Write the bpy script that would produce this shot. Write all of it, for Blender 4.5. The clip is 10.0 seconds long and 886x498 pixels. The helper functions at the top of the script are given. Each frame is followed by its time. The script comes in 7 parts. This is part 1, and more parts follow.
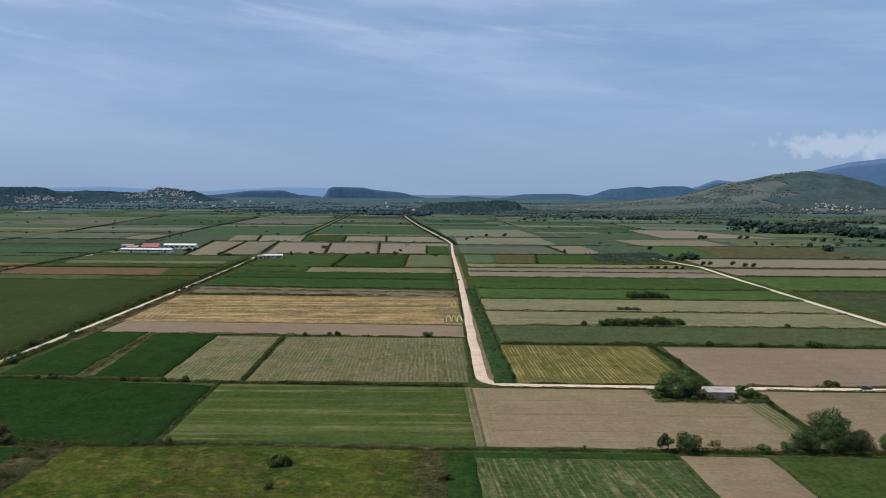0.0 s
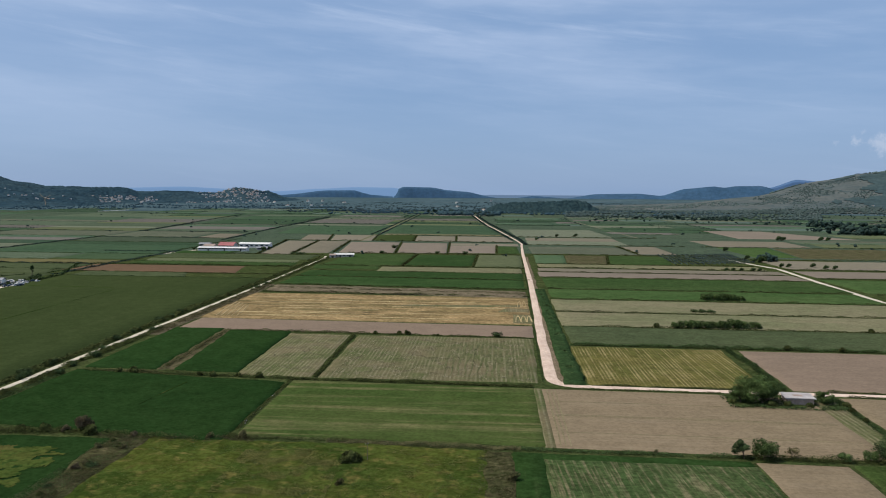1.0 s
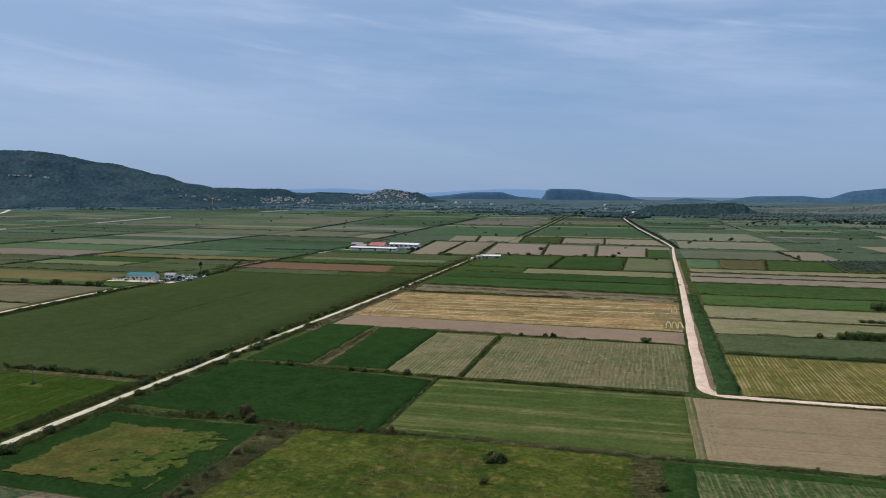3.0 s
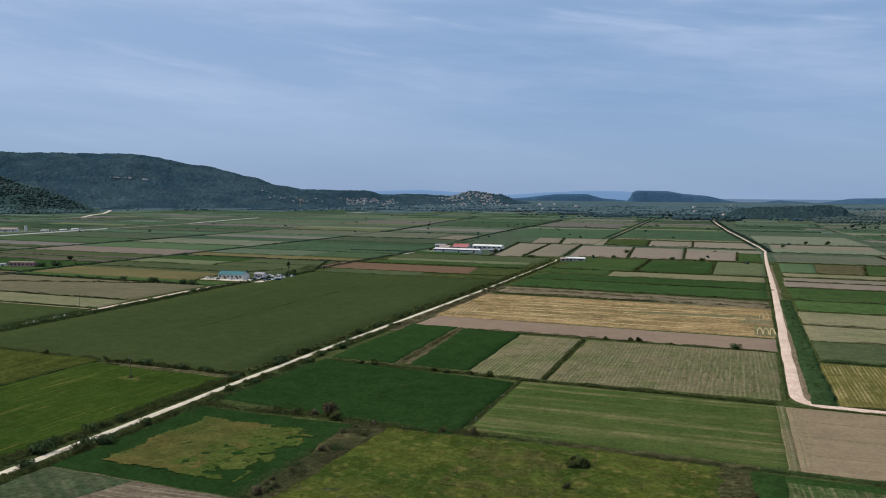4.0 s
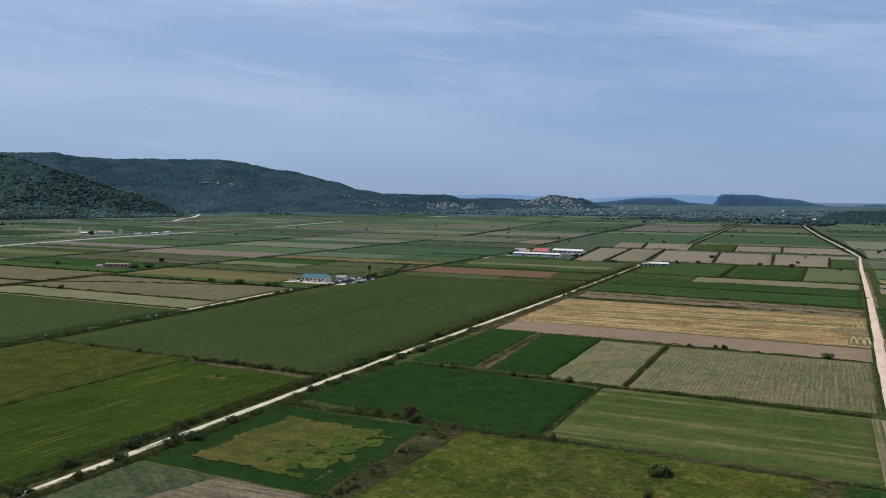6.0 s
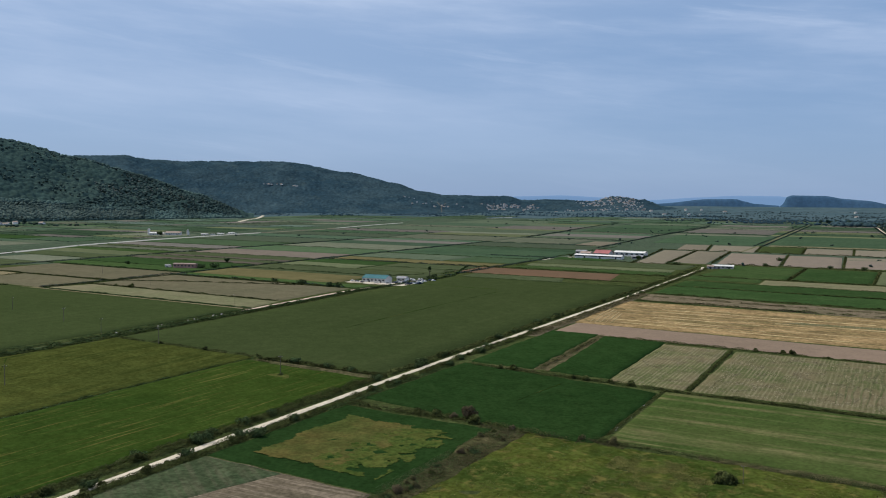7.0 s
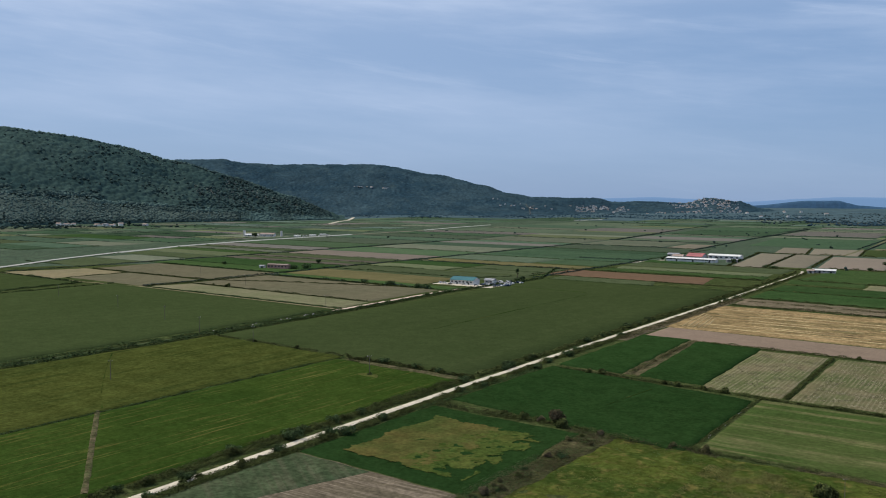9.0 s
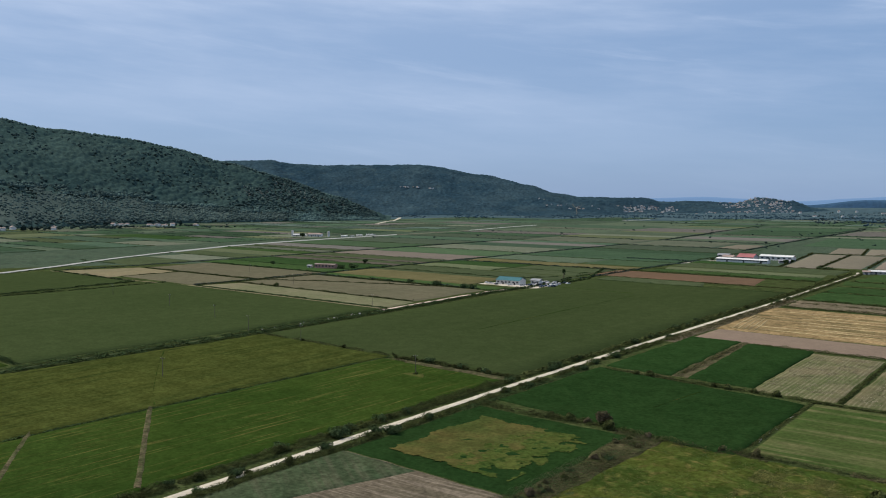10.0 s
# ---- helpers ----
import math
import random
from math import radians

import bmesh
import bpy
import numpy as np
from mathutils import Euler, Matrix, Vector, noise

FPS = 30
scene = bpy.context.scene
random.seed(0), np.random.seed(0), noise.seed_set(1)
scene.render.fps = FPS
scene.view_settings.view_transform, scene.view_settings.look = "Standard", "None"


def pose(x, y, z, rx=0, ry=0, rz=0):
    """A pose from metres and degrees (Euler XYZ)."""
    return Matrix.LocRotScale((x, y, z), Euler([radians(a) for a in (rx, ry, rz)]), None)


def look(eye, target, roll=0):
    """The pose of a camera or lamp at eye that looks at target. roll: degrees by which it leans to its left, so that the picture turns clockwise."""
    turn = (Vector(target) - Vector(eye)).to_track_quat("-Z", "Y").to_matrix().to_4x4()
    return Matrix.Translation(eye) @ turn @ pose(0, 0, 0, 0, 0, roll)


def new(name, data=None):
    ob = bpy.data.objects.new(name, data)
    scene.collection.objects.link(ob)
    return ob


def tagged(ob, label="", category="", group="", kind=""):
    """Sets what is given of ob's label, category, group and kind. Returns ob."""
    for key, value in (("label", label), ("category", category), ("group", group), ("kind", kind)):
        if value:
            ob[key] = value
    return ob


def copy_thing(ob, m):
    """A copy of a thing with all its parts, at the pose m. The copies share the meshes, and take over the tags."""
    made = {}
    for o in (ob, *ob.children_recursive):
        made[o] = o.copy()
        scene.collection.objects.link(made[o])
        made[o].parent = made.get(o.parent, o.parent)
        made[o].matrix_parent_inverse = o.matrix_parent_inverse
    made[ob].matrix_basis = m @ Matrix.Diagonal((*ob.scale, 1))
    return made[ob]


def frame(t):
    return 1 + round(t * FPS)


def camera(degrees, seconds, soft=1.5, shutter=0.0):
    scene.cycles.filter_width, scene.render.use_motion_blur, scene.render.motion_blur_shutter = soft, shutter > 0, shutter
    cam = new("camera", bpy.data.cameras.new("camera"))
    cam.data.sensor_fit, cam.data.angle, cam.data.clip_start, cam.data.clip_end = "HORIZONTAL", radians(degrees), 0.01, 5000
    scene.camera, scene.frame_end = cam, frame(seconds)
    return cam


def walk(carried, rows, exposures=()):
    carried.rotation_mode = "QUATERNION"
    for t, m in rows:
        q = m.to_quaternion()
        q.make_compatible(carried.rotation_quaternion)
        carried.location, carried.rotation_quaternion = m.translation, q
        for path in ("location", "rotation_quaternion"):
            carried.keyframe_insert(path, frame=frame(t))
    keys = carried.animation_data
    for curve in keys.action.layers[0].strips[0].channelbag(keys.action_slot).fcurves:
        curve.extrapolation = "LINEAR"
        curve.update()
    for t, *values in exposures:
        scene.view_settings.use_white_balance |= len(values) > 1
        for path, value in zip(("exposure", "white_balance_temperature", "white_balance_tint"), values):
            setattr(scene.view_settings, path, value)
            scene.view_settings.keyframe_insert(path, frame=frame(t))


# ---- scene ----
cam = camera(55.5, 10.0, 1.05)
PATH = [
    (0, (-0.473, 0.766, 69.93), (-0.488, 2.761, 69.793), 0.3),
    (0.5, (-0.508, 0.65, 69.931), (-0.609, 2.642, 69.793), 0.3),
    (1, (-0.543, 0.534, 69.931), (-0.723, 2.521, 69.793), 0.3),
    (1.5, (-0.576, 0.42, 69.931), (-0.833, 2.398, 69.793), 0.3),
    (2, (-0.606, 0.31, 69.931), (-0.948, 2.276, 69.795), 0.3),
    (2.5, (-0.631, 0.207, 69.931), (-1.055, 2.156, 69.795), 0.3),
    (4, (-0.683, -0.08, 69.936), (-1.392, 1.785, 69.803), 0.4),
    (4.5, (-0.688, -0.164, 69.937), (-1.459, 1.677, 69.806), 0.3),
    (5, (-0.679, -0.238, 69.938), (-1.497, 1.583, 69.81), 0.3),
    (5.5, (-0.655, -0.304, 69.939), (-1.494, 1.507, 69.813), 0.3),
    (7, (-0.536, -0.488, 69.945), (-1.544, 1.235, 69.823), 0.3),
    (7.5, (-0.491, -0.546, 69.946), (-1.548, 1.147, 69.825), 0.2),
    (8, (-0.441, -0.602, 69.947), (-1.542, 1.063, 69.827), 0.2),
    (8.5, (-0.388, -0.657, 69.947), (-1.532, 0.979, 69.828), 0.2),
    (9, (-0.335, -0.711, 69.947), (-1.517, 0.897, 69.829), 0.2),
    (9.5, (-0.28, -0.765, 69.947), (-1.507, 0.81, 69.829), 0.1),
    (10, (-0.224, -0.819, 69.947), (-1.493, 0.723, 69.829), 0.1),
]
walk(cam, [(t, look(eye, target, roll)) for t, eye, target, roll in PATH])

# ---- light: high sun from the left through thin cloud ----
SUN_EL, SUN_AZ = radians(56), radians(-102)
world = bpy.data.worlds.new("sky")
scene.world = world
world.use_nodes = True
wn, wl = world.node_tree.nodes, world.node_tree.links
wn.clear()


def wmath(op, a, b=None, clamp=False):
    n = wn.new("ShaderNodeMath")
    n.operation, n.use_clamp = op, clamp
    for i, v in enumerate((a, b)):
        if v is None:
            continue
        if isinstance(v, (int, float)):
            n.inputs[i].default_value = v
        else:
            wl.new(v, n.inputs[i])
    return n.outputs[0]


def wsmooth(v, lo, hi):
    n = wn.new("ShaderNodeMapRange")
    n.interpolation_type = "SMOOTHSTEP"
    wl.new(v, n.inputs[0])
    n.inputs[1].default_value, n.inputs[2].default_value = lo, hi
    return n.outputs[0]


def wmix(f, a, b):
    n = wn.new("ShaderNodeMix")
    n.data_type = "RGBA"
    for sock, v in ((n.inputs[0], f), (n.inputs[6], a), (n.inputs[7], b)):
        if isinstance(v, (int, float)):
            sock.default_value = v
        elif isinstance(v, tuple):
            sock.default_value = (*v, 1)
        else:
            wl.new(v, sock)
    return n.outputs[2]


def wnoise(vec, scale, detail, rough):
    n = wn.new("ShaderNodeTexNoise")
    n.inputs["Scale"].default_value, n.inputs["Detail"].default_value, n.inputs["Roughness"].default_value = scale, detail, rough
    wl.new(vec, n.inputs["Vector"])
    return n.outputs[0]


sky = wn.new("ShaderNodeTexSky")
sky.sky_type, sky.sun_disc = "NISHITA", False
sky.sun_elevation, sky.sun_rotation = SUN_EL, SUN_AZ
sky.air_density, sky.dust_density, sky.ozone_density = 1.0, 0.6, 1.6
tc = wn.new("ShaderNodeTexCoord")
sep = wn.new("ShaderNodeSeparateXYZ")
wl.new(tc.outputs["Generated"], sep.inputs[0])
up = sep.outputs[2]
bearing = wmath("ARCTAN2", sep.outputs[0], sep.outputs[1])


def cloud_plane(slope, wide, tall):
    flat = wn.new("ShaderNodeCombineXYZ")
    wl.new(wmath("MULTIPLY", bearing, wide), flat.inputs[0])
    wl.new(wmath("MULTIPLY", wmath("ADD", up, wmath("MULTIPLY", bearing, slope)), tall), flat.inputs[1])
    return flat.outputs[0]


veil = wsmooth(wnoise(cloud_plane(0.06, 1.7, 11.0), 1.0, 7, 0.58), 0.38, 0.72)
wisp = wmath("MULTIPLY", wsmooth(wnoise(cloud_plane(0.15, 3.4, 40.0), 1.0, 7, 0.62), 0.53, 0.80), 0.42)
high = wsmooth(up, 0.02, 0.24)
cover = wmath("ADD", wmath("MULTIPLY", veil, wmath("ADD", wmath("MULTIPLY", high, 0.62), 0.14)), wmath("MULTIPLY", wisp, wmath("ADD", wmath("MULTIPLY", high, 0.7), 0.3)), True)
cover = wmath("ADD", cover, wmath("MULTIPLY", wsmooth(up, 0.15, 0.30), 0.22), True)
cover = wmath("ADD", cover, wmath("MULTIPLY", wmath("MULTIPLY", wsmooth(bearing, -0.15, -0.75), wsmooth(up, 0.0, 0.12)), 0.16), True)
# one small heap cloud over the hill
heap_dir = wn.new("ShaderNodeVectorMath")
heap_dir.operation = "SUBTRACT"
wl.new(tc.outputs["Generated"], heap_dir.inputs[0])
heap_dir.inputs[1].default_value = (math.sin(radians(25.0)) * 0.998, math.cos(radians(25.0)) * 0.998, 0.052)
heap_scale = wn.new("ShaderNodeVectorMath")
heap_scale.operation = "MULTIPLY"
wl.new(heap_dir.outputs[0], heap_scale.inputs[0])
heap_scale.inputs[1].default_value = (11.5, 11.5, 62)
heap_len = wn.new("ShaderNodeVectorMath")
heap_len.operation = "LENGTH"
wl.new(heap_scale.outputs[0], heap_len.inputs[0])
puff = wsmooth(wmath("SUBTRACT", wmath("MULTIPLY", wnoise(tc.outputs["Generated"], 70, 7, 0.62), 2.2), heap_len.outputs["Value"]), 0.15, 0.7)
clear_sky = wmix(0.70, sky.outputs[0], (4.3, 6.9, 11.7))
sky_col = wmix(cover, clear_sky, (8.6, 10.4, 13.8))
sky_col = wmix(wmath("MULTIPLY", puff, 0.34), sky_col, (11.5, 12.2, 14.0))
# far sea below the horizon
sea = wsmooth(up, -0.0052, -0.0042)
sky_col = wmix(sea, (2.1, 3.3, 5.2), sky_col)
back = wn.new("ShaderNodeBackground")
back.inputs[1].default_value = 0.062
wl.new(sky_col, back.inputs[0])
wl.new(back.outputs[0], wn.new("ShaderNodeOutputWorld").inputs[0])

sun = new("sun", bpy.data.lights.new("sun", "SUN"))
sun.data.energy, sun.data.angle, sun.data.color = 3.9, radians(1.2), (1.0, 0.93, 0.79)
sun.matrix_world = look((math.sin(SUN_AZ) * math.cos(SUN_EL) * 500, math.cos(SUN_AZ) * math.cos(SUN_EL) * 500, math.sin(SUN_EL) * 500), (0, 0, 0))
scene.view_settings.exposure = 0.0


# ---- materials ----
def start_mat(name, rough=0.9, spec=0.15):
    m = bpy.data.materials.new(name)
    m.use_nodes = True
    b = m.node_tree.nodes["Principled BSDF"]
    b.inputs["Roughness"].default_value = rough
    b.inputs["Specular IOR Level"].default_value = spec
    return m, m.node_tree.nodes, m.node_tree.links, b


def mnoise(n, l, vec, scale, detail=4, rough=0.55):
    t = n.new("ShaderNodeTexNoise")
    t.inputs["Scale"].default_value, t.inputs["Detail"].default_value, t.inputs["Roughness"].default_value = scale, detail, rough
    l.new(vec, t.inputs["Vector"])
    return t.outputs[0]


def mramp(n, l, v, lo, hi, a=0.0, b=1.0):
    r = n.new("ShaderNodeMapRange")
    r.interpolation_type = "SMOOTHSTEP"
    l.new(v, r.inputs[0])
    for i, x in enumerate((lo, hi, a, b)):
        r.inputs[i + 1].default_value = x
    return r.outputs[0]


def mmix(n, l, f, a, b, blend="MIX"):
    x = n.new("ShaderNodeMix")
    x.data_type, x.blend_type = "RGBA", blend
    for sock, v in ((x.inputs[0], f), (x.inputs[6], a), (x.inputs[7], b)):
        if isinstance(v, (int, float)):
            sock.default_value = v
        elif isinstance(v, tuple):
            sock.default_value = (*v, 1)
        else:
            l.new(v, sock)
    return x.outputs[2]


def mgrey(n, l, v):
    c = n.new("ShaderNodeCombineColor")
    for i in range(3):
        l.new(v, c.inputs[i])
    return c.outputs[0]


def mbump(n, l, b, v, strength, dist):
    p = n.new("ShaderNodeBump")
    p.inputs["Strength"].default_value, p.inputs["Distance"].default_value = strength, dist
    l.new(v, p.inputs["Height"])
    l.new(p.outputs[0], b.inputs["Normal"])


def land(name, c1, c2, c3, patch=45.0, rows=None, streak=0.5, lo=0.45, hi=0.65, grain=0.35, bump=0.4, seed=0.0, vary=0.16, fine=1.4, even=0.0):
    """Crop or soil: two colours in broad patches, a third along the rows (bearing, spacing), fine grain and relief."""
    m, n, l, b = start_mat(name, 1.0, 0.0)
    geo = n.new("ShaderNodeNewGeometry")
    pos = n.new("ShaderNodeMapping")
    pos.inputs["Location"].default_value = (seed * 37.0, seed * 91.0, 0)
    l.new(geo.outputs["Position"], pos.inputs[0])
    broad = mramp(n, l, mnoise(n, l, pos.outputs[0], 1.0 / patch, 5, 0.6), 0.36, 0.64)
    col = mmix(n, l, broad, c1, c2)
    if rows:
        bearing, spacing = rows
        turn = n.new("ShaderNodeMapping")
        turn.vector_type = "TEXTURE"
        turn.inputs["Rotation"].default_value[2] = radians(bearing)
        turn.inputs["Scale"].default_value = (spacing, spacing * 28.0, 1000.0)
        l.new(pos.outputs[0], turn.inputs[0])
        line = mnoise(n, l, turn.outputs[0], 1.0, 3, 0.6)
        if even:
            wave = n.new("ShaderNodeTexWave")
            wave.inputs["Scale"].default_value, wave.inputs["Distortion"].default_value, wave.inputs["Detail"].default_value = 0.314, 1.6, 2.5
            l.new(turn.outputs[0], wave.inputs["Vector"])
            both = n.new("ShaderNodeMix")
            both.inputs[0].default_value = even
            l.new(line, both.inputs[2])
            l.new(wave.outputs["Fac"], both.inputs[3])
            line = both.outputs[0]
        patchy = mramp(n, l, mnoise(n, l, pos.outputs[0], 1.0 / (patch * 0.45), 3, 0.6), 0.3, 0.62, 0.25, 1.0)
        mul = n.new("ShaderNodeMath")
        mul.operation = "MULTIPLY"
        l.new(mramp(n, l, line, lo, hi, 0.0, streak), mul.inputs[0])
        l.new(patchy, mul.inputs[1])
        col = mmix(n, l, mul.outputs[0], col, c3)
    else:
        spots = mramp(n, l, mnoise(n, l, pos.outputs[0], 1.0 / (patch * 0.18), 6, 0.65), lo, hi, 0.0, streak)
        col = mmix(n, l, spots, col, c3)
    speck = mnoise(n, l, pos.outputs[0], 1.0 / fine, 5, 0.7)
    col = mmix(n, l, 1.0, col, mgrey(n, l, mramp(n, l, speck, 0.25, 0.75, 1.0 - grain * 1.2, 1.0 + grain * 1.2)), "MULTIPLY")
    mottle = mnoise(n, l, pos.outputs[0], 0.17 / fine, 4, 0.65)
    col = mmix(n, l, 1.0, col, mgrey(n, l, mramp(n, l, mottle, 0.32, 0.68, 1.0 - grain * 0.55, 1.0 + grain * 0.5)), "MULTIPLY")
    info = n.new("ShaderNodeObjectInfo")
    col = mmix(n, l, 1.0, col, mgrey(n, l, mramp(n, l, info.outputs["Random"], 0.0, 1.0, 1.0 - vary, 1.0 + vary)), "MULTIPLY")
    l.new(col, b.inputs["Base Color"])
    mbump(n, l, b, speck, bump, 0.35)
    return m


def leafy_mat(name, dark, light, fuzz=0.35, spread=0.55):
    m, n, l, b = start_mat(name, 0.9, 0.04)
    geo = n.new("ShaderNodeNewGeometry")
    info = n.new("ShaderNodeObjectInfo")
    col = mmix(n, l, geo.outputs["Random Per Island"], dark, light)
    blot = mramp(n, l, mnoise(n, l, geo.outputs["Position"], spread, 4, 0.6), 0.34, 0.66, 1.0 - fuzz, 1.0 + fuzz)
    col = mmix(n, l, 1.0, col, mgrey(n, l, blot), "MULTIPLY")
    col = mmix(n, l, 1.0, col, mgrey(n, l, mramp(n, l, info.outputs["Random"], 0, 1, 0.8, 1.2)), "MULTIPLY")
    l.new(col, b.inputs["Base Color"])
    return m


def plain_mat(name, c, rough=0.7, metal=0.0, scale=1.2, vary=0.18, bump=0.0):
    m, n, l, b = start_mat(name, rough, 0.3)
    tcn = n.new("ShaderNodeTexCoord")
    info = n.new("ShaderNodeObjectInfo")
    a = mnoise(n, l, tcn.outputs["Object"], scale, 6, 0.65)
    z = mnoise(n, l, tcn.outputs["Object"], scale * 0.16, 3, 0.5)
    col = mmix(n, l, 1.0, c, mgrey(n, l, mramp(n, l, a, 0.25, 0.75, 1 - vary, 1 + vary)), "MULTIPLY")
    col = mmix(n, l, 1.0, col, mgrey(n, l, mramp(n, l, z, 0.3, 0.7, 1 - vary * 0.7, 1 + vary * 0.5)), "MULTIPLY")
    col = mmix(n, l, 1.0, col, mgrey(n, l, mramp(n, l, info.outputs["Random"], 0, 1, 0.93, 1.07)), "MULTIPLY")
    l.new(col, b.inputs["Base Color"])
    b.inputs["Metallic"].default_value = metal
    if bump:
        mbump(n, l, b, a, bump, 0.05)
    return m


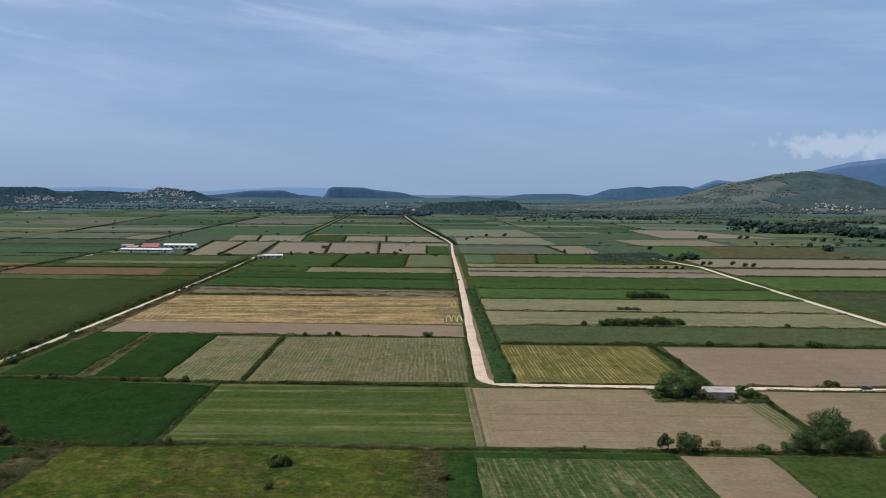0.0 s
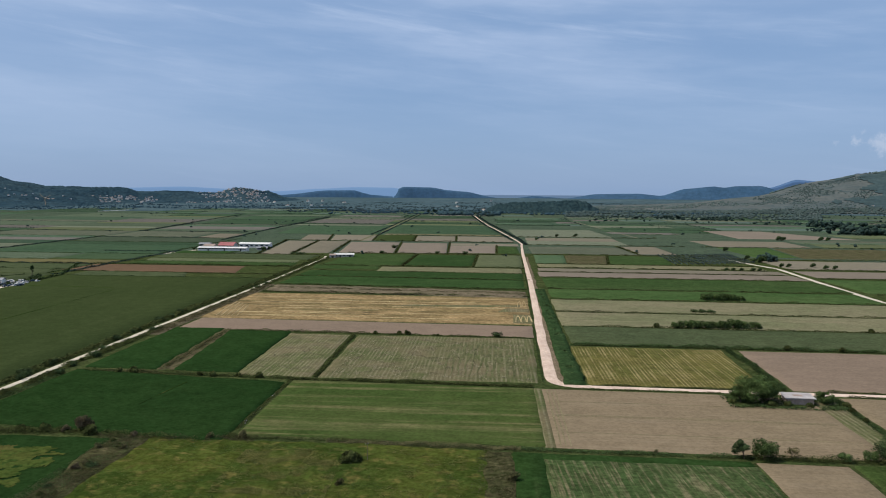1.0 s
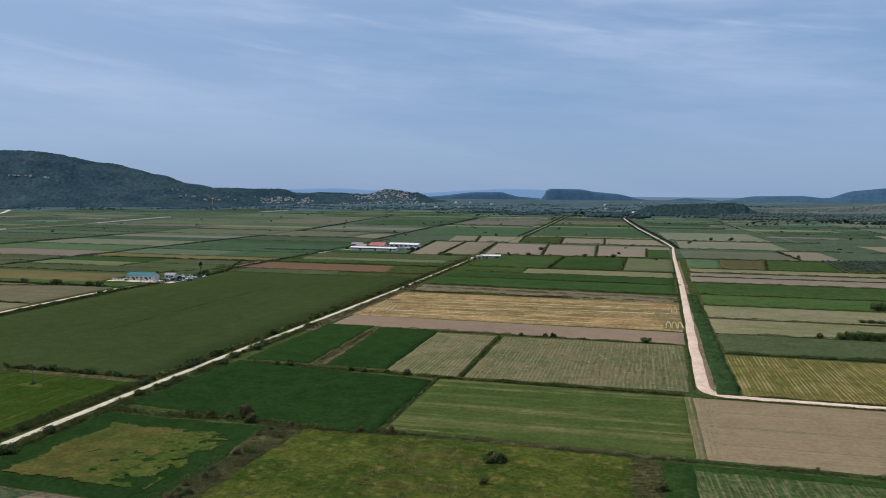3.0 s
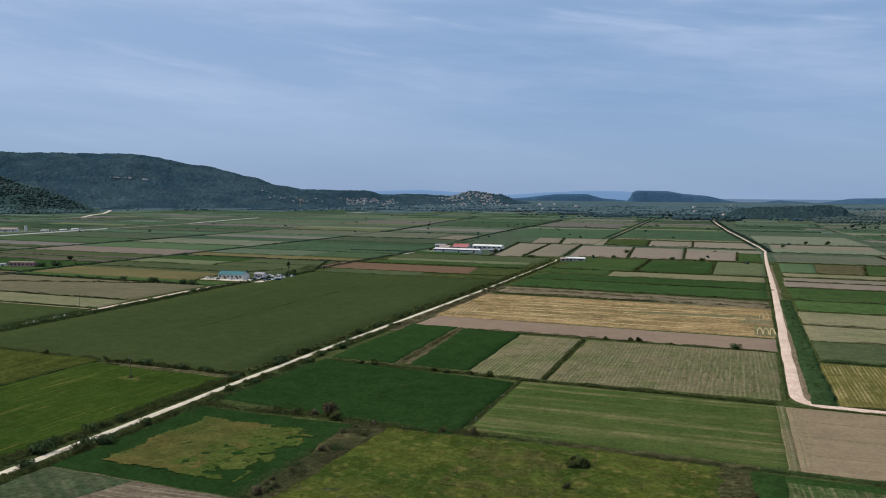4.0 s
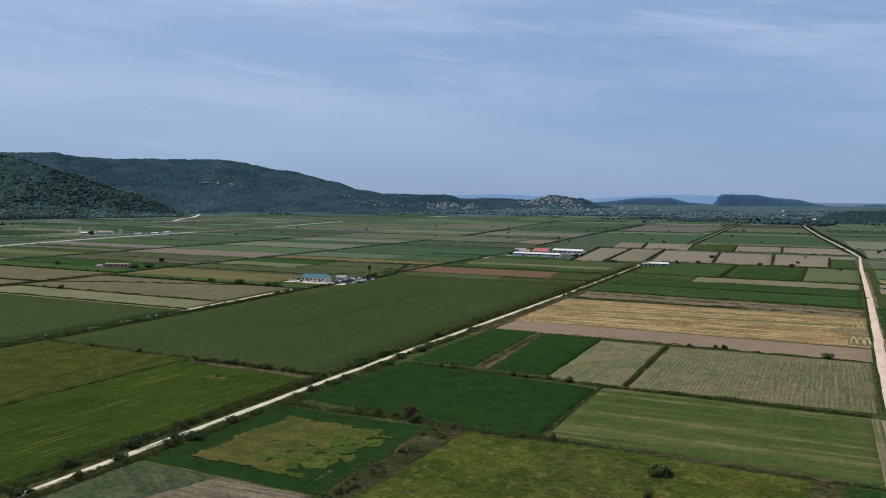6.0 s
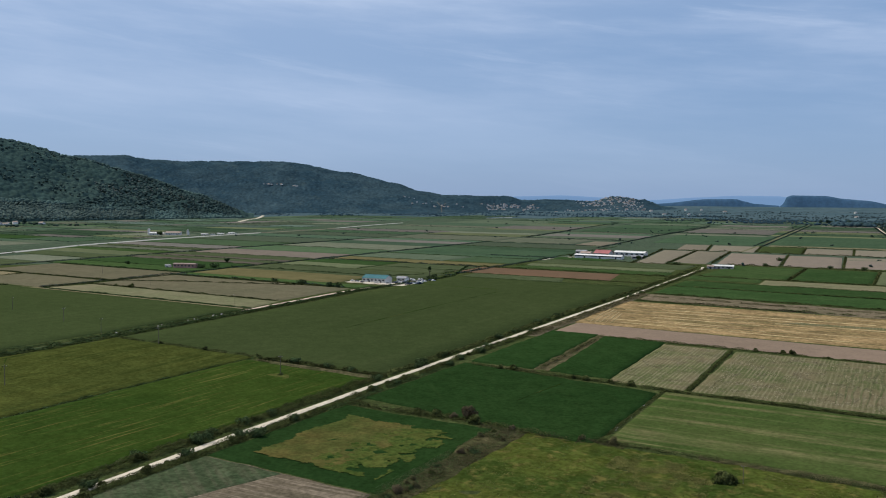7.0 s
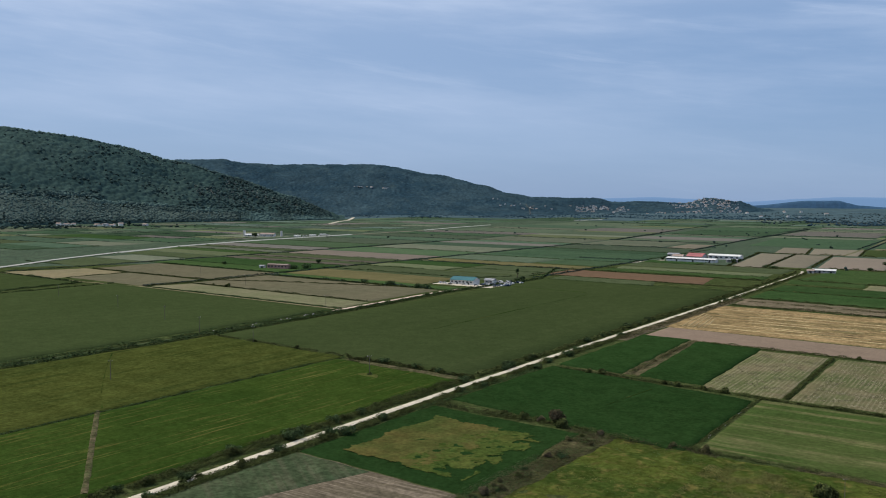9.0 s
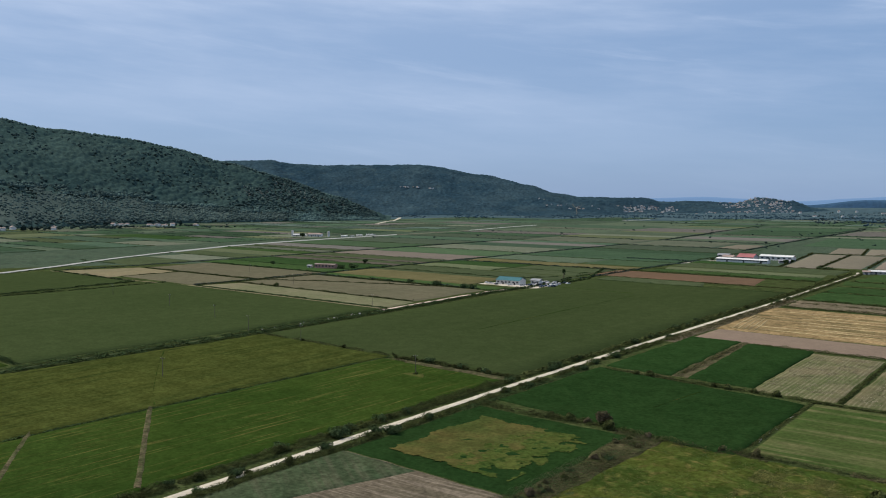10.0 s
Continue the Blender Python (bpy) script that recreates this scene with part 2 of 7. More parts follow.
ALONG, ACROSS = 2.0, 91.0   # rows running away from the eye along the road, or across it
LAND = {
    "ground": land("rough_grass", (0.042, 0.061, 0.040), (0.052, 0.071, 0.046), (0.078, 0.086, 0.062), 60, None, 0.5, 0.5, 0.75, 0.4, 0.5),
    "lush": land("dark_green_crop", (0.0130, 0.0315, 0.0088), (0.0162, 0.0362, 0.0103), (0.0244, 0.0451, 0.0137), 60, (ALONG + 38, 3.0), 0.35, 0.48, 0.8, 0.24, 0.8),
    "ring": land("deep_tall_green_crop", (0.0107, 0.0258, 0.0072), (0.0133, 0.0297, 0.0084), (0.0200, 0.0370, 0.0112), 60, (ALONG + 38, 3.0), 0.35, 0.48, 0.8, 0.24, 0.8),
    "green": land("green_crop", (0.034, 0.062, 0.020), (0.043, 0.070, 0.024), (0.066, 0.080, 0.034), 70, (ACROSS, 7), 0.5, 0.48, 0.75, 0.26, 0.4, 1),
    "olive": land("olive_green_crop", (0.0330, 0.0465, 0.0165), (0.0372, 0.0508, 0.0185), (0.0430, 0.0560, 0.0215), 120, (ALONG, 9), 0.5, 0.46, 0.75, 0.14, 0.3, 2, 0.05),
    "moss": land("yellowish_green_crop", (0.0400, 0.0490, 0.0120), (0.0490, 0.0570, 0.0137), (0.0255, 0.0360, 0.0092), 60, (ALONG + 4, 3.0), 0.8, 0.45, 0.66, 0.30, 0.6, 3, 0.05),
    "bright": land("bright_green_crop", (0.0205, 0.0386, 0.0074), (0.0268, 0.0455, 0.0088), (0.1250, 0.1005, 0.0300), 60, (ALONG - 1, 1.3), 0.62, 0.53, 0.73, 0.22, 0.5, 4, 0.05),
    "pale": land("pale_dry_grass", (0.1360, 0.1248, 0.0740), (0.1080, 0.1106, 0.0592), (0.1600, 0.1382, 0.0851), 50, (ACROSS, 5), 0.6, 0.45, 0.7, 0.2, 0.3, 5, 0.12),
    "soil": land("bare_tan_soil", (0.1760, 0.1340, 0.0860), (0.1620, 0.1250, 0.0790), (0.2020, 0.1580, 0.1060), 40, (ACROSS, 1.5), 0.7, 0.44, 0.68, 0.13, 0.4, 6, 0.05),
    "pink": land("bare_pinkish_soil", (0.1800, 0.1327, 0.0977), (0.1640, 0.1225, 0.0903), (0.2000, 0.1501, 0.1110), 70, (ACROSS, 2.5), 0.4, 0.45, 0.7, 0.10, 0.3, 7, 0.06),
    "red": land("reddish_soil", (0.112, 0.070, 0.044), (0.100, 0.066, 0.042), (0.130, 0.086, 0.056), 60, (ACROSS, 4), 0.4, 0.45, 0.7, 0.14, 0.3, 8, 0.06),
    "wheat": land("straw_stubble", (0.2450, 0.1690, 0.0840), (0.1900, 0.1340, 0.0650), (0.0980, 0.0850, 0.0380), 30, (ACROSS, 6.5), 0.9, 0.46, 0.62, 0.40, 0.5, 9, 0.05, 2.6),
    "hay": land("mown_hay_rows", (0.126, 0.106, 0.060), (0.078, 0.089, 0.036), (0.168, 0.150, 0.090), 24, (ALONG, 1.6), 0.8, 0.44, 0.66, 0.20, 0.6, 10, 0.05, 0.9, even=0.26),
    "gold": land("yellow_green_stubble", (0.1000, 0.0885, 0.0281), (0.0800, 0.0790, 0.0237), (0.2320, 0.1857, 0.0888), 34, (ALONG, 1.4), 0.85, 0.47, 0.66, 0.3, 0.5, 11, 0.05, even=0.2),
    "mown": land("mown_green_stripes", (0.0370, 0.0580, 0.0155), (0.0490, 0.0660, 0.0195), (0.1020, 0.0990, 0.0420), 40, (ACROSS, 4.4), 1.0, 0.44, 0.64, 0.20, 0.5, 12, 0.05),
    "streaks": land("green_with_dry_streaks", (0.036, 0.058, 0.020), (0.046, 0.064, 0.024), (0.135, 0.118, 0.066), 16, (ALONG + 3, 1.0), 0.85, 0.46, 0.64, 0.35, 0.6, 13, 0.05),
    "meadow": land("rough_meadow", (0.0300, 0.0480, 0.0102), (0.0560, 0.0690, 0.0142), (0.1220, 0.1000, 0.0310), 24, None, 0.75, 0.50, 0.70, 0.32, 1.0, 14, 0.05),
    "pond": land("yellow_weeds", (0.0823, 0.0705, 0.0224), (0.0504, 0.0636, 0.0172), (0.0336, 0.0516, 0.0138), 30, None, 0.6, 0.54, 0.74, 0.24, 0.8, 15, 0.05),
    "lushweeds": land("yellow_green_weeds", (0.0470, 0.0680, 0.0155), (0.0640, 0.0740, 0.0185), (0.0220, 0.0450, 0.0105), 16, None, 0.8, 0.50, 0.62, 0.26, 0.9, 55, 0.05),
    "weeds": land("brown_weeds", (0.0960, 0.0774, 0.0459), (0.0720, 0.0672, 0.0333), (0.0440, 0.0514, 0.0207), 14, None, 0.8, 0.42, 0.62, 0.4, 0.9, 16, 0.1),
    "plough": land("ploughed_furrows", (0.104, 0.084, 0.057), (0.087, 0.074, 0.050), (0.176, 0.141, 0.104), 30, (ACROSS + 2, 1.2), 0.9, 0.46, 0.62, 0.28, 0.6, 17, 0.05),
    "grey": land("greyish_green_regrowth", (0.0440, 0.0570, 0.0290), (0.0360, 0.0515, 0.0255), (0.0720, 0.0690, 0.0430), 18, (ALONG + 55, 2.0), 0.6, 0.45, 0.65, 0.32, 0.6, 18, 0.1),
    "gravel": land("pale_gravel", (0.530, 0.405, 0.325), (0.470, 0.352, 0.280), (0.60, 0.475, 0.395), 12, (ALONG, 1.0), 0.6, 0.45, 0.65, 0.14, 0.3, 19, 0.04),
    "fallow": land("fallow_tan_soil", (0.112, 0.100, 0.062), (0.098, 0.092, 0.056), (0.130, 0.114, 0.075), 60, (ACROSS, 5), 0.5, 0.45, 0.7, 0.2, 0.3, 35, 0.06),
    "straw": land("pale_straw", (0.180, 0.150, 0.086), (0.160, 0.138, 0.080), (0.20, 0.17, 0.11), 50, (ACROSS, 5), 0.5, 0.45, 0.7, 0.2, 0.3, 34, 0.08),
    "nearground": land("verge_grass", (0.030, 0.042, 0.014), (0.040, 0.051, 0.018), (0.072, 0.066, 0.030), 22, None, 0.6, 0.5, 0.72, 0.45, 0.7, 33),
    # deep, dull, sedge and tan have distance haze put into their colours.
    "deep": land("hazed_deep_green_crop", (0.0338, 0.0593, 0.0331), (0.0399, 0.0656, 0.0364), (0.0552, 0.0791, 0.0459), 70, (ACROSS, 8), 0.5, 0.48, 0.75, 0.25, 0.4, 28, 0.2),
    "dull": land("hazed_dull_green_crop", (0.0582, 0.0770, 0.0491), (0.0663, 0.0854, 0.0545), (0.0817, 0.0978, 0.0662), 60, (ACROSS, 6), 0.5, 0.48, 0.75, 0.22, 0.4, 29, 0.22),
    "sedge": land("hazed_sedge_pasture", (0.0439, 0.0718, 0.0459), (0.0552, 0.0833, 0.0513), (0.0786, 0.1000, 0.0662), 60, (ACROSS, 7), 0.5, 0.48, 0.75, 0.25, 0.4, 38, 0.26),
    "tan": land("hazed_tan_soil", (0.1179, 0.1062, 0.0926), (0.1010, 0.0978, 0.0831), (0.1369, 0.1232, 0.1092), 60, (ACROSS, 5), 0.5, 0.45, 0.7, 0.18, 0.3, 39, 0.14),
    "strip": land("long_green_strips", (0.0230, 0.0470, 0.0150), (0.0290, 0.0540, 0.0180), (0.0460, 0.0660, 0.0260), 60, (ACROSS, 6), 0.5, 0.48, 0.75, 0.24, 0.4, 40, 0.08),
    "drab": land("drab_green_crop", (0.0480, 0.0620, 0.0300), (0.0550, 0.0680, 0.0330), (0.0680, 0.0780, 0.0400), 60, (ACROSS, 6), 0.5, 0.48, 0.75, 0.22, 0.4, 41, 0.05),
    # Pasture greyed and blued to hold distance haze.
    "haze": land("hazed_grey_pasture", (0.066, 0.092, 0.075), (0.076, 0.102, 0.080), (0.100, 0.120, 0.096), 70, (ACROSS, 9), 0.5, 0.48, 0.75, 0.2, 0.4, 42, 0.2),
    "brush": land("dry_brush_ground", (0.0361, 0.0394, 0.0160), (0.0492, 0.0459, 0.0216), (0.0754, 0.0590, 0.0336), 8, None, 0.7, 0.50, 0.7, 0.5, 1.0, 43, 0.05),
    "windrow": land("raked_straw", (0.370, 0.285, 0.150), (0.330, 0.255, 0.135), (0.270, 0.200, 0.105), 12, None, 0.5, 0.5, 0.75, 0.3, 0.5, 44, 0.08),
    # Dry pasture of the far plots, its colour paled by painted haze.
    "wan": land("hazed_dry_pasture", (0.1071, 0.1152, 0.0796), (0.0929, 0.1060, 0.0715), (0.1273, 0.1305, 0.0939), 60, (ACROSS, 6), 0.5, 0.45, 0.7, 0.2, 0.3, 45, 0.2),
    "headland": land("dark_headland_crop", (0.0165, 0.0370, 0.0100), (0.0200, 0.0415, 0.0115), (0.0360, 0.0560, 0.0190), 20, (ALONG, 1.2), 0.5, 0.50, 0.75, 0.28, 0.6, 46, 0.05),
    "grassy": land("olive_grass_crop", (0.0300, 0.0480, 0.0135), (0.0370, 0.0550, 0.0160), (0.0560, 0.0660, 0.0240), 40, (ALONG, 3), 0.5, 0.48, 0.75, 0.26, 0.5, 47, 0.05),
    "verge": land("tall_reed_verge", (0.0230, 0.0450, 0.0170), (0.0285, 0.0515, 0.0195), (0.0430, 0.0640, 0.0270), 12, None, 0.5, 0.48, 0.7, 0.35, 0.9, 30, 0.05),
    "lime": land("yellowish_pasture", (0.0842, 0.0988, 0.0510), (0.0968, 0.1104, 0.0581), (0.1179, 0.1253, 0.0736), 60, (ACROSS, 6), 0.5, 0.48, 0.75, 0.18, 0.3, 48, 0.12),
    "mustard": land("ripening_yellow_crop", (0.0920, 0.0840, 0.0380), (0.1080, 0.0950, 0.0440), (0.1320, 0.1120, 0.0560), 40, (ACROSS, 6), 0.6, 0.46, 0.7, 0.18, 0.3, 49, 0.06),
    "umber": land("dark_umber_soil", (0.0740, 0.0660, 0.0500), (0.0840, 0.0740, 0.0560), (0.1000, 0.0880, 0.0680), 50, (ACROSS, 4), 0.5, 0.46, 0.7, 0.16, 0.3, 50, 0.06),
    "rosy": land("dull_rosy_soil", (0.1360, 0.1130, 0.0900), (0.1240, 0.1050, 0.0850), (0.1520, 0.1280, 0.1040), 60, (ACROSS, 5), 0.5, 0.46, 0.7, 0.12, 0.3, 51, 0.06),
    # Far soils: pink and tan greyed by haze put into the colour.
    "farpink": land("hazed_pink_soil", (0.1680, 0.1380, 0.1090), (0.1560, 0.1290, 0.1020), (0.1840, 0.1530, 0.1220), 80, (ACROSS, 4), 0.4, 0.46, 0.7, 0.10, 0.3, 52, 0.06),
    "farsoil": land("hazed_tan_stubble", (0.1560, 0.1360, 0.1000), (0.1460, 0.1290, 0.0950), (0.1720, 0.1520, 0.1140), 70, (ACROSS, 5), 0.4, 0.46, 0.7, 0.12, 0.3, 53, 0.08),
    "shoulder": land("stony_road_shoulder", (0.1680, 0.1260, 0.0880), (0.1220, 0.0960, 0.0620), (0.0760, 0.0680, 0.0360), 6, None, 0.8, 0.45, 0.65, 0.3, 0.6, 54, 0.05),
    "rock": land("pale_limestone", (0.165, 0.170, 0.150), (0.130, 0.140, 0.122), (0.190, 0.190, 0.170), 30, None, 0.5, 0.45, 0.7, 0.15, 0.3, 56, 0.04, 4.0),
    # Far version of the green crop, lifted and blued as haze.
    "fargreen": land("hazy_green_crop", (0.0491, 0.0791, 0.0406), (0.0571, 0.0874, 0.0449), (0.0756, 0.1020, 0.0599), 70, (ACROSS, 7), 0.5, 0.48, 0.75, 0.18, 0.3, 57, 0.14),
    "drygrass": land("dry_brown_grass", (0.150, 0.118, 0.080), (0.120, 0.100, 0.064), (0.080, 0.076, 0.042), 22, None, 0.7, 0.46, 0.66, 0.3, 0.6, 58, 0.06),
    "groove": land("green_aftermath", (0.074, 0.082, 0.036), (0.092, 0.092, 0.045), (0.120, 0.108, 0.060), 6, None, 0.6, 0.46, 0.66, 0.3, 0.6, 60, 0.08),
    # Wood on the far hill's flank, blued in colour as haze.
    "flank": land("hazed_dark_flank_woodland", (0.042, 0.066, 0.070), (0.052, 0.076, 0.077), (0.035, 0.057, 0.064), 130, None, 0.6, 0.45, 0.65, 0.2, 0.3, 61, 0.04, 14.0),
    "grove": land("grove_ground", (0.058, 0.080, 0.070), (0.072, 0.092, 0.079), (0.048, 0.070, 0.062), 70, None, 0.6, 0.45, 0.7, 0.15, 0.3, 55, 0.04, 6.0),
    "whitegravel": land("white_gravel", (0.4960, 0.4345, 0.3478), (0.4400, 0.3871, 0.3034), (0.3600, 0.3002, 0.2072), 9, None, 0.6, 0.55, 0.75, 0.15, 0.3, 20, 0.04),
    "asphalt": land("worn_asphalt", (0.3500, 0.3400, 0.3050), (0.3200, 0.3100, 0.2800), (0.3900, 0.3780, 0.3400), 30, None, 0.5, 0.45, 0.7, 0.1, 0.1, 21, 0.05),
}
LEAF = {
    "tree": leafy_mat("tree_leaves", (0.031, 0.051, 0.021), (0.066, 0.093, 0.036), 0.45, 0.45),
    "fresh": leafy_mat("fresh_leaves", (0.036, 0.062, 0.020), (0.080, 0.113, 0.037), 0.45, 0.42),
    "bush": leafy_mat("bush_leaves", (0.036, 0.046, 0.015), (0.062, 0.070, 0.023), 0.4, 0.5),
    "reed": leafy_mat("reed_leaves", (0.028, 0.050, 0.017), (0.048, 0.072, 0.025), 0.35, 0.5),
    "dry": leafy_mat("dry_brush", (0.066, 0.063, 0.028), (0.108, 0.096, 0.046), 0.3, 0.3),
    "bramble": leafy_mat("brown_brambles", (0.040, 0.037, 0.018), (0.068, 0.058, 0.030), 0.35, 0.3),
    "russet": leafy_mat("russet_twigs", (0.074, 0.060, 0.036), (0.112, 0.088, 0.052), 0.35, 0.4),
    # wood to pine: greens shifted to blue, standing for distance haze.
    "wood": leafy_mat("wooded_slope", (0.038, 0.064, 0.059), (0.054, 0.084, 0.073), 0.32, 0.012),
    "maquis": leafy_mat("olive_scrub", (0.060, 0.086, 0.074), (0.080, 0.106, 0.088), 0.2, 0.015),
    "farwood": leafy_mat("hazed_far_wooded_slope", (0.026, 0.053, 0.070), (0.031, 0.060, 0.077), 0.28, 0.006),
    "hillwood": leafy_mat("hazed_muted_woodland", (0.036, 0.060, 0.066), (0.044, 0.069, 0.074), 0.2, 0.006),
    "flank": leafy_mat("hazed_pale_woodland", (0.050, 0.074, 0.074), (0.060, 0.084, 0.081), 0.2, 0.006),
    "pine": leafy_mat("dark_pines", (0.021, 0.041, 0.050), (0.031, 0.053, 0.058), 0.2, 0.02),
    "belt": leafy_mat("belt_leaves", (0.016, 0.030, 0.026), (0.030, 0.048, 0.039), 0.35, 0.05),
    "straw": leafy_mat("straw_tufts", (0.078, 0.081, 0.023), (0.128, 0.116, 0.040), 0.3, 0.2),
    "hay": leafy_mat("dry_hay", (0.150, 0.132, 0.080), (0.230, 0.200, 0.130), 0.2, 0.2),
    "tuft": leafy_mat("grass_tufts", (0.046, 0.064, 0.015), (0.085, 0.092, 0.026), 0.35, 0.2),
    "dryscrub": leafy_mat("dull_scrub", (0.050, 0.074, 0.070), (0.072, 0.096, 0.086), 0.2, 0.05),
}
# Hill slopes carry distance haze as blue in their base colours.
SLOPE = land("scrub_slope", (0.031, 0.056, 0.052), (0.044, 0.072, 0.063), (0.078, 0.098, 0.084), 160, None, 0.4, 0.62, 0.78, 0.22, 0.5, 22, 0.05, 9.0)
PINES = land("pine_canopy", (0.019, 0.037, 0.042), (0.026, 0.046, 0.049), (0.036, 0.056, 0.056), 70, None, 0.5, 0.5, 0.7, 0.2, 0.4, 62, 0.05, 8.0)
FARSLOPE = land("hazed_far_scrub_slope", (0.021, 0.043, 0.058), (0.035, 0.061, 0.074), (0.062, 0.090, 0.088), 200, None, 0.5, 0.54, 0.74, 0.24, 0.3, 23, 0.05, 14.0)
DRYSLOPE = land("dry_grass_slope", (0.100, 0.106, 0.098), (0.072, 0.088, 0.088), (0.048, 0.068, 0.072), 240, None, 0.75, 0.48, 0.66, 0.12, 0.3, 24, 0.05, 11.0)
# Far ground with haze put into its base colour.
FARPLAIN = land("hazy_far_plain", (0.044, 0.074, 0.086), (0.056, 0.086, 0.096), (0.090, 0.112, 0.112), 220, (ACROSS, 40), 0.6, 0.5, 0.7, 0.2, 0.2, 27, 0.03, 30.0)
# Coast hills and mountains: distance haze is put into the colour as blue.
ISLAND = land("haze_blue_far_hills", (0.036, 0.077, 0.130), (0.042, 0.084, 0.138), (0.052, 0.094, 0.145), 300, None, 0.6, 0.5, 0.75, 0.15, 0.3, 25, 0.03, 20.0)
BLUEMID = land("haze_blue_mountain_slope", (0.076, 0.140, 0.260), (0.084, 0.148, 0.268), (0.098, 0.162, 0.275), 260, None, 0.6, 0.5, 0.75, 0.05, 0.3, 31, 0.03, 24.0)
# Backdrop that glows: emission stands in for haze over the far mountains.
PALEBLUE, pn, pl, pb = start_mat("glowing_haze_backdrop", 1.0, 0.0)
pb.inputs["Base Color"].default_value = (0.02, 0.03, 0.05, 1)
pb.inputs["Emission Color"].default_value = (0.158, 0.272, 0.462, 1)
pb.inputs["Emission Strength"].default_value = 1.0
BARK = plain_mat("grey_brown_bark", (0.10, 0.075, 0.055), 0.9, 0, 3, 0.3, 0.4)
WHITE = plain_mat("white_paint", (0.60, 0.58, 0.55), 0.6, 0, 0.8, 0.10)
PLASTER = plain_mat("stained_plaster", (0.44, 0.40, 0.37), 0.85, 0, 0.9, 0.22, 0.2)
PINKWALL = plain_mat("weathered_pink_render", (0.37, 0.275, 0.23), 0.85, 0, 0.9, 0.2, 0.2)
PALEWALL = plain_mat("faded_whitewash", (0.66, 0.63, 0.59), 0.85, 0, 0.9, 0.15)
CONCRETE = plain_mat("weathered_concrete", (0.34, 0.31, 0.30), 0.9, 0, 0.7, 0.22, 0.3)
TEAL = plain_mat("teal_sheet_roof", (0.040, 0.132, 0.146), 0.85, 0.0, 0.7, 0.15)
REDROOF = plain_mat("red_sheet_roof", (0.285, 0.095, 0.092), 0.7, 0, 0.7, 0.18)
TILE = plain_mat("clay_tile_roof", (0.27, 0.20, 0.165), 0.8, 0, 0.9, 0.25, 0.3)
BRICK = plain_mat("red_brick", (0.42, 0.235, 0.19), 0.9, 0, 2.0, 0.25, 0.3)
GREYROOF = plain_mat("grey_sheet_roof", (0.25, 0.245, 0.25), 0.5, 0.2, 0.7, 0.2)
DARK = plain_mat("dark_opening", (0.03, 0.03, 0.035), 0.5, 0, 1.0, 0.2)
TIMBER = plain_mat("weathered_timber", (0.14, 0.115, 0.09), 0.9, 0, 2.0, 0.25, 0.3)
STEEL = plain_mat("galvanised_steel", (0.45, 0.46, 0.47), 0.45, 0.7, 1.0, 0.12)
CARPAINT = plain_mat("dark_blue_car_paint", (0.012, 0.030, 0.055), 0.25, 0.2, 1.0, 0.06)
RUBBER = plain_mat("tyre_rubber", (0.02, 0.02, 0.02), 0.9, 0, 2.0, 0.2)
GLASS = plain_mat("dark_window_glass", (0.03, 0.04, 0.05), 0.08, 0, 1.0, 0.05)


# ---- helpers of this place ----
def P(u, v):
    """Plan of the plain: u across the roads, v along them."""
    return u - 0.033 * v, v - 0.028 * u


def mesh_of(name, verts, faces, material, smooth=False):
    me = bpy.data.meshes.new(name)
    me.from_pydata([tuple(map(float, p)) for p in verts], [], [tuple(map(int, f)) for f in faces])
    me.materials.append(material)
    if smooth:
        me.polygons.foreach_set("use_smooth", [True] * len(me.polygons))
    me.update()
    return me


def part(name, bm, material, parent, label=""):
    me = bpy.data.meshes.new(name)
    bm.to_mesh(me)
    bm.free()
    me.materials.append(material)
    ob = new(name, me)
    ob.parent = parent
    return tagged(ob, label)


def box_bm(x0, x1, y0, y1, z0, z1, bevel=0.0, bm=None):
    bm = bm or bmesh.new()
    made = bmesh.ops.create_cube(bm, size=1.0, matrix=Matrix.Translation(((x0 + x1) / 2, (y0 + y1) / 2, (z0 + z1) / 2)) @ Matrix.Diagonal((x1 - x0, y1 - y0, z1 - z0, 1)))
    if bevel:
        bmesh.ops.bevel(bm, geom=list({e for q in made["verts"] for e in q.link_edges}), offset=bevel, segments=1, affect="EDGES")
    return bm


def rod_bm(p0, p1, r0, r1, sides=8, bm=None):
    bm = bm or bmesh.new()
    p0, p1 = Vector(p0), Vector(p1)
    d = p1 - p0
    m = Matrix.Translation((p0 + p1) / 2) @ d.to_track_quat("Z", "Y").to_matrix().to_4x4()
    bmesh.ops.create_cone(bm, cap_ends=True, segments=sides, radius1=r0, radius2=r1, depth=d.length, matrix=m)
    return bm


def relief(x, y, scale):
    return noise.noise((x / scale, y / scale, 3.7))


RESERVED = []


def overlaps(u0, u1, v0, v1):
    return any(u0 < b and a < u1 and v0 < d and c < v1 for a, b, c, d in RESERVED)


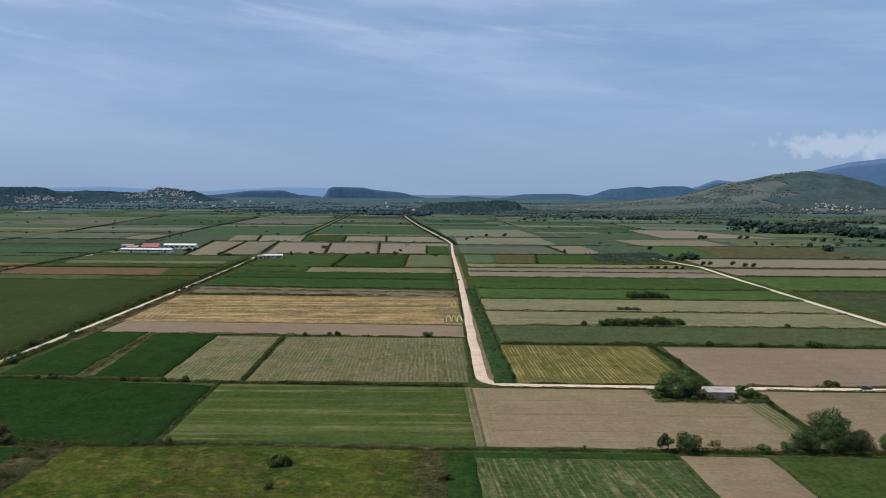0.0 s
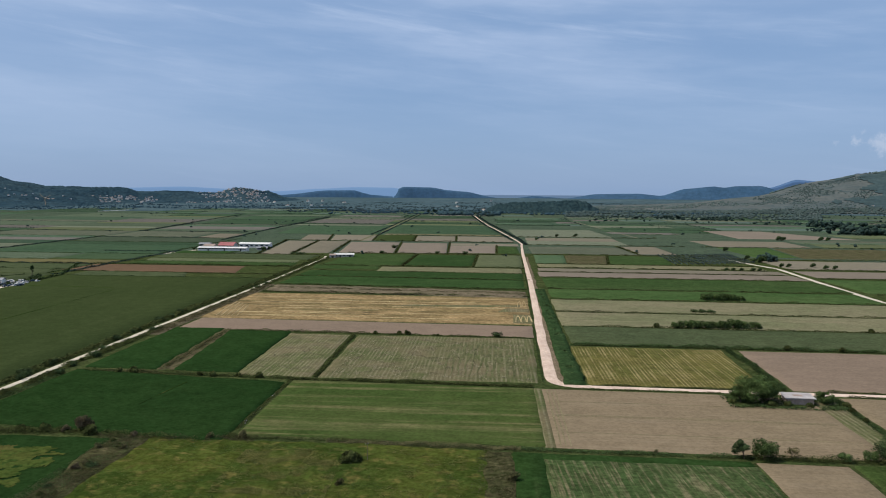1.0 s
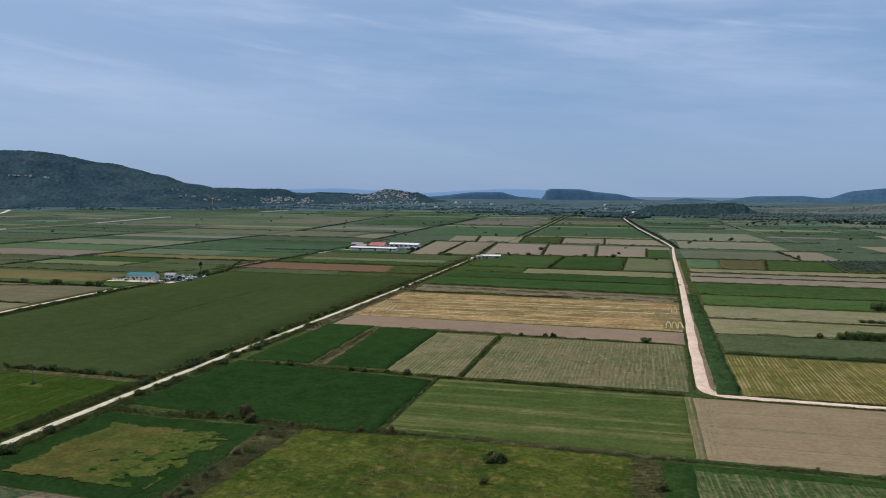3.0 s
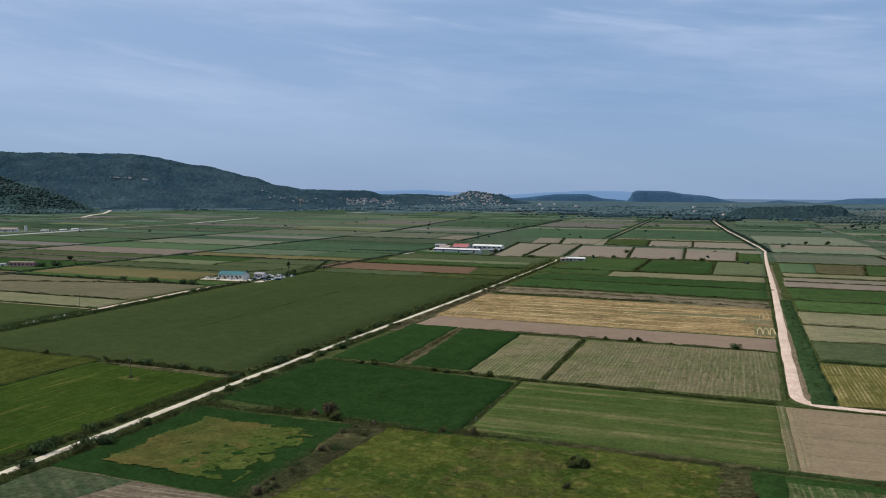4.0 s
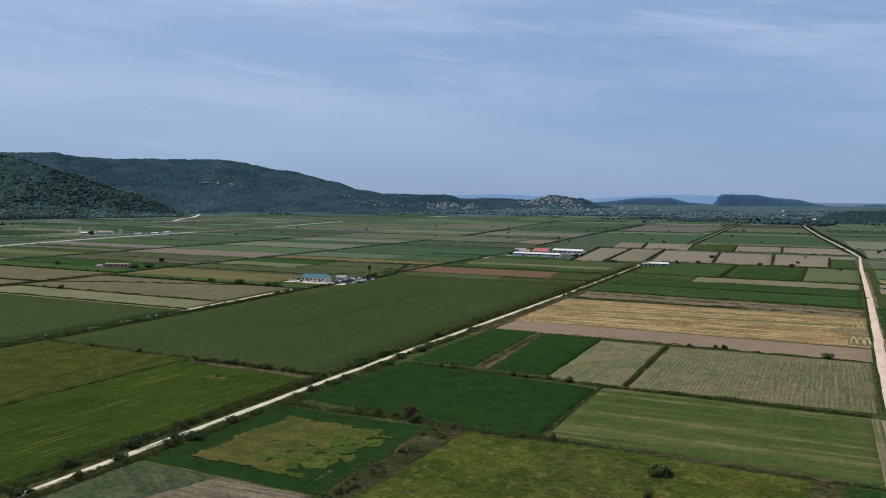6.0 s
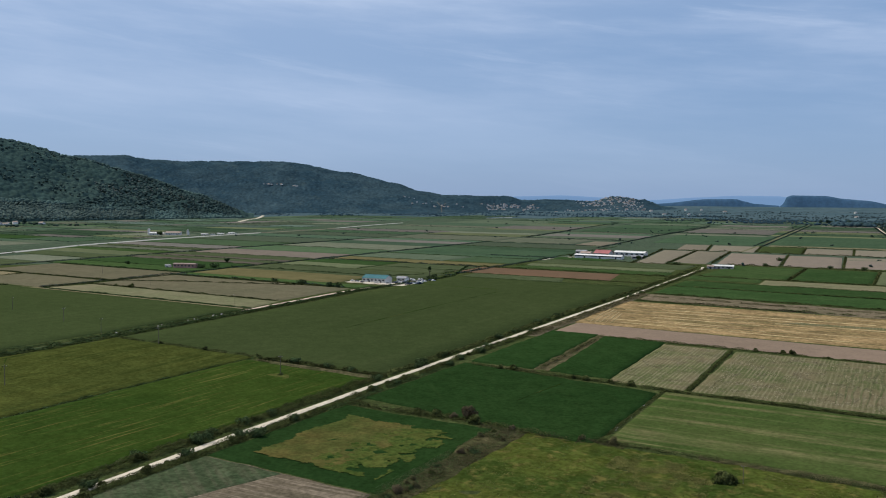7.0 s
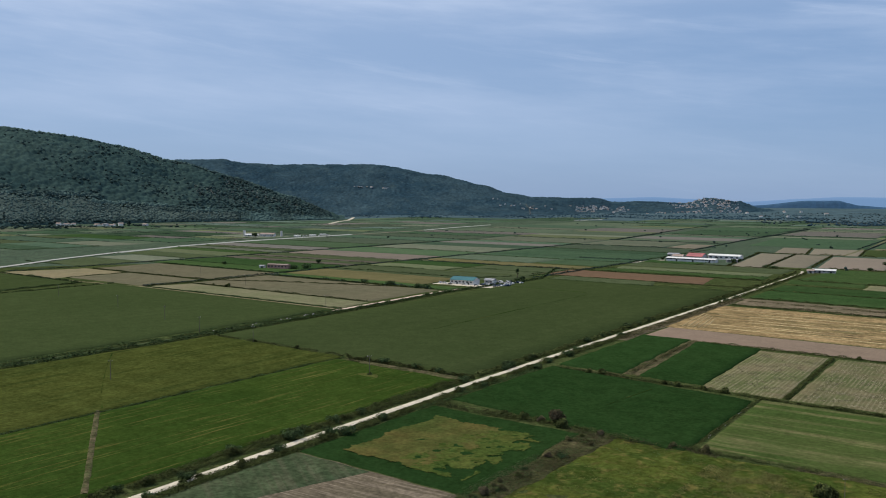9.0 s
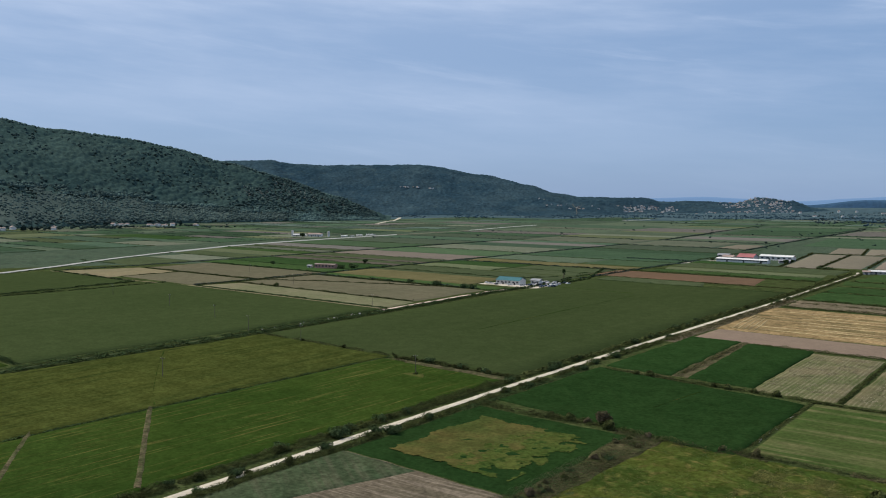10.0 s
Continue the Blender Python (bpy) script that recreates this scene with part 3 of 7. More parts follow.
def field(name, kind, ul, ur, v0, v1, ul1=None, ur1=None, dv=0.0, h=0.25, rough=0.12, wob=0.8, step=None, label="", keep=True):
    """A cropped or bare plot: its surface stands h above the ground, with an uneven outline and a sloping edge."""
    ul1, ur1 = (ul if ul1 is None else ul1), (ur if ur1 is None else ur1)
    if keep:
        RESERVED.append((min(ul, ul1), max(ur, ur1), v0, v1))
    step = step or max(2.5, max(ur - ul, v1 - v0) / 26)
    nu, nv = max(2, round(abs(ur - ul) / step)), max(2, round(abs(v1 - v0) / step))
    verts, index = [], {}
    for j in range(-1, nv + 2):
        for i in range(-1, nu + 2):
            a, b = min(max(i / nu, 0), 1), min(max(j / nv, 0), 1)
            rim = i < 0 or j < 0 or i > nu or j > nv
            u = (ul * (1 - b) + ul1 * b) * (1 - a) + (ur * (1 - b) + ur1 * b) * a
            v = v0 + (v1 - v0) * b + dv * a
            u += (-0.5 if i < 0 else 0.5 if i > nu else 0)
            v += (-0.5 if j < 0 else 0.5 if j > nv else 0)
            x, y = P(u, v)
            if wob:
                x, y = x + wob * relief(x, y + 50, 9.0), y + wob * relief(x + 80, y, 9.0)
            index[i, j] = len(verts)
            verts.append((x, y, -0.12 if rim else h + rough * (relief(x, y, 5.0) + 0.8 * relief(x, y, 31.0))))
    faces = [(index[i, j], index[i + 1, j], index[i + 1, j + 1], index[i, j + 1]) for j in range(-1, nv + 1) for i in range(-1, nu + 1)]
    ob = new(name, mesh_of(name, verts, faces, LAND[kind], True))
    return tagged(ob, label, "field", kind="structure")


def road(name, kind, line, width, h=0.12, wob=0.25, label="", step=4.0, far_width=None, low=False):
    """A dirt road or track along a line of plan points, slightly domed, with ragged edges."""
    pts = [Vector(P(*p)) for p in line]
    run = []
    for a, b in zip(pts, pts[1:]):
        k = max(1, round((b - a).length / step))
        run += [a.lerp(b, i / k) for i in range(k)]
    run.append(pts[-1])
    for _ in range(3):
        run = [run[0]] + [(run[i - 1] + run[i] * 2 + run[i + 1]) / 4 for i in range(1, len(run) - 1)] + [run[-1]]
    verts, faces = [], []
    far_width = width if far_width is None else far_width
    prof = ((-0.53, 0.3), (-0.5, 0.93), (0, 1.0), (0.5, 0.93), (0.53, 0.3)) if low else ((-0.62, -0.10), (-0.5, 0.6), (-0.25, 0.92), (0, 1.0), (0.25, 0.92), (0.5, 0.6), (0.62, -0.10))
    for i, p in enumerate(run):
        d = (run[min(i + 1, len(run) - 1)] - run[max(i - 1, 0)]).normalized()
        side = Vector((d.y, -d.x))
        for k, (s, z) in enumerate(prof):
            q = p + side * (s * (width + (far_width - width) * i / len(run)) + wob * (0.8 * relief(p.x + 13 * (1 if s > 0 else -1), p.y, 24.0) + 0.5 * relief(p.x, p.y + 40 * s, 8.0)))
            verts.append((q.x, q.y, z * h + 0.02))
    m = len(prof)
    for i in range(len(run) - 1):
        for k in range(m - 1):
            faces.append((i * m + k, i * m + k + 1, (i + 1) * m + k + 1, (i + 1) * m + k))
    return tagged(new(name, mesh_of(name, verts, faces, LAND[kind], not low)), label, "crop row" if low or "windrow" in name or "headland" in name else "road", kind="structure")


def cards(rng, centres, radii, count, size, squash=0.85, floor=0.05):
    """Leaf sprays: small bent quads set over the shells of overlapping lobes."""
    centres, radii = np.asarray(centres, float), np.asarray(radii, float)
    w = (radii ** 2) / (radii ** 2).sum()
    pick = rng.choice(len(radii), count, p=w)
    d = rng.normal(size=(count, 3))
    d /= np.linalg.norm(d, axis=1)[:, None]
    rr = radii[pick] * rng.uniform(0.62, 1.06, count)
    c = centres[pick] + d * rr[:, None] * np.array([1, 1, squash])
    c[:, 2] = np.maximum(c[:, 2], floor)
    n = d + rng.normal(size=(count, 3)) * 0.32
    n /= np.linalg.norm(n, axis=1)[:, None]
    t = np.cross(n, rng.normal(size=(count, 3)))
    t /= np.linalg.norm(t, axis=1)[:, None] + 1e-9
    b = np.cross(n, t)
    s = size * rng.uniform(0.6, 1.4, count)[:, None]
    quad = np.stack([c - t * s, c - b * s * 0.6 + n * s * 0.2, c + t * s, c + b * s * 0.6 + n * s * 0.2], 1).reshape(-1, 3)
    return quad, np.arange(count * 4).reshape(-1, 4)


def lobes(rng, count, spread, height, base, size):
    c, r = [], []
    for _ in range(count):
        a, k = rng.uniform(0, 2 * math.pi), math.sqrt(rng.uniform(0, 1))
        z = base + (height - base) * rng.uniform(0.15, 1.0) * (1 - 0.45 * k)
        c.append((math.cos(a) * k * spread, math.sin(a) * k * spread, z))
        r.append(size * rng.uniform(0.55, 1.4))
    return c, r


def bush_mesh(seed, spread, height, count, leaf, material, name="foliage"):
    rng = np.random.default_rng(seed)
    c, r = lobes(rng, 9, spread * 0.66, height * 0.74, height * 0.08, spread * 0.46)
    v, f = cards(rng, c, r, count, leaf)
    return mesh_of(name, v, f, material)


def bush(name, seed, spread, height, material, label, count=420, leaf=0.22):
    ob = new(name, bush_mesh(seed, spread, height, count, leaf, material, name))
    return tagged(ob, label, "bush")


def tree(name, seed, spread, height, trunk, material, label, count=2200, leaf=0.30, lobe=11, bare=False):
    rng = np.random.default_rng(seed)
    ob = new(name)
    tagged(ob, label, "tree")
    bm = rod_bm((0, 0, -0.2), (0.1, 0.05, trunk), 0.035 * height, 0.024 * height)
    c, r = lobes(rng, lobe, spread * 0.68, height * 0.86, trunk * 0.9, spread * 0.40)
    for p in c[:7]:
        rod_bm((0.1, 0.05, trunk * 0.9), (p[0] * 0.9, p[1] * 0.9, p[2]), 0.016 * height, 0.005 * height, 6, bm)
    part("trunk", bm, BARK, ob)
    v, f = cards(rng, c, r, count, leaf, 0.8, 0.3)
    crown = new("crown", mesh_of("crown", v, f, material))
    crown.parent = ob
    return ob


def hedge(name, line, width, height, kind, density=14, leaf=0.28, gaps=0.25, label="", seed=1, lump=7.0):
    """Uncut growth along a line: leaf sprays heaped unevenly, with gaps."""
    rng = np.random.default_rng(seed)
    pts = [Vector(P(*p)) for p in line]
    out = []
    for a, b in zip(pts, pts[1:]):
        length = (b - a).length
        k = int(length * density)
        s = rng.uniform(0, 1, k)
        o = np.clip(rng.normal(0, 0.33, k), -0.6, 0.6) * width
        d = (b - a) / length
        x, y = a.x + d.x * s * length + d.y * o, a.y + d.y * s * length - d.x * o
        top = np.array([noise.noise((i / lump, j / lump, seed * 3.1)) * 0.9 + noise.noise((i / 2.3, j / 2.3, seed)) * 0.35 + 0.55 for i, j in zip(x, y)])
        keep = top > gaps
        z = height * np.clip(top, 0.1, 1.5) * rng.uniform(0.05, 1.0, k) ** 0.6 * np.clip(1.1 - (o / width) ** 2 * 1.2, 0.15, 1)
        out.append(np.stack([x, y, z + 0.05], 1)[keep])
    c = np.concatenate(out)
    m = len(c)
    n = rng.normal(size=(m, 3)) * 0.5 + np.array([0, 0, 1.2])
    n /= np.linalg.norm(n, axis=1)[:, None]
    t = np.cross(n, rng.normal(size=(m, 3)))
    t /= np.linalg.norm(t, axis=1)[:, None] + 1e-9
    b = np.cross(n, t)
    s = leaf * rng.uniform(0.6, 1.5, m)[:, None]
    quad = np.stack([c - t * s, c - b * s * 0.65 + n * s * 0.2, c + t * s, c + b * s * 0.65 + n * s * 0.2], 1).reshape(-1, 3)
    ob = new(name, mesh_of(name, quad, np.arange(m * 4).reshape(-1, 4), LEAF[kind]))
    return tagged(ob, label, "hedge", kind="stuff")


def put(ob, u, v, turn=0.0, scale=1.0, z=0.0):
    """A further copy of a thing at a plan place."""
    x, y = P(u, v)
    made = copy_thing(ob, pose(x, y, z, 0, 0, turn))
    made.scale = (scale, scale, scale * 1.0)
    return made


def place(ob, u, v, turn=0.0, scale=1.0, z=0.0):
    x, y = P(u, v)
    ob.matrix_basis = pose(x, y, z, 0, 0, turn) @ Matrix.Scale(scale, 4)
    return ob


def smooth(t):
    t = min(max(t, 0.0), 1.0)
    return t * t * (3 - 2 * t)


def between(rows, a):
    """Values of a table of rows at a, its first column."""
    if a <= rows[0][0]:
        return rows[0][1:]
    for p, q in zip(rows, rows[1:]):
        if a <= q[0]:
            k = (a - p[0]) / (q[0] - p[0])
            k = k * 0.5 + smooth(k) * 0.5
            return [x + (y - x) * k for x, y in zip(p[1:], q[1:])]
    return rows[-1][1:]


def rim(r):
    """Height of the plain far out, where it swells gently before the shore."""
    return 30.0 * smooth((r - 3700) / 1170)


class Hill:
    """A hill by bearing: distance of its foot, distance and height of its crest."""

    def __init__(self, rows, back, bumps, shape=0.85):
        self.rows, self.back, self.bumps, self.shape = rows, back, bumps, shape

    def at(self, bearing, k):
        foot, crest, top = between(self.rows, bearing)
        if k <= 1:
            r, z = foot + (crest - foot) * k, top * (0.55 * k ** self.shape + 0.45 * smooth(k))
        else:
            r, z = crest + self.back * (k - 1), top * (1 - smooth(k - 1) * 0.98)
        a = radians(bearing)
        x, y = math.sin(a) * r, math.cos(a) * r
        z += self.bumps * min(k, 1) * (2 - max(k, 1)) * min(1, top / 60) * (0.5 * relief(x, y, 190) + 0.28 * relief(x, y, 70)) * (0.35 if k > 0.9 else 1)
        return x, y, z - 1.5 * (k <= 0.001)

    def build(self, name, material, na, nk, label, category="hill", canopy=0.0, crown=14.0, bare=-1.0):
        """The slope as one sheet; canopy heaps it into close treetops that high and crown metres apart, but for open patches."""
        a0, a1 = self.rows[0][0], self.rows[-1][0]
        front = round(nk * 0.85)
        steps = [1.03 * j / front for j in range(front)] + [1.03 + 0.97 * j / (nk - front) for j in range(nk - front + 1)]
        verts = []
        for i in range(na + 1):
            for k in steps:
                x, y, z = self.at(a0 + (a1 - a0) * i / na, k)
                if canopy and 0.005 < k < 1.2:
                    near = noise.voronoi((x / crown, y / crown, z / crown * 0.5))[0][0]
                    open_patch = noise.noise((x / 110, y / 110, 2.5)) < bare
                    z += canopy * (0.15 if open_patch else 1.0) * (1.0 - 1.3 * min(near, 0.9) ** 1.6 - 0.45 + 0.35 * relief(x, y, crown * 2.6))
                verts.append((x, y, z))
        faces = [(i * (nk + 1) + j, (i + 1) * (nk + 1) + j, (i + 1) * (nk + 1) + j + 1, i * (nk + 1) + j + 1) for i in range(na) for j in range(nk)]
        return tagged(new(name, mesh_of(name, verts, faces, material, True)), label, category, kind="structure")


ICO = bmesh.new()
bmesh.ops.create_icosphere(ICO, subdivisions=1, radius=1.0)
ICO_V = np.array([p.co[:] for p in ICO.verts])
ICO_F = np.array([[q.index for q in f.verts] for f in ICO.faces])
ICO.free()


def crowns(name, spots, material, label, seed, squash=0.7):
    """Many far tree crowns, each an uneven lump, as one uncounted wood. spots: x, y, z, radius."""
    rng = np.random.default_rng(seed)
    s = np.asarray(spots)
    k = len(s)
    wobble = rng.uniform(0.72, 1.22, (k, len(ICO_V), 1))
    v = ICO_V[None] * wobble * s[:, None, 3:4] * np.array([1, 1, squash]) + s[:, None, :3]
    f = ICO_F[None] + (np.arange(k) * len(ICO_V))[:, None, None]
    return tagged(new(name, mesh_of(name, v.reshape(-1, 3), f.reshape(-1, 3), material, True)), label, "woodland", kind="stuff")


# ---- ground: one sheet out to the horizon ----
def ground_sheet():
    rings = [0, 40, 90, 160, 260, 380, 520, 700, 950, 1300, 1750, 2300, 2900, 3500, 3800, 4050, 4300, 4500, 4700, 4860]
    n = 144
    verts, faces = [(0, 0, -0.05)], []
    for r in rings[1:]:
        for i in range(n):
            a = 2 * math.pi * i / n
            verts.append((math.sin(a) * r, math.cos(a) * r, rim(r) + (1.5 * relief(math.sin(a) * r, math.cos(a) * r, 240) if r > 3700 else -0.05)))
    for i in range(n):
        faces.append((0, 1 + (i + 1) % n, 1 + i))
    for k in range(len(rings) - 2):
        for i in range(n):
            a, b = 1 + k * n, 1 + (k + 1) * n
            faces.append((a + i, a + (i + 1) % n, b + (i + 1) % n, b + i))
    me = mesh_of("ground", verts, faces, LAND["ground"], True)
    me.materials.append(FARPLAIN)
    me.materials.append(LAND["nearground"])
    # Outer rings take bluer greens, so the ground colour holds distance haze.
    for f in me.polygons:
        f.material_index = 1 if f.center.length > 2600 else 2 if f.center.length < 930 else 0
    return tagged(new("ground", me), "flat valley floor of rough grass between the plots", "ground", kind="structure")


ground_sheet()

# ---- roads ----
road("road_shoulder", "shoulder", [(26.6, 309), (26.2, 333), (27.4, 396), (29.6, 491), (32.8, 646), (37.2, 900)], 3.0, 0.16, 1.2, "stony brown shoulder between gravel road and reeds", 2.5, 1.6)
road("dirt_road", "gravel", [(36, 302.8), (29.5, 303.6), (25.6, 305.4), (23.2, 309), (22.6, 316), (22.8, 333), (24.0, 396), (26.3, 491), (29.9, 646), (34.6, 930), (38.5, 1092)], 4.0, 0.2, 0.4, "straight pale pinkish gravel farm road between green verges", 2.5, 2.3)
road("dirt_road", "gravel", [(39, 1088), (40, 1120), (34, 1220), (13, 1480), (-6, 1700), (-30, 2050), (-48, 2360)], 1.9, 0.2, 0.5, "far narrower stretch of the gravel road slanting away")
road("cross_road", "gravel", [(33, 303.0), (45, 302.7), (60, 302.6), (120, 302.6), (190, 302.6), (260, 302)], 3.6, 0.14, 0.35, "pale gravel side road bending off the straight road")
road("canal_road", "whitegravel", [(-168, 60), (-170, 160), (-171, 260), (-171, 360), (-169.5, 570), (-172, 850), (-176, 870)], 2.25, 0.15, 0.4, "narrow white gravel lane half hidden by hedges")
road("field_track", "whitegravel", [(247, 430), (250, 560), (256, 700), (262, 800), (250, 860), (246, 900)], 3.6, 0.15, 0.4, "pale gravel lane crossing the plots")
road("grass_track", "drab", [(-349, 100), (-347, 260), (-352, 380), (-358, 500), (-352, 620)], 1.8, 0.1, 0.5, "grassy farm track beside a reedy ditch")
road("white_track", "gravel", [(-354, 370), (-362, 505), (-356, 560), (-352, 612)], 2.4, 0.16, 0.6, "white gravel access track to the teal shed")
road("side_track", "straw", [(-352, 378.5), (-445, 378), (-573, 377.5), (-646, 368), (-800, 364)], 1.7, 0.12, 0.6, "thin white gravel track along plot edges")
road("highway", "asphalt", [(-740, 180), (-806, 319), (-842, 390), (-903, 486), (-955, 592), (-1015, 735), (-1050, 892), (-1068, 1041), (-1085, 1190)], 7.8, 0.9, 0.1, "pale raised main road crossing the plain")
road("highway", "farsoil", [(-1085, 1188), (-1095, 1400), (-1120, 1500), (-1170, 1720)], 6.0, 0.5, 0.3, "far stretch of the main road")
road("highway", "asphalt", [(-1112, 1470), (-1170, 1720), (-1200, 1900)], 6.0, 0.6, 0.3, "far pale stretch of the main road")
road("highway", "asphalt", [(-1229, 2483), (-1223, 2695)], 7.0, 0.6, 0.3, "far pale stretch of the main road")
road("farm_drive", "whitegravel", [(-358, 870), (-352, 902), (-342, 935), (-330, 945)], 4.0, 0.15, 0.5, "short white drive to the farm sheds")
road("far_track", "pale", [(-183, 1140), (-186, 1400), (-194, 1700), (-205, 2100), (-215, 2500)], 4.0, 0.3, 0.8, "far grassy track between hedges")
road("far_lane", "farsoil", [(222, 1300), (218, 1338), (206, 1597), (190, 1981)], 1.7, 0.3, 0.8, "far pale lane slanting over the plain")
road("hill_road", "whitegravel", [(-1591, 1658), (-1640, 1720), (-1740, 1860), (-1810, 1975), (-1935, 2130), (-2060, 2280)], 10.0, 0.8, 0.8, "white cut road rounding the foot of the hill")
road("plough_headland", "weeds", [(-248, 145), (-214, 123), (-180, 101)], 1.9, 0.62, 0.2, "bare brown ditch strip across the green plot", 3.0)
road("plough_headland", "weeds", [(-249, 105), (-220, 86), (-190, 66)], 1.9, 0.62, 0.2, "bare brown ditch strip across the green plot", 3.0)

# ---- plots between the two roads, from near to far ----
NEAR = dict(step=3.0)
field("rough_meadow", "meadow", -101, -1, 92, 223.5, -95.5, -1, h=0.2, rough=0.5, step=2.0, label="rough green meadow with yellow flowering patches and tussocks")
field("brush_strip", "brush", -105.5, -101, 92, 220, -106, -95.5, h=0.3, rough=0.5, step=1.5, wob=2.2, label="strip of dry grey-brown brush between meadow and crops")
field("brush_strip", "brush", -1, 5, 100, 222, h=0.35, rough=0.5, step=1.5, wob=2.0, label="strip of dry brown brush along the meadow")
field("crop_strip", "headland", 6, 13.5, 95, 222, wob=0.3, h=0.45, rough=0.15, label="narrow dark green strip of tall crop")
field("dry_margin", "weeds", -230, -178, 257, 261, -232, -178, h=0.62, rough=0.2, wob=1.2, step=1.5, keep=False, label="pale dry grass margin at the end of the green crop")
field("dry_patch", "pond", -216, -206, 240.5, 244, -214, -208, h=0.62, rough=0.15, wob=1.6, step=1.0, keep=False, label="yellowed patch of crop round a power pole")
field("crop_strip", "headland", 13.5, 67, 218, 222, wob=0.3, h=0.45, rough=0.15, keep=False, label="dark green headland of tall crop")
field("streaked_field", "streaks", 14, 67.5, 95, 217.5, h=0.35, rough=0.12, label="green crop with dry straw-coloured streaks")
field("bare_field", "soil", 69, 91, 95, 222, h=0.12, rough=0.025, label="bare tan soil plot without crop")
field("green_field", "grassy", 93, 240, 95, 222, h=0.4, rough=0.2, label="smooth bright green crop beside bare soil")
field("lush_field", "lush", -161.5, -75.5, 232, 303, -160, -75, dv=-10, h=0.55, rough=0.15, **NEAR, label="dense dark green crop with faint tracks")
field("mown_field", "mown", -72.5, 14.7, 230, 297, wob=0.25, h=0.3, rough=0.025, **NEAR, label="green field mown in pale cross stripes")
field("stubble_margin", "hay", 15.2, 17.6, 229, 297, h=0.25, wob=0.15, rough=0.025, label="pale stubble margin between mown field and bare soil")
field("bare_field", "soil", 17.9, 105.5, 229, 297, ur1=107, wob=0.3, h=0.14, rough=0.025, **NEAR, label="broad bare tan field with faint drill lines")
field("weed_patch", "nearground", 80, 117, 281, 298, h=0.3, rough=0.3, wob=2.5, step=1.5, keep=False, label="weedy grass round the hut and trees")
field("grass_margin", "hay", 106, 112.4, 229, 292, 107.4, 114.6, h=0.2, rough=0.05, wob=0.3, label="slanting grassy margin with scrub")
field("bare_field", "soil", 116, 260, 229, 297, 118.6, 260, h=0.14, rough=0.025, label="bare tan field beyond a grassy margin")
field("lush_field", "lush", -160, -131, 310, 404, -159, -134, h=0.55, rough=0.15, **NEAR, label="small dense dark green plot beside the lane")
field("reed_band", "drygrass", -167.5, -160.8, 385, 600, -166.5, -160.5, h=0.3, rough=0.3, wob=1.2, step=2.5, keep=False, label="band of greyish dry reeds beside the lane")
field("weed_strip", "weeds", -134, -121.5, 310, 402, -134, -129, h=0.3, rough=0.4, label="strip of brown and green weeds between dark plots")
field("lush_field", "lush", -123, -98, 309, 400, -129, -99, h=0.55, rough=0.15, **NEAR, label="small dense dark green plot beside hay rows")
field("hay_field", "hay", -97, -68, 305, 396, -98, -69, h=0.22, rough=0.025, **NEAR, label="mown hay lying in pale rows")
field("hay_field", "hay", -64.5, 17, 305, 396, -64, 19, dv=2, h=0.22, rough=0.025, **NEAR, label="broad mown field with pale hay rows")
field("bare_strip", "pink", -158, 20, 406, 439, -158, 21, dv=-3, h=0.15, rough=0.025, label="long strip of bare pinkish soil")
field("straw_field", "wheat", -160, 21, 441, 551, -162, 23, h=0.25, rough=0.025, label="golden straw stubble in streaks")
field("weed_strip", "drygrass", -158, 23, 566, 600, dv=-14, h=0.5, rough=0.5, label="strip of brown dry weeds behind the straw field")
field("lush_field", "strip", -159, 24, 610, 664, h=0.5, rough=0.15, dv=-8, label="long dark green crop strip")
field("lush_field", "strip", -159, 25, 668, 715, h=0.6, rough=0.15, dv=-6, label="long dark green crop strip")
field("dry_strip", "pale", -100, 26, 718, 759, h=0.3, label="thin pale dry-grass strip")
field("green_field", "green", -160, -102, 735, 768, -165, -104, h=0.4, label="green plot beside the lane")
field("green_field", "green", -160, -86, 774, 905, -150, -84, h=0.4, label="green plot in the middle of the plain")
field("lush_field", "strip", -80, -19, 774, 905, -79, -16, h=0.5, label="dark green plot in the middle of the plain")
field("green_field", "lime", -16, 28, 772, 914, -14, 31, h=0.4, label="light green plot beside the gravel road")
field("bare_field", "farsoil", -253, -221, 892, 1132, -281, -240, h=0.15, label="greyish bare plot behind a hedge")
field("bare_field", "farsoil", -218, -183, 916, 1136, -237, -198, h=0.15, label="greyish bare plot behind a hedge")
field("bare_field", "farpink", -172, -111, 928, 1120, -190, -124, h=0.15, label="pinkish bare plot between dark hedges")
field("bare_field", "farpink", -106, -51, 935, 1114, -119, -60, h=0.15, label="pinkish bare plot between dark hedges")
field("bare_field", "farpink", -48, 4, 945, 1068, -52, 6, h=0.15, label="pinkish bare plot between dark hedges")
field("dry_strip", "farsoil", -55, 34, 1073, 1116, h=0.15, label="pale bare strip behind the plots")
field("green_field", "green", 7, 31, 947, 1062, h=0.4, label="small green plot beside the gravel road")
field("bare_field", "farsoil", -106, -50, 1155, 1284, -114, -56, h=0.15, label="distant bare plot")
field("bare_field", "farsoil", -47, 31, 1160, 1286, -52, 18, h=0.15, label="distant bare plot")
field("green_field", "olive", -163, -110, 1156, 1305, -176, -119, h=0.4, label="distant olive green plot")
field("bare_field", "farsoil", -225, -168, 1152, 1292, -245, -180, h=0.15, label="distant bare plot")
field("bare_field", "farsoil", -268, -230, 1146, 1292, -288, -251, h=0.15, label="distant bare plot")
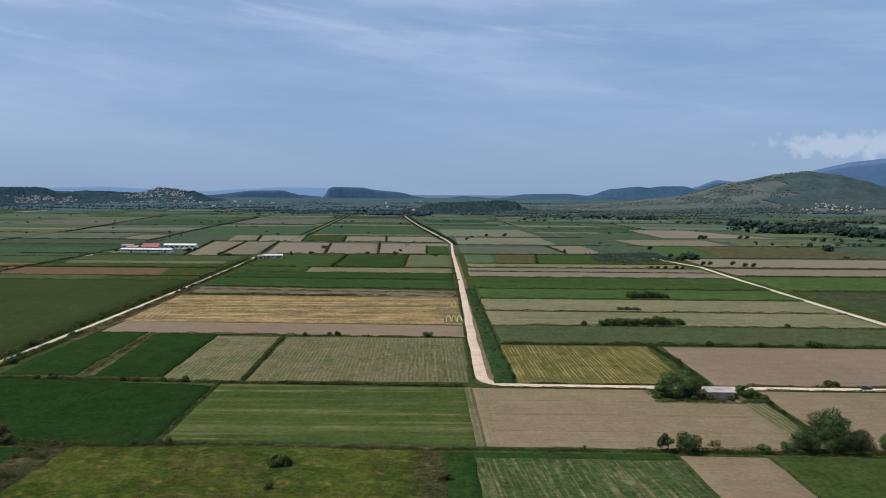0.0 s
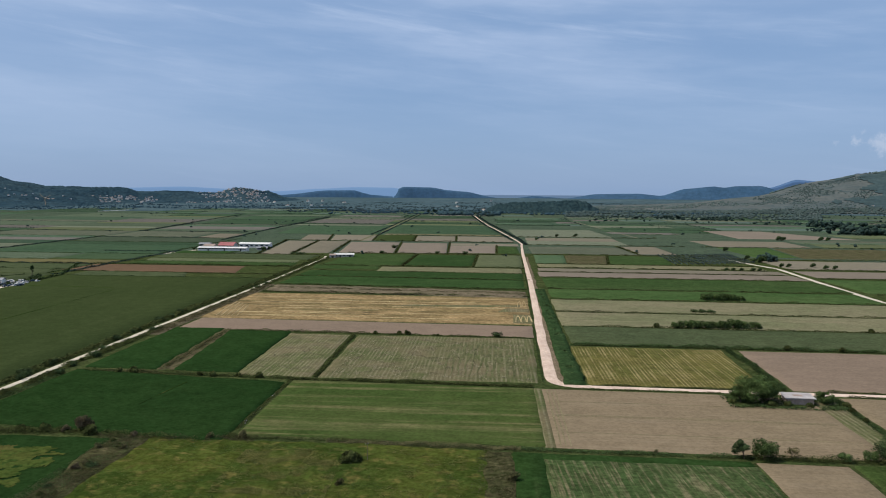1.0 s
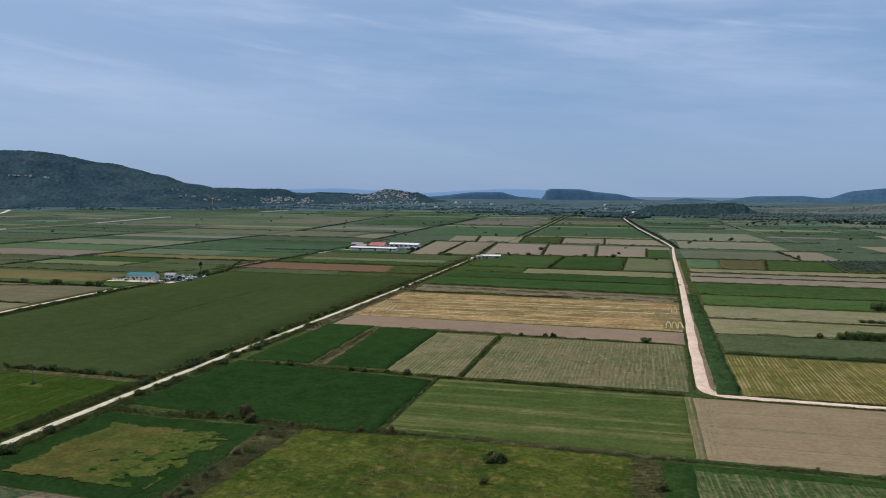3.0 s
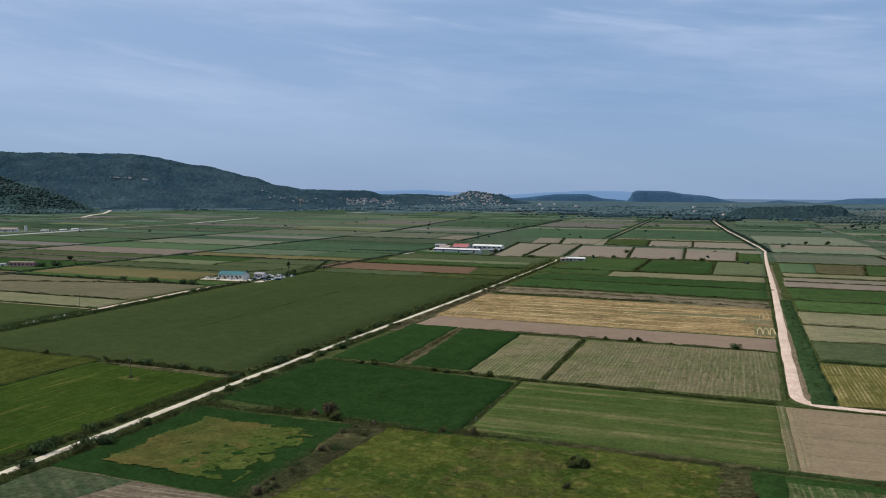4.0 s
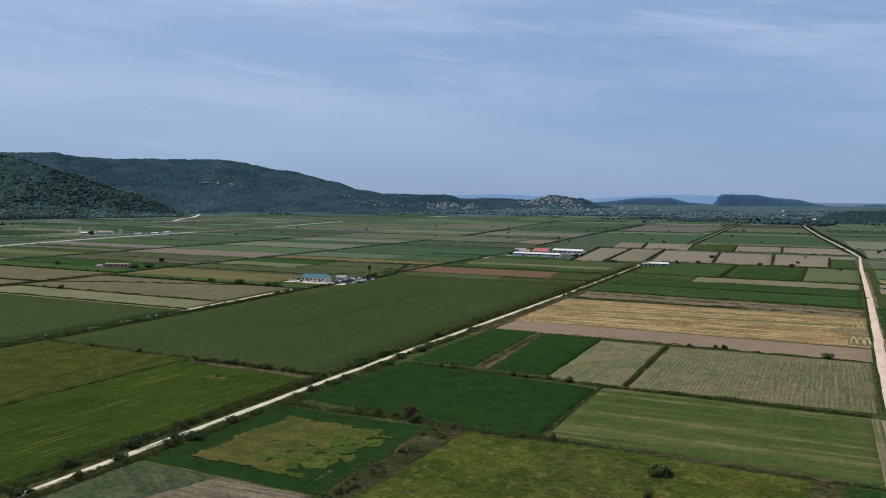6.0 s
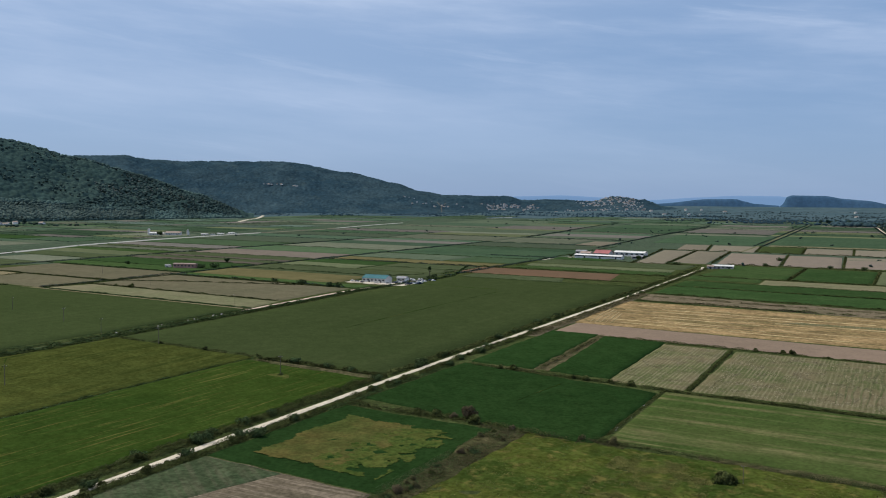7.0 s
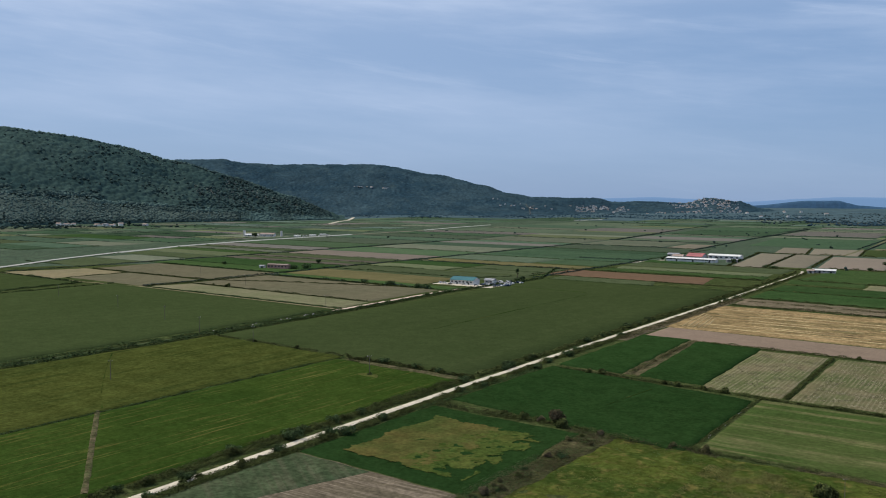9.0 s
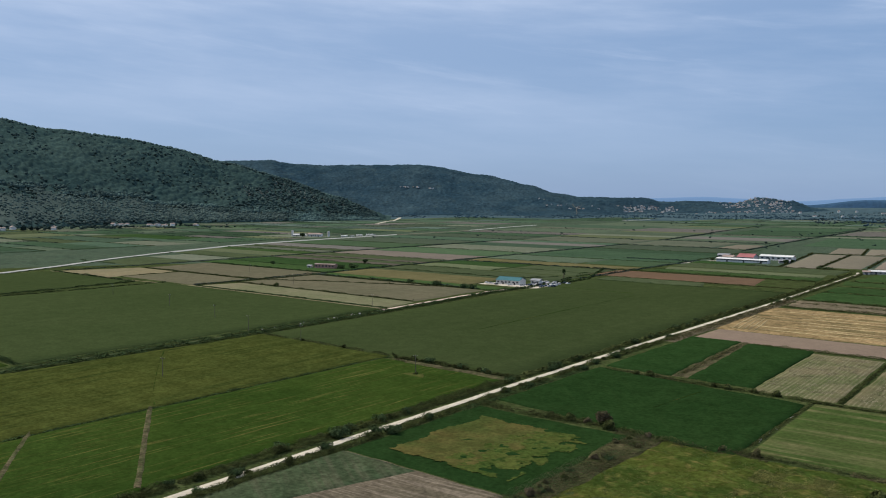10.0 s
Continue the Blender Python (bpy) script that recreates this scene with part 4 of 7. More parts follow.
field("dry_strip", "pale", -170, 19, 1308, 1345, h=0.3, label="distant pale strip")
field("lush_field", "deep", -172, 15, 1350, 1680, -192, -8, h=0.5, label="distant broad dark green field")
field("lush_field", "deep", -345, -182, 1318, 1625, -372, -195, h=0.5, label="distant broad dark green field")

# ---- plots right of the gravel road ----
field("reed_verge", "verge", 27, 34, 305, 600, 31, 37, h=0.9, rough=0.5, step=2.5, label="tall dark green verge beside the gravel road")
field("stubble_field", "gold", 36, 98, 307, 381, 36, 101, h=0.25, rough=0.025, **NEAR, label="yellow-green stubble field with slanting rows")
field("bare_field", "pink", 107, 262, 307, 381, 109, 262, h=0.14, rough=0.025, label="smooth bare pinkish-tan field")
field("green_field", "drab", 37.5, 244, 391, 437, h=0.4, label="muted green crop strip")
field("dry_strip", "pale", 37.5, 243, 442, 490, h=0.3, label="pale dry-grass strip between dark ditches")
field("dry_strip", "pale", 38.5, 245, 495, 547, h=0.3, label="pale dry-grass strip between dark ditches")
field("green_field", "green", 40, 248, 553, 603, h=0.45, label="bright green crop strip")
field("green_field", "green", 41, 251, 611, 684, h=0.45, label="bright green crop strip")
field("bare_strip", "farpink", 40, 252, 695, 733, h=0.15, label="bare pinkish strip")
field("bare_strip", "farsoil", 42, 252, 740, 770, h=0.15, label="bare tan strip")
field("dry_strip", "pale", 44, 246, 779, 813, h=0.3, label="pale dry-grass strip")
field("green_field", "fargreen", 44, 72, 820, 925, 46, 78, h=0.45, label="small bright green plot")
field("weed_plot", "weeds", 73, 111, 820, 926, 80, 124, h=0.4, label="weedy grey-green plot")
field("green_field", "green", 114, 172, 820, 926, 126, 186, h=0.4, label="green plot before the orchard")
field("dry_strip", "wan", 46, 162, 950, 1066, 46, 156, h=0.3, label="pale green distant plot")
field("bare_field", "farsoil", 165, 206, 962, 1090, 160, 206, h=0.15, label="distant bare plot")
field("dry_strip", "wan", 49, 178, 1112, 1190, h=0.3, label="pale distant strip")
field("bare_field", "farsoil", 50, 178, 1198, 1273, h=0.15, label="distant grey-tan plot")
field("dry_strip", "wan", 38, 184, 1300, 1540, 30, 176, h=0.3, label="pale distant plot")
field("green_field", "green", 263, 520, 612, 702, h=0.45, label="bright green strip beyond the lane")
field("weed_plot", "grey", 264, 480, 490, 597, 268, 490, h=0.3, rough=0.5, label="fallow greyish weedy plot")
field("bare_strip", "farpink", 268, 540, 722, 778, h=0.15, label="bare pinkish strip beyond the lane")
field("dry_strip", "farsoil", 272, 600, 800, 892, h=0.15, label="pale tan field beyond the lane")
field("bare_field", "weeds", 330, 520, 930, 1088, 350, 470, h=0.15, label="brownish distant plot")
field("green_field", "green", 283, 328, 940, 1092, 284, 345, h=0.4, label="distant green plot")
field("dry_strip", "farsoil", 288, 405, 1112, 1240, 282, 412, h=0.15, label="distant pale tan plot")
field("bare_field", "farpink", 372, 545, 1310, 1560, 380, 480, h=0.15, label="distant bare pinkish field")

# ---- plots left of the lane ----
def ragged_patch():
    """Yellow weeds with a torn outline: whole along the lane side, broken into tongues and islands on the other."""
    cell, verts, faces, index, lush = 0.5, [], [], {}, []
    def inside(u, v):
        x, y = P(u, v)
        torn = noise.noise((x / 6.5, y / 6.5, 3.0)) + 0.6 * noise.noise((x / 2.2, y / 2.2, 5.0))
        right = (-111.0 - 1.5 * (v - 164) / 46) - u
        sides = min(u + 153.5, v - 164.5, 209.5 - v)
        return min(sides + 2.2 * torn, right * 0.10 + 1.5 * torn - 0.25, 1.2 + right * 0.12 + 3.0 * torn)
    def corner(i, j):
        if (i, j) not in index:
            u, v = -156 + i * cell, 162 + j * cell
            x, y = P(u, v)
            index[i, j] = len(verts)
            verts.append((x + 0.25 * relief(x, y, 1.7), y + 0.25 * relief(y, x, 1.7), 0.385 + 0.08 * relief(x, y, 2.0) + 0.06 * relief(x, y, 7.0)))
        return index[i, j]
    for i in range(88):
        for j in range(101):
            u, v = -156 + (i + 0.5) * cell, 162 + (j + 0.5) * cell
            if inside(u, v) > 0:
                x, y = P(u, v)
                faces.append((corner(i, j), corner(i + 1, j), corner(i + 1, j + 1), corner(i, j + 1)))
                lush.append(int(-111 - u < 19 + 13 * noise.noise((x / 8.0, y / 8.0, 9.0)) + 5 * noise.noise((x / 2.0, y / 2.0, 4.0)) + 3 * noise.noise((x / 0.9, y / 0.9, 2.0))))
    me = mesh_of("weed_field", verts, faces, LAND["pond"], True)
    me.materials.append(LAND["lushweeds"])
    me.polygons.foreach_set("material_index", lush)
    return tagged(new("weed_field", me), "yellow weed patch with a torn edge ringed by dark green crop", "field", kind="structure")


ragged_patch()
field("crop_ring", "ring", -163, -106, 157, 219.5, -162, -107, h=0.2, rough=0.22, step=0.8, label="dark green crop round a yellow weedy patch")
field("ploughed_field", "plough", -163, -107, 70, 155.5, -162, -108, h=0.2, rough=0.08, step=2.5, label="brown ploughed soil with close furrows")
field("regrowth_strip", "grey", -164, -152, 104, 155, -163, -136, h=0.32, rough=0.1, step=2.0, keep=False, label="greyish regrowth in the corner of ploughed land")
field("great_field", "olive", -336, -179, 268, 640, -345, -179, h=0.5, rough=0.15, label="very large even olive-green crop field")
field("crop_strip", "drab", -343, -246, 643, 674, -343, -256, h=0.45, label="green strip behind the great olive field")
field("red_field", "red", -378, -216, 679, 742, -388, -226, h=0.15, label="strip of reddish-brown bare soil")
field("bright_field", "bright", -245, -178, 50, 258, -244, -179, h=0.45, rough=0.12, step=3.0, label="bright green crop with thin yellow streaks")
field("moss_field", "moss", -341, -247, 60, 263, -337, -246, h=0.5, rough=0.2, step=3.0, label="yellowish olive crop with dark mottling")
field("olive_field", "olive", -610, -358, 149, 374, h=0.45, rough=0.15, label="large even olive-green field with power poles")
field("bright_field", "bright", -430, -358, 30, 143, h=0.45, label="green plot in front of a ditch")
field("dry_strip", "pale", -568, -358, 384, 416, -560, -364, h=0.25, label="dull dry-grass strip beside the white track")
field("bare_field", "fallow", -566, -366, 421, 506, -566, -369, h=0.15, label="broad bare grey-tan field")
field("dry_field", "fallow", -690, -574, 381, 440, h=0.18, label="pale tan plot beside a track")
field("straw_field", "straw", -790, -694, 369, 440, -765, -696, h=0.2, label="light straw-coloured plot")
field("dry_field", "fallow", -760, -570, 447, 525, -765, -568, h=0.2, label="wide dull tan-green plot")
field("olive_field", "olive", -805, -632, 247, 360, -790, -640, h=0.45, label="dark green plot beside the main road")
field("olive_field", "green", -745, -630, 90, 240, -800, -632, h=0.45, label="green plot beside the main road")

field("dry_strip", "lime", -340, -190, 786, 818, -348, -192, h=0.2, label="thin pale strip before the farm sheds")

field("green_field", "green", -342, -186, 752, 781, h=0.4, label="green strip before the farm sheds")
field("green_field", "drab", -348, -186, 826, 882, h=0.4, label="grassy strip before the farm sheds")
field("green_field", "strip", -352, -290, 885, 920, h=0.4, label="dark green plot beside the farm drive")

# ---- long strips across the plain, in the columns that the ditches part ----
def highway_u(v):
    return between([(180, -740), (319, -806), (390, -842), (486, -903), (592, -955), (735, -1015), (892, -1050), (1041, -1068), (1400, -1095), (2300, -1160)], v)[0]


# Far plots swap to kinds whose colours hold distance haze.
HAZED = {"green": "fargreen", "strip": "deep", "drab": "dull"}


def strips(left, right, lean, rows):
    """Strips of one column between two ditches that lean over as they go away; a row may name its own ends."""
    for v0, v1, kind, *ends in rows:
        a, b = ends if ends else (left, right)
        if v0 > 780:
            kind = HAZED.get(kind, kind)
        d0, d1 = lean * max(0, v0 - 1200), lean * max(0, v1 - 1200)
        a0, a1 = (highway_u(v0) + 14, highway_u(v1) + 14) if a is None else (a + d0, a + d1)
        RESERVED.append((min(a0, a1), max(b + d0, b + d1), v0, v1))
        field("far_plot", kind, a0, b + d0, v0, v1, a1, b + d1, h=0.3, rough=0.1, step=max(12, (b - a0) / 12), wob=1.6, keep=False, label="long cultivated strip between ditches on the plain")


strips(-786, -581, -0.10, ((530, 566, "green"), (570, 627, "strip"), (632, 652, "umber"), (655, 673, "drab"), (676, 693, "umber"), (697, 730, "drab"), (733, 808, "rosy"), (815, 898, "green"), (908, 1005, "wan"), (1012, 1078, "sedge"),
                           (1086, 1138, "tan"), (1144, 1186, "sedge"), (1194, 1332, "wan"), (1345, 1440, "lime"), (1446, 1500, "wan"), (1506, 1640, "dull"), (1650, 1700, "lime"), (1706, 1900, "tan"), (1910, 2040, "dull"), (2050, 2130, "lime"), (2140, 2320, "deep")))
strips(-571, -362, -0.03, ((512, 531, "green"), (534, 590, "mustard", -571, -405), (594, 648, "drab"), (655, 692, "lime", -571, -470), (655, 690, "drab", -465, -372), (696, 738, "strip", -571, -470), (694, 738, "drab", -465, -372), (746, 784, "mustard"), (790, 862, "drab", -571, -446),
                           (798, 862, "green", -440, -364), (868, 900, "deep"), (908, 1008, "deep"), (1014, 1060, "strip"), (1066, 1160, "drab")))
strips(-575, -385, -0.06, ((1180, 1336, "wan", -574, -440), (1170, 1288, "farsoil", -428, -385), (1345, 1425, "dull"), (1432, 1532, "tan"), (1538, 1600, "sedge"), (1606, 1644, "wan"), (1652, 1900, "deep"), (1908, 2160, "deep"), (2170, 2320, "dull")))
strips(None, -798, -0.05, ((452, 528, "drab"), (534, 588, "wan", -905, -798), (594, 640, "drab"), (646, 690, "lime"), (694, 722, "green"), (726, 758, "wan"), (764, 786, "drab"), (790, 848, "tan"), (855, 958, "green"), (966, 1090, "dull"),
                           (1100, 1184, "sedge"), (1190, 1298, "dull"), (1305, 1400, "deep"), (1410, 1500, "tan"), (1508, 1700, "dull"), (1710, 1800, "wan"), (1810, 2000, "sedge"), (2010, 2320, "dull")))
strips(-380, -205, -0.03, ((1640, 1690, "wan"), (1696, 1740, "deep"), (1746, 1990, "tan"), (1998, 2070, "wan"), (2078, 2200, "dull"), (2208, 2320, "tan")))
strips(-188, 12, -0.055, ((1690, 1742, "lime"), (1748, 1850, "deep"), (1856, 1960, "lime"), (1968, 2060, "tan"), (2066, 2180, "dull"), (2188, 2330, "deep")))

# ---- far plots over the rest of the plain ----
FAR = ["sedge", "drab", "deep", "dull", "lime", "deep", "sedge", "green", "tan", "sedge", "deep", "dull", "drab", "wan", "strip", "deep"]
OUTER = ["sedge", "dull", "wan", "deep", "tan", "sedge", "dull", "deep", "haze", "sedge", "haze", "deep"]
far_rng = random.Random(11)
for u0, u1, v0, v1 in ((-1060, -200, 2330, 3000), (-175, 0, 2340, 2500), (10, 190, 1560, 2400), (200, 420, 1100, 2300), (425, 700, 560, 2300), (705, 1100, 900, 2300),
                       (-1500, -1100, 300, 2400), (-1950, -1520, 500, 2500), (-1500, -1080, 2420, 3000)):
    v = v0
    while v < v1:
        deep = far_rng.uniform(24, 60) * (1 + v / 1700)
        cut = u0
        while cut < u1 - 20:
            wide = min(far_rng.uniform(110, 260), u1 - cut)
            kind = far_rng.choice(FAR if v < 1350 else OUTER)
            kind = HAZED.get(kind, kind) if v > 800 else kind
            if not overlaps(cut, cut + wide - 5, v, v + deep - 4) and not cut - 40 < highway_u(v) < cut + wide + 40:
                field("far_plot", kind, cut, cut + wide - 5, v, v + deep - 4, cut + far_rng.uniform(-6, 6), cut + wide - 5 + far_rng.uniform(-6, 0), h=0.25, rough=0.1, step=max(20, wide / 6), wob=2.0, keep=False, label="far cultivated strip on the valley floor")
            cut += wide
        v += deep

# ---- hills round the plain ----
HILL_LEFT = Hill([(-92, 2000, 2800, 250), (-80, 2100, 2950, 318), (-67, 2190, 3000, 314), (-64, 2300, 3000, 287), (-60.7, 2416, 3000, 272), (-57.4, 2500, 3000, 241), (-53.9, 2573, 2980, 192), (-50.2, 2660, 2960, 137), (-46.5, 2740, 2900, 76), (-44.0, 2800, 2860, 22), (-43.0, 2815, 2840, 1)], 900, 34)
HILL_LEFT.build("wooded_hill", SLOPE, 640, 170, "steep hill covered in dark olive scrub and trees", canopy=9.0, crown=14.0, bare=-0.6)
HILL_MID = Hill([(-70, 3900, 4550, 240), (-58, 3800, 4500, 262), (-54.2, 3780, 4480, 264), (-50.9, 3760, 4450, 271), (-49.5, 3740, 4450, 252), (-45, 3720, 4450, 246), (-41.2, 3700, 4420, 247), (-36.9, 3660, 4400, 203), (-33.5, 3620, 4350, 143), (-32, 3600, 4300, 100), (-29.7, 3700, 4300, 80), (-25.7, 4000, 4400, 75), (-25, 4000, 4450, 61), (-22.5, 4040, 4480, 68), (-20.4, 4050, 4500, 54), (-18.7, 4060, 4480, 78), (-17.0, 4080, 4480, 64), (-15.7, 4120, 4450, 30), (-14.2, 4200, 4400, 12)], 330, 40)
HILL_MID.build("long_wooded_ridge", FARSLOPE, 860, 140, "long far ridge with dark green woodland tinted haze-blue", canopy=6.5, crown=14.0, bare=-0.36)
HILL_RIGHT = Hill([(3, 3300, 3500, 8), (8, 3100, 3500, 18), (10.8, 2950, 3450, 27), (15.1, 2950, 3600, 54), (18.6, 3000, 3800, 117), (21.3, 3080, 3850, 150), (22.9, 3100, 3850, 159), (24.5, 3120, 3850, 145), (26.1, 3150, 3850, 117), (27.2, 3150, 3850, 92), (30, 3200, 3850, 60), (36, 3300, 3850, 20)], 700, 16)
HILL_RIGHT.build("dry_hill", DRYSLOPE, 140, 44, "rounded grey-green hill with dry grass and scrub")
HILL_PINES = Hill([(-2.4, 2650, 2850, 3), (-1.5, 2680, 2900, 24), (0.0, 2720, 2950, 30), (2.0, 2780, 3000, 33), (3.6, 2840, 3050, 36), (4.5, 2900, 3080, 32), (4.9, 2940, 3100, 12), (5.3, 2960, 3100, 1)], 250, 7)
HILL_PINES.build("pine_knoll", PINES, 150, 60, "low knoll under dark woodland", canopy=9.0, crown=13.0)

ISLANDS = (
    ("low_headland", ISLAND, [(-17, 4780, 4830, 33), (-15.9, 4780, 4830, 43), (-13, 4780, 4830, 69), (-11.2, 4780, 4830, 70), (-10.6, 4780, 4830, 56), (-10.1, 4780, 4830, 45), (-8.6, 4780, 4830, 36)], "low dark haze-blue headland by the sea"),
    ("cliff_headland", ISLAND, [(-8.55, 4780, 4830, 36), (-8.35, 4780, 4830, 46), (-8.25, 4780, 4830, 80), (-7.9, 4780, 4830, 91), (-6, 4780, 4830, 89), (-4.9, 4780, 4830, 74), (-3.7, 4780, 4830, 66), (-1.8, 4780, 4830, 34), (-1.5, 4780, 4830, 30)], "flat-topped dark haze-blue headland with a cliff end"),
    ("low_headland", ISLAND, [(-0.4, 4780, 4830, 30), (0.9, 4780, 4830, 43), (2.2, 4780, 4830, 36), (3, 4780, 4830, 30)], "small dark haze-blue knoll at the shore"),
    ("blue_hills", ISLAND, [(3.2, 4700, 4800, 32), (5.1, 4700, 4800, 56), (7.8, 4700, 4800, 60), (9.3, 4700, 4800, 48), (10.8, 4700, 4800, 87), (12.6, 4700, 4800, 101), (13.2, 4700, 4800, 94), (14, 4700, 4800, 103), (15.5, 4700, 4800, 104), (16.4, 4700, 4800, 82), (19, 4700, 4800, 60), (22, 4700, 4800, 40)], "row of dark haze-blue hills at the coast"),
    ("far_mountain", PALEBLUE, [(-27, 4850, 4870, 70), (-25.3, 4850, 4870, 79), (-22.3, 4850, 4870, 86), (-19.3, 4850, 4870, 74), (-16.5, 4850, 4870, 62), (-13.5, 4850, 4870, 78), (-11.2, 4850, 4870, 88), (-8.6, 4850, 4870, 86), (-7, 4850, 4870, 60)], "far mountains across the water glowing pale haze-blue"),
    ("far_mountain", BLUEMID, [(15, 4850, 4870, 74), (16, 4850, 4870, 96), (17.5, 4850, 4870, 139), (18.6, 4850, 4870, 130), (20, 4850, 4870, 120)], "pale haze-blue peak behind the coast hills"),
    ("far_mountain", BLUEMID, [(20.5, 4800, 4865, 90), (23.5, 4800, 4865, 196), (24.3, 4800, 4865, 212), (25.4, 4800, 4865, 233), (27.2, 4800, 4865, 248), (33, 4800, 4865, 262), (45, 4800, 4865, 90)], "haze-blue mountain behind the dry hill"),
)
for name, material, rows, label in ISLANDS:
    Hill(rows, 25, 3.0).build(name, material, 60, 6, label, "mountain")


def scatter(hill, count, seed, a0, a1, k0, k1, r0, r1, thin=0.0, sink=0.15, fade=0.0):
    rng = random.Random(seed)
    out = []
    while len(out) < count:
        a, k = rng.uniform(a0, a1), rng.uniform(k0, k1)
        x, y, z = hill.at(a, k)
        if thin and noise.noise((x / 130, y / 130, 5.0)) < thin - 0.5 + rng.uniform(-0.15, 0.15):
            continue
        if fade and rng.random() > smooth((a - a0) / fade + 0.9 * relief(x, y, 150)):
            continue
        r = rng.uniform(r0, r1)
        out.append((x, y, z + r * sink, r))
    return out


def slope_patch(name, hill, a0, a1, k0, k1, material, label, na, nk, seed, lift=5.0, wide=5.0, open_top=False):
    """Open ground with a torn outline, laid over a slope."""
    verts, faces, index = [], [], {}

    def corner(i, j):
        if (i, j) not in index:
            x, y, z = hill.at(a0 + (a1 - a0) * i / na, k0 + (k1 - k0) * j / nk)
            index[i, j] = len(verts)
            verts.append((x, y, z + lift * smooth((k0 + (k1 - k0) * j / nk) * 14)))
        return index[i, j]
    for i in range(na):
        for j in range(nk):
            a, k = (i + 0.5) / na, (j + 0.5) / nk
            x, y, z = hill.at(a0 + (a1 - a0) * a, k0 + (k1 - k0) * k)
            if min(min(a, 1 - a) * wide, k * 12, 9 if open_top else (1 - k) * 4) + noise.noise((x / 120, y / 120, seed)) + 0.5 * noise.noise((x / 40, y / 40, seed)) > 0.5:
                faces.append((corner(i, j), corner(i + 1, j), corner(i + 1, j + 1), corner(i, j + 1)))
    return tagged(new(name, mesh_of(name, verts, faces, material, True)), label, "slope", kind="structure")


for i, (a0, a1, k1) in enumerate(((-76, -63.5, 0.33), (-64, -58.5, 0.29), (-59, -54.5, 0.23), (-55, -50, 0.17))):
    slope_patch("grove_ground", HILL_LEFT, a0, a1, 0.0, k1, LAND["grove"], "pale grassy ground under olive trees", 60, 20, 4.0, wide=30.0)
    crowns("hillside_scrub", scatter(HILL_LEFT, 900 - 130 * i, 2 + i, a0, a1, 0.01, k1, 2.8, 4.8, 0.1, 1.1), LEAF["maquis"], "grey-green olive trees on the lower slope", 2 + i, 0.7)
    crowns("hillside_trees", scatter(HILL_LEFT, 260 - 40 * i, 60 + i, a0, a1, k1 - 0.005, k1 + 0.03, 4.5, 8.0, 0.0, 0.4), LEAF["wood"], "dark trees above the olive grove", 60 + i, 0.8)
crowns("rock_outcrops", scatter(HILL_LEFT, 420, 44, -53.5, -46, 0.42, 0.86, 1.6, 3.4, 0.5, 0.6), LAND["rock"], "pale stony outcrops on the nose of the hill", 44, 0.6)
crowns("hillside_trees", scatter(HILL_LEFT, 1100, 22, -74, -44, 0.30, 1.0, 3.0, 5.5, 0.3, 0.3), LEAF["wood"], "taller dark evergreen trees over the hillside", 22, 0.8)
crowns("hillside_trees", scatter(HILL_LEFT, 1000, 25, -54, -44, 0.24, 1.0, 3.6, 6.5, 0.45, 0.5), LEAF["wood"], "dark evergreen clumps over the nose of the hill", 25, 0.7)
crowns("hillside_trees", scatter(HILL_LEFT, 1900, 21, -56, -43.8, 0.0, 0.26, 3.4, 7.0, 0.0, 0.1), LEAF["wood"], "dark evergreen thickets along the foot of the hill", 21, 0.75)
crowns("crest_trees", scatter(HILL_LEFT, 900, 31, -76, -46, 0.97, 1.02, 3.5, 7.5, 0.1, 0.15), LEAF["wood"], "larger trees standing up along the crest", 31, 0.8)
crowns("hillside_scrub", scatter(HILL_LEFT, 700, 24, -72, -53, 0.03, 0.24, 3.0, 5.0, 0.3, 1.0), LEAF["wood"], "dark trees among the olive trees", 24, 0.75)
crowns("hill_scrub", scatter(HILL_RIGHT, 2200, 5, 5, 22, 0.0, 0.75, 1.6, 4.2, 0.5, 0.1), LEAF["dryscrub"], "scattered scrub over the dry hill", 5)
crowns("hill_scrub", scatter(HILL_RIGHT, 1500, 15, 5, 26, 0.0, 0.14, 3.0, 6.5, 0.25, 0.2), LEAF["dryscrub"], "thick scrub along the foot of the dry hill", 15)
slope_patch("hill_woodland", HILL_RIGHT, 19.4, 36, 0.1, 1.06, LAND["flank"], "smooth dark woodland over one flank of the hill", 120, 60, 11.0, 2.4, 5.0, True)
crowns("hill_scrub", scatter(HILL_RIGHT, 160, 35, 16, 23, 0.95, 1.0, 2.5, 4.5, 0.4, 0.5), LEAF["dryscrub"], "low trees along the crest of the dry hill", 35, 0.8)
crowns("hill_scrub", scatter(HILL_RIGHT, 900, 36, 15, 22, 0.3, 0.95, 1.6, 3.4, 0.55, 0.3), LEAF["flank"], "dark scrub on the dry slope", 36, 0.8)


def plain_spots(count, seed, a0, a1, d0, d1, r0, r1, clump=0.5):
    rng = random.Random(seed)
    out = []
    while len(out) < count:
        a, d = radians(rng.uniform(a0, a1)), rng.uniform(d0, d1)
        x, y = math.sin(a) * d, math.cos(a) * d
        if noise.noise((x / 170, y / 90, 9.0)) < clump - 0.5 + rng.uniform(-0.2, 0.2):
            continue
        r = rng.uniform(r0, r1)
        out.append((x, y, rim(d) + r * 0.55, r))
    return out


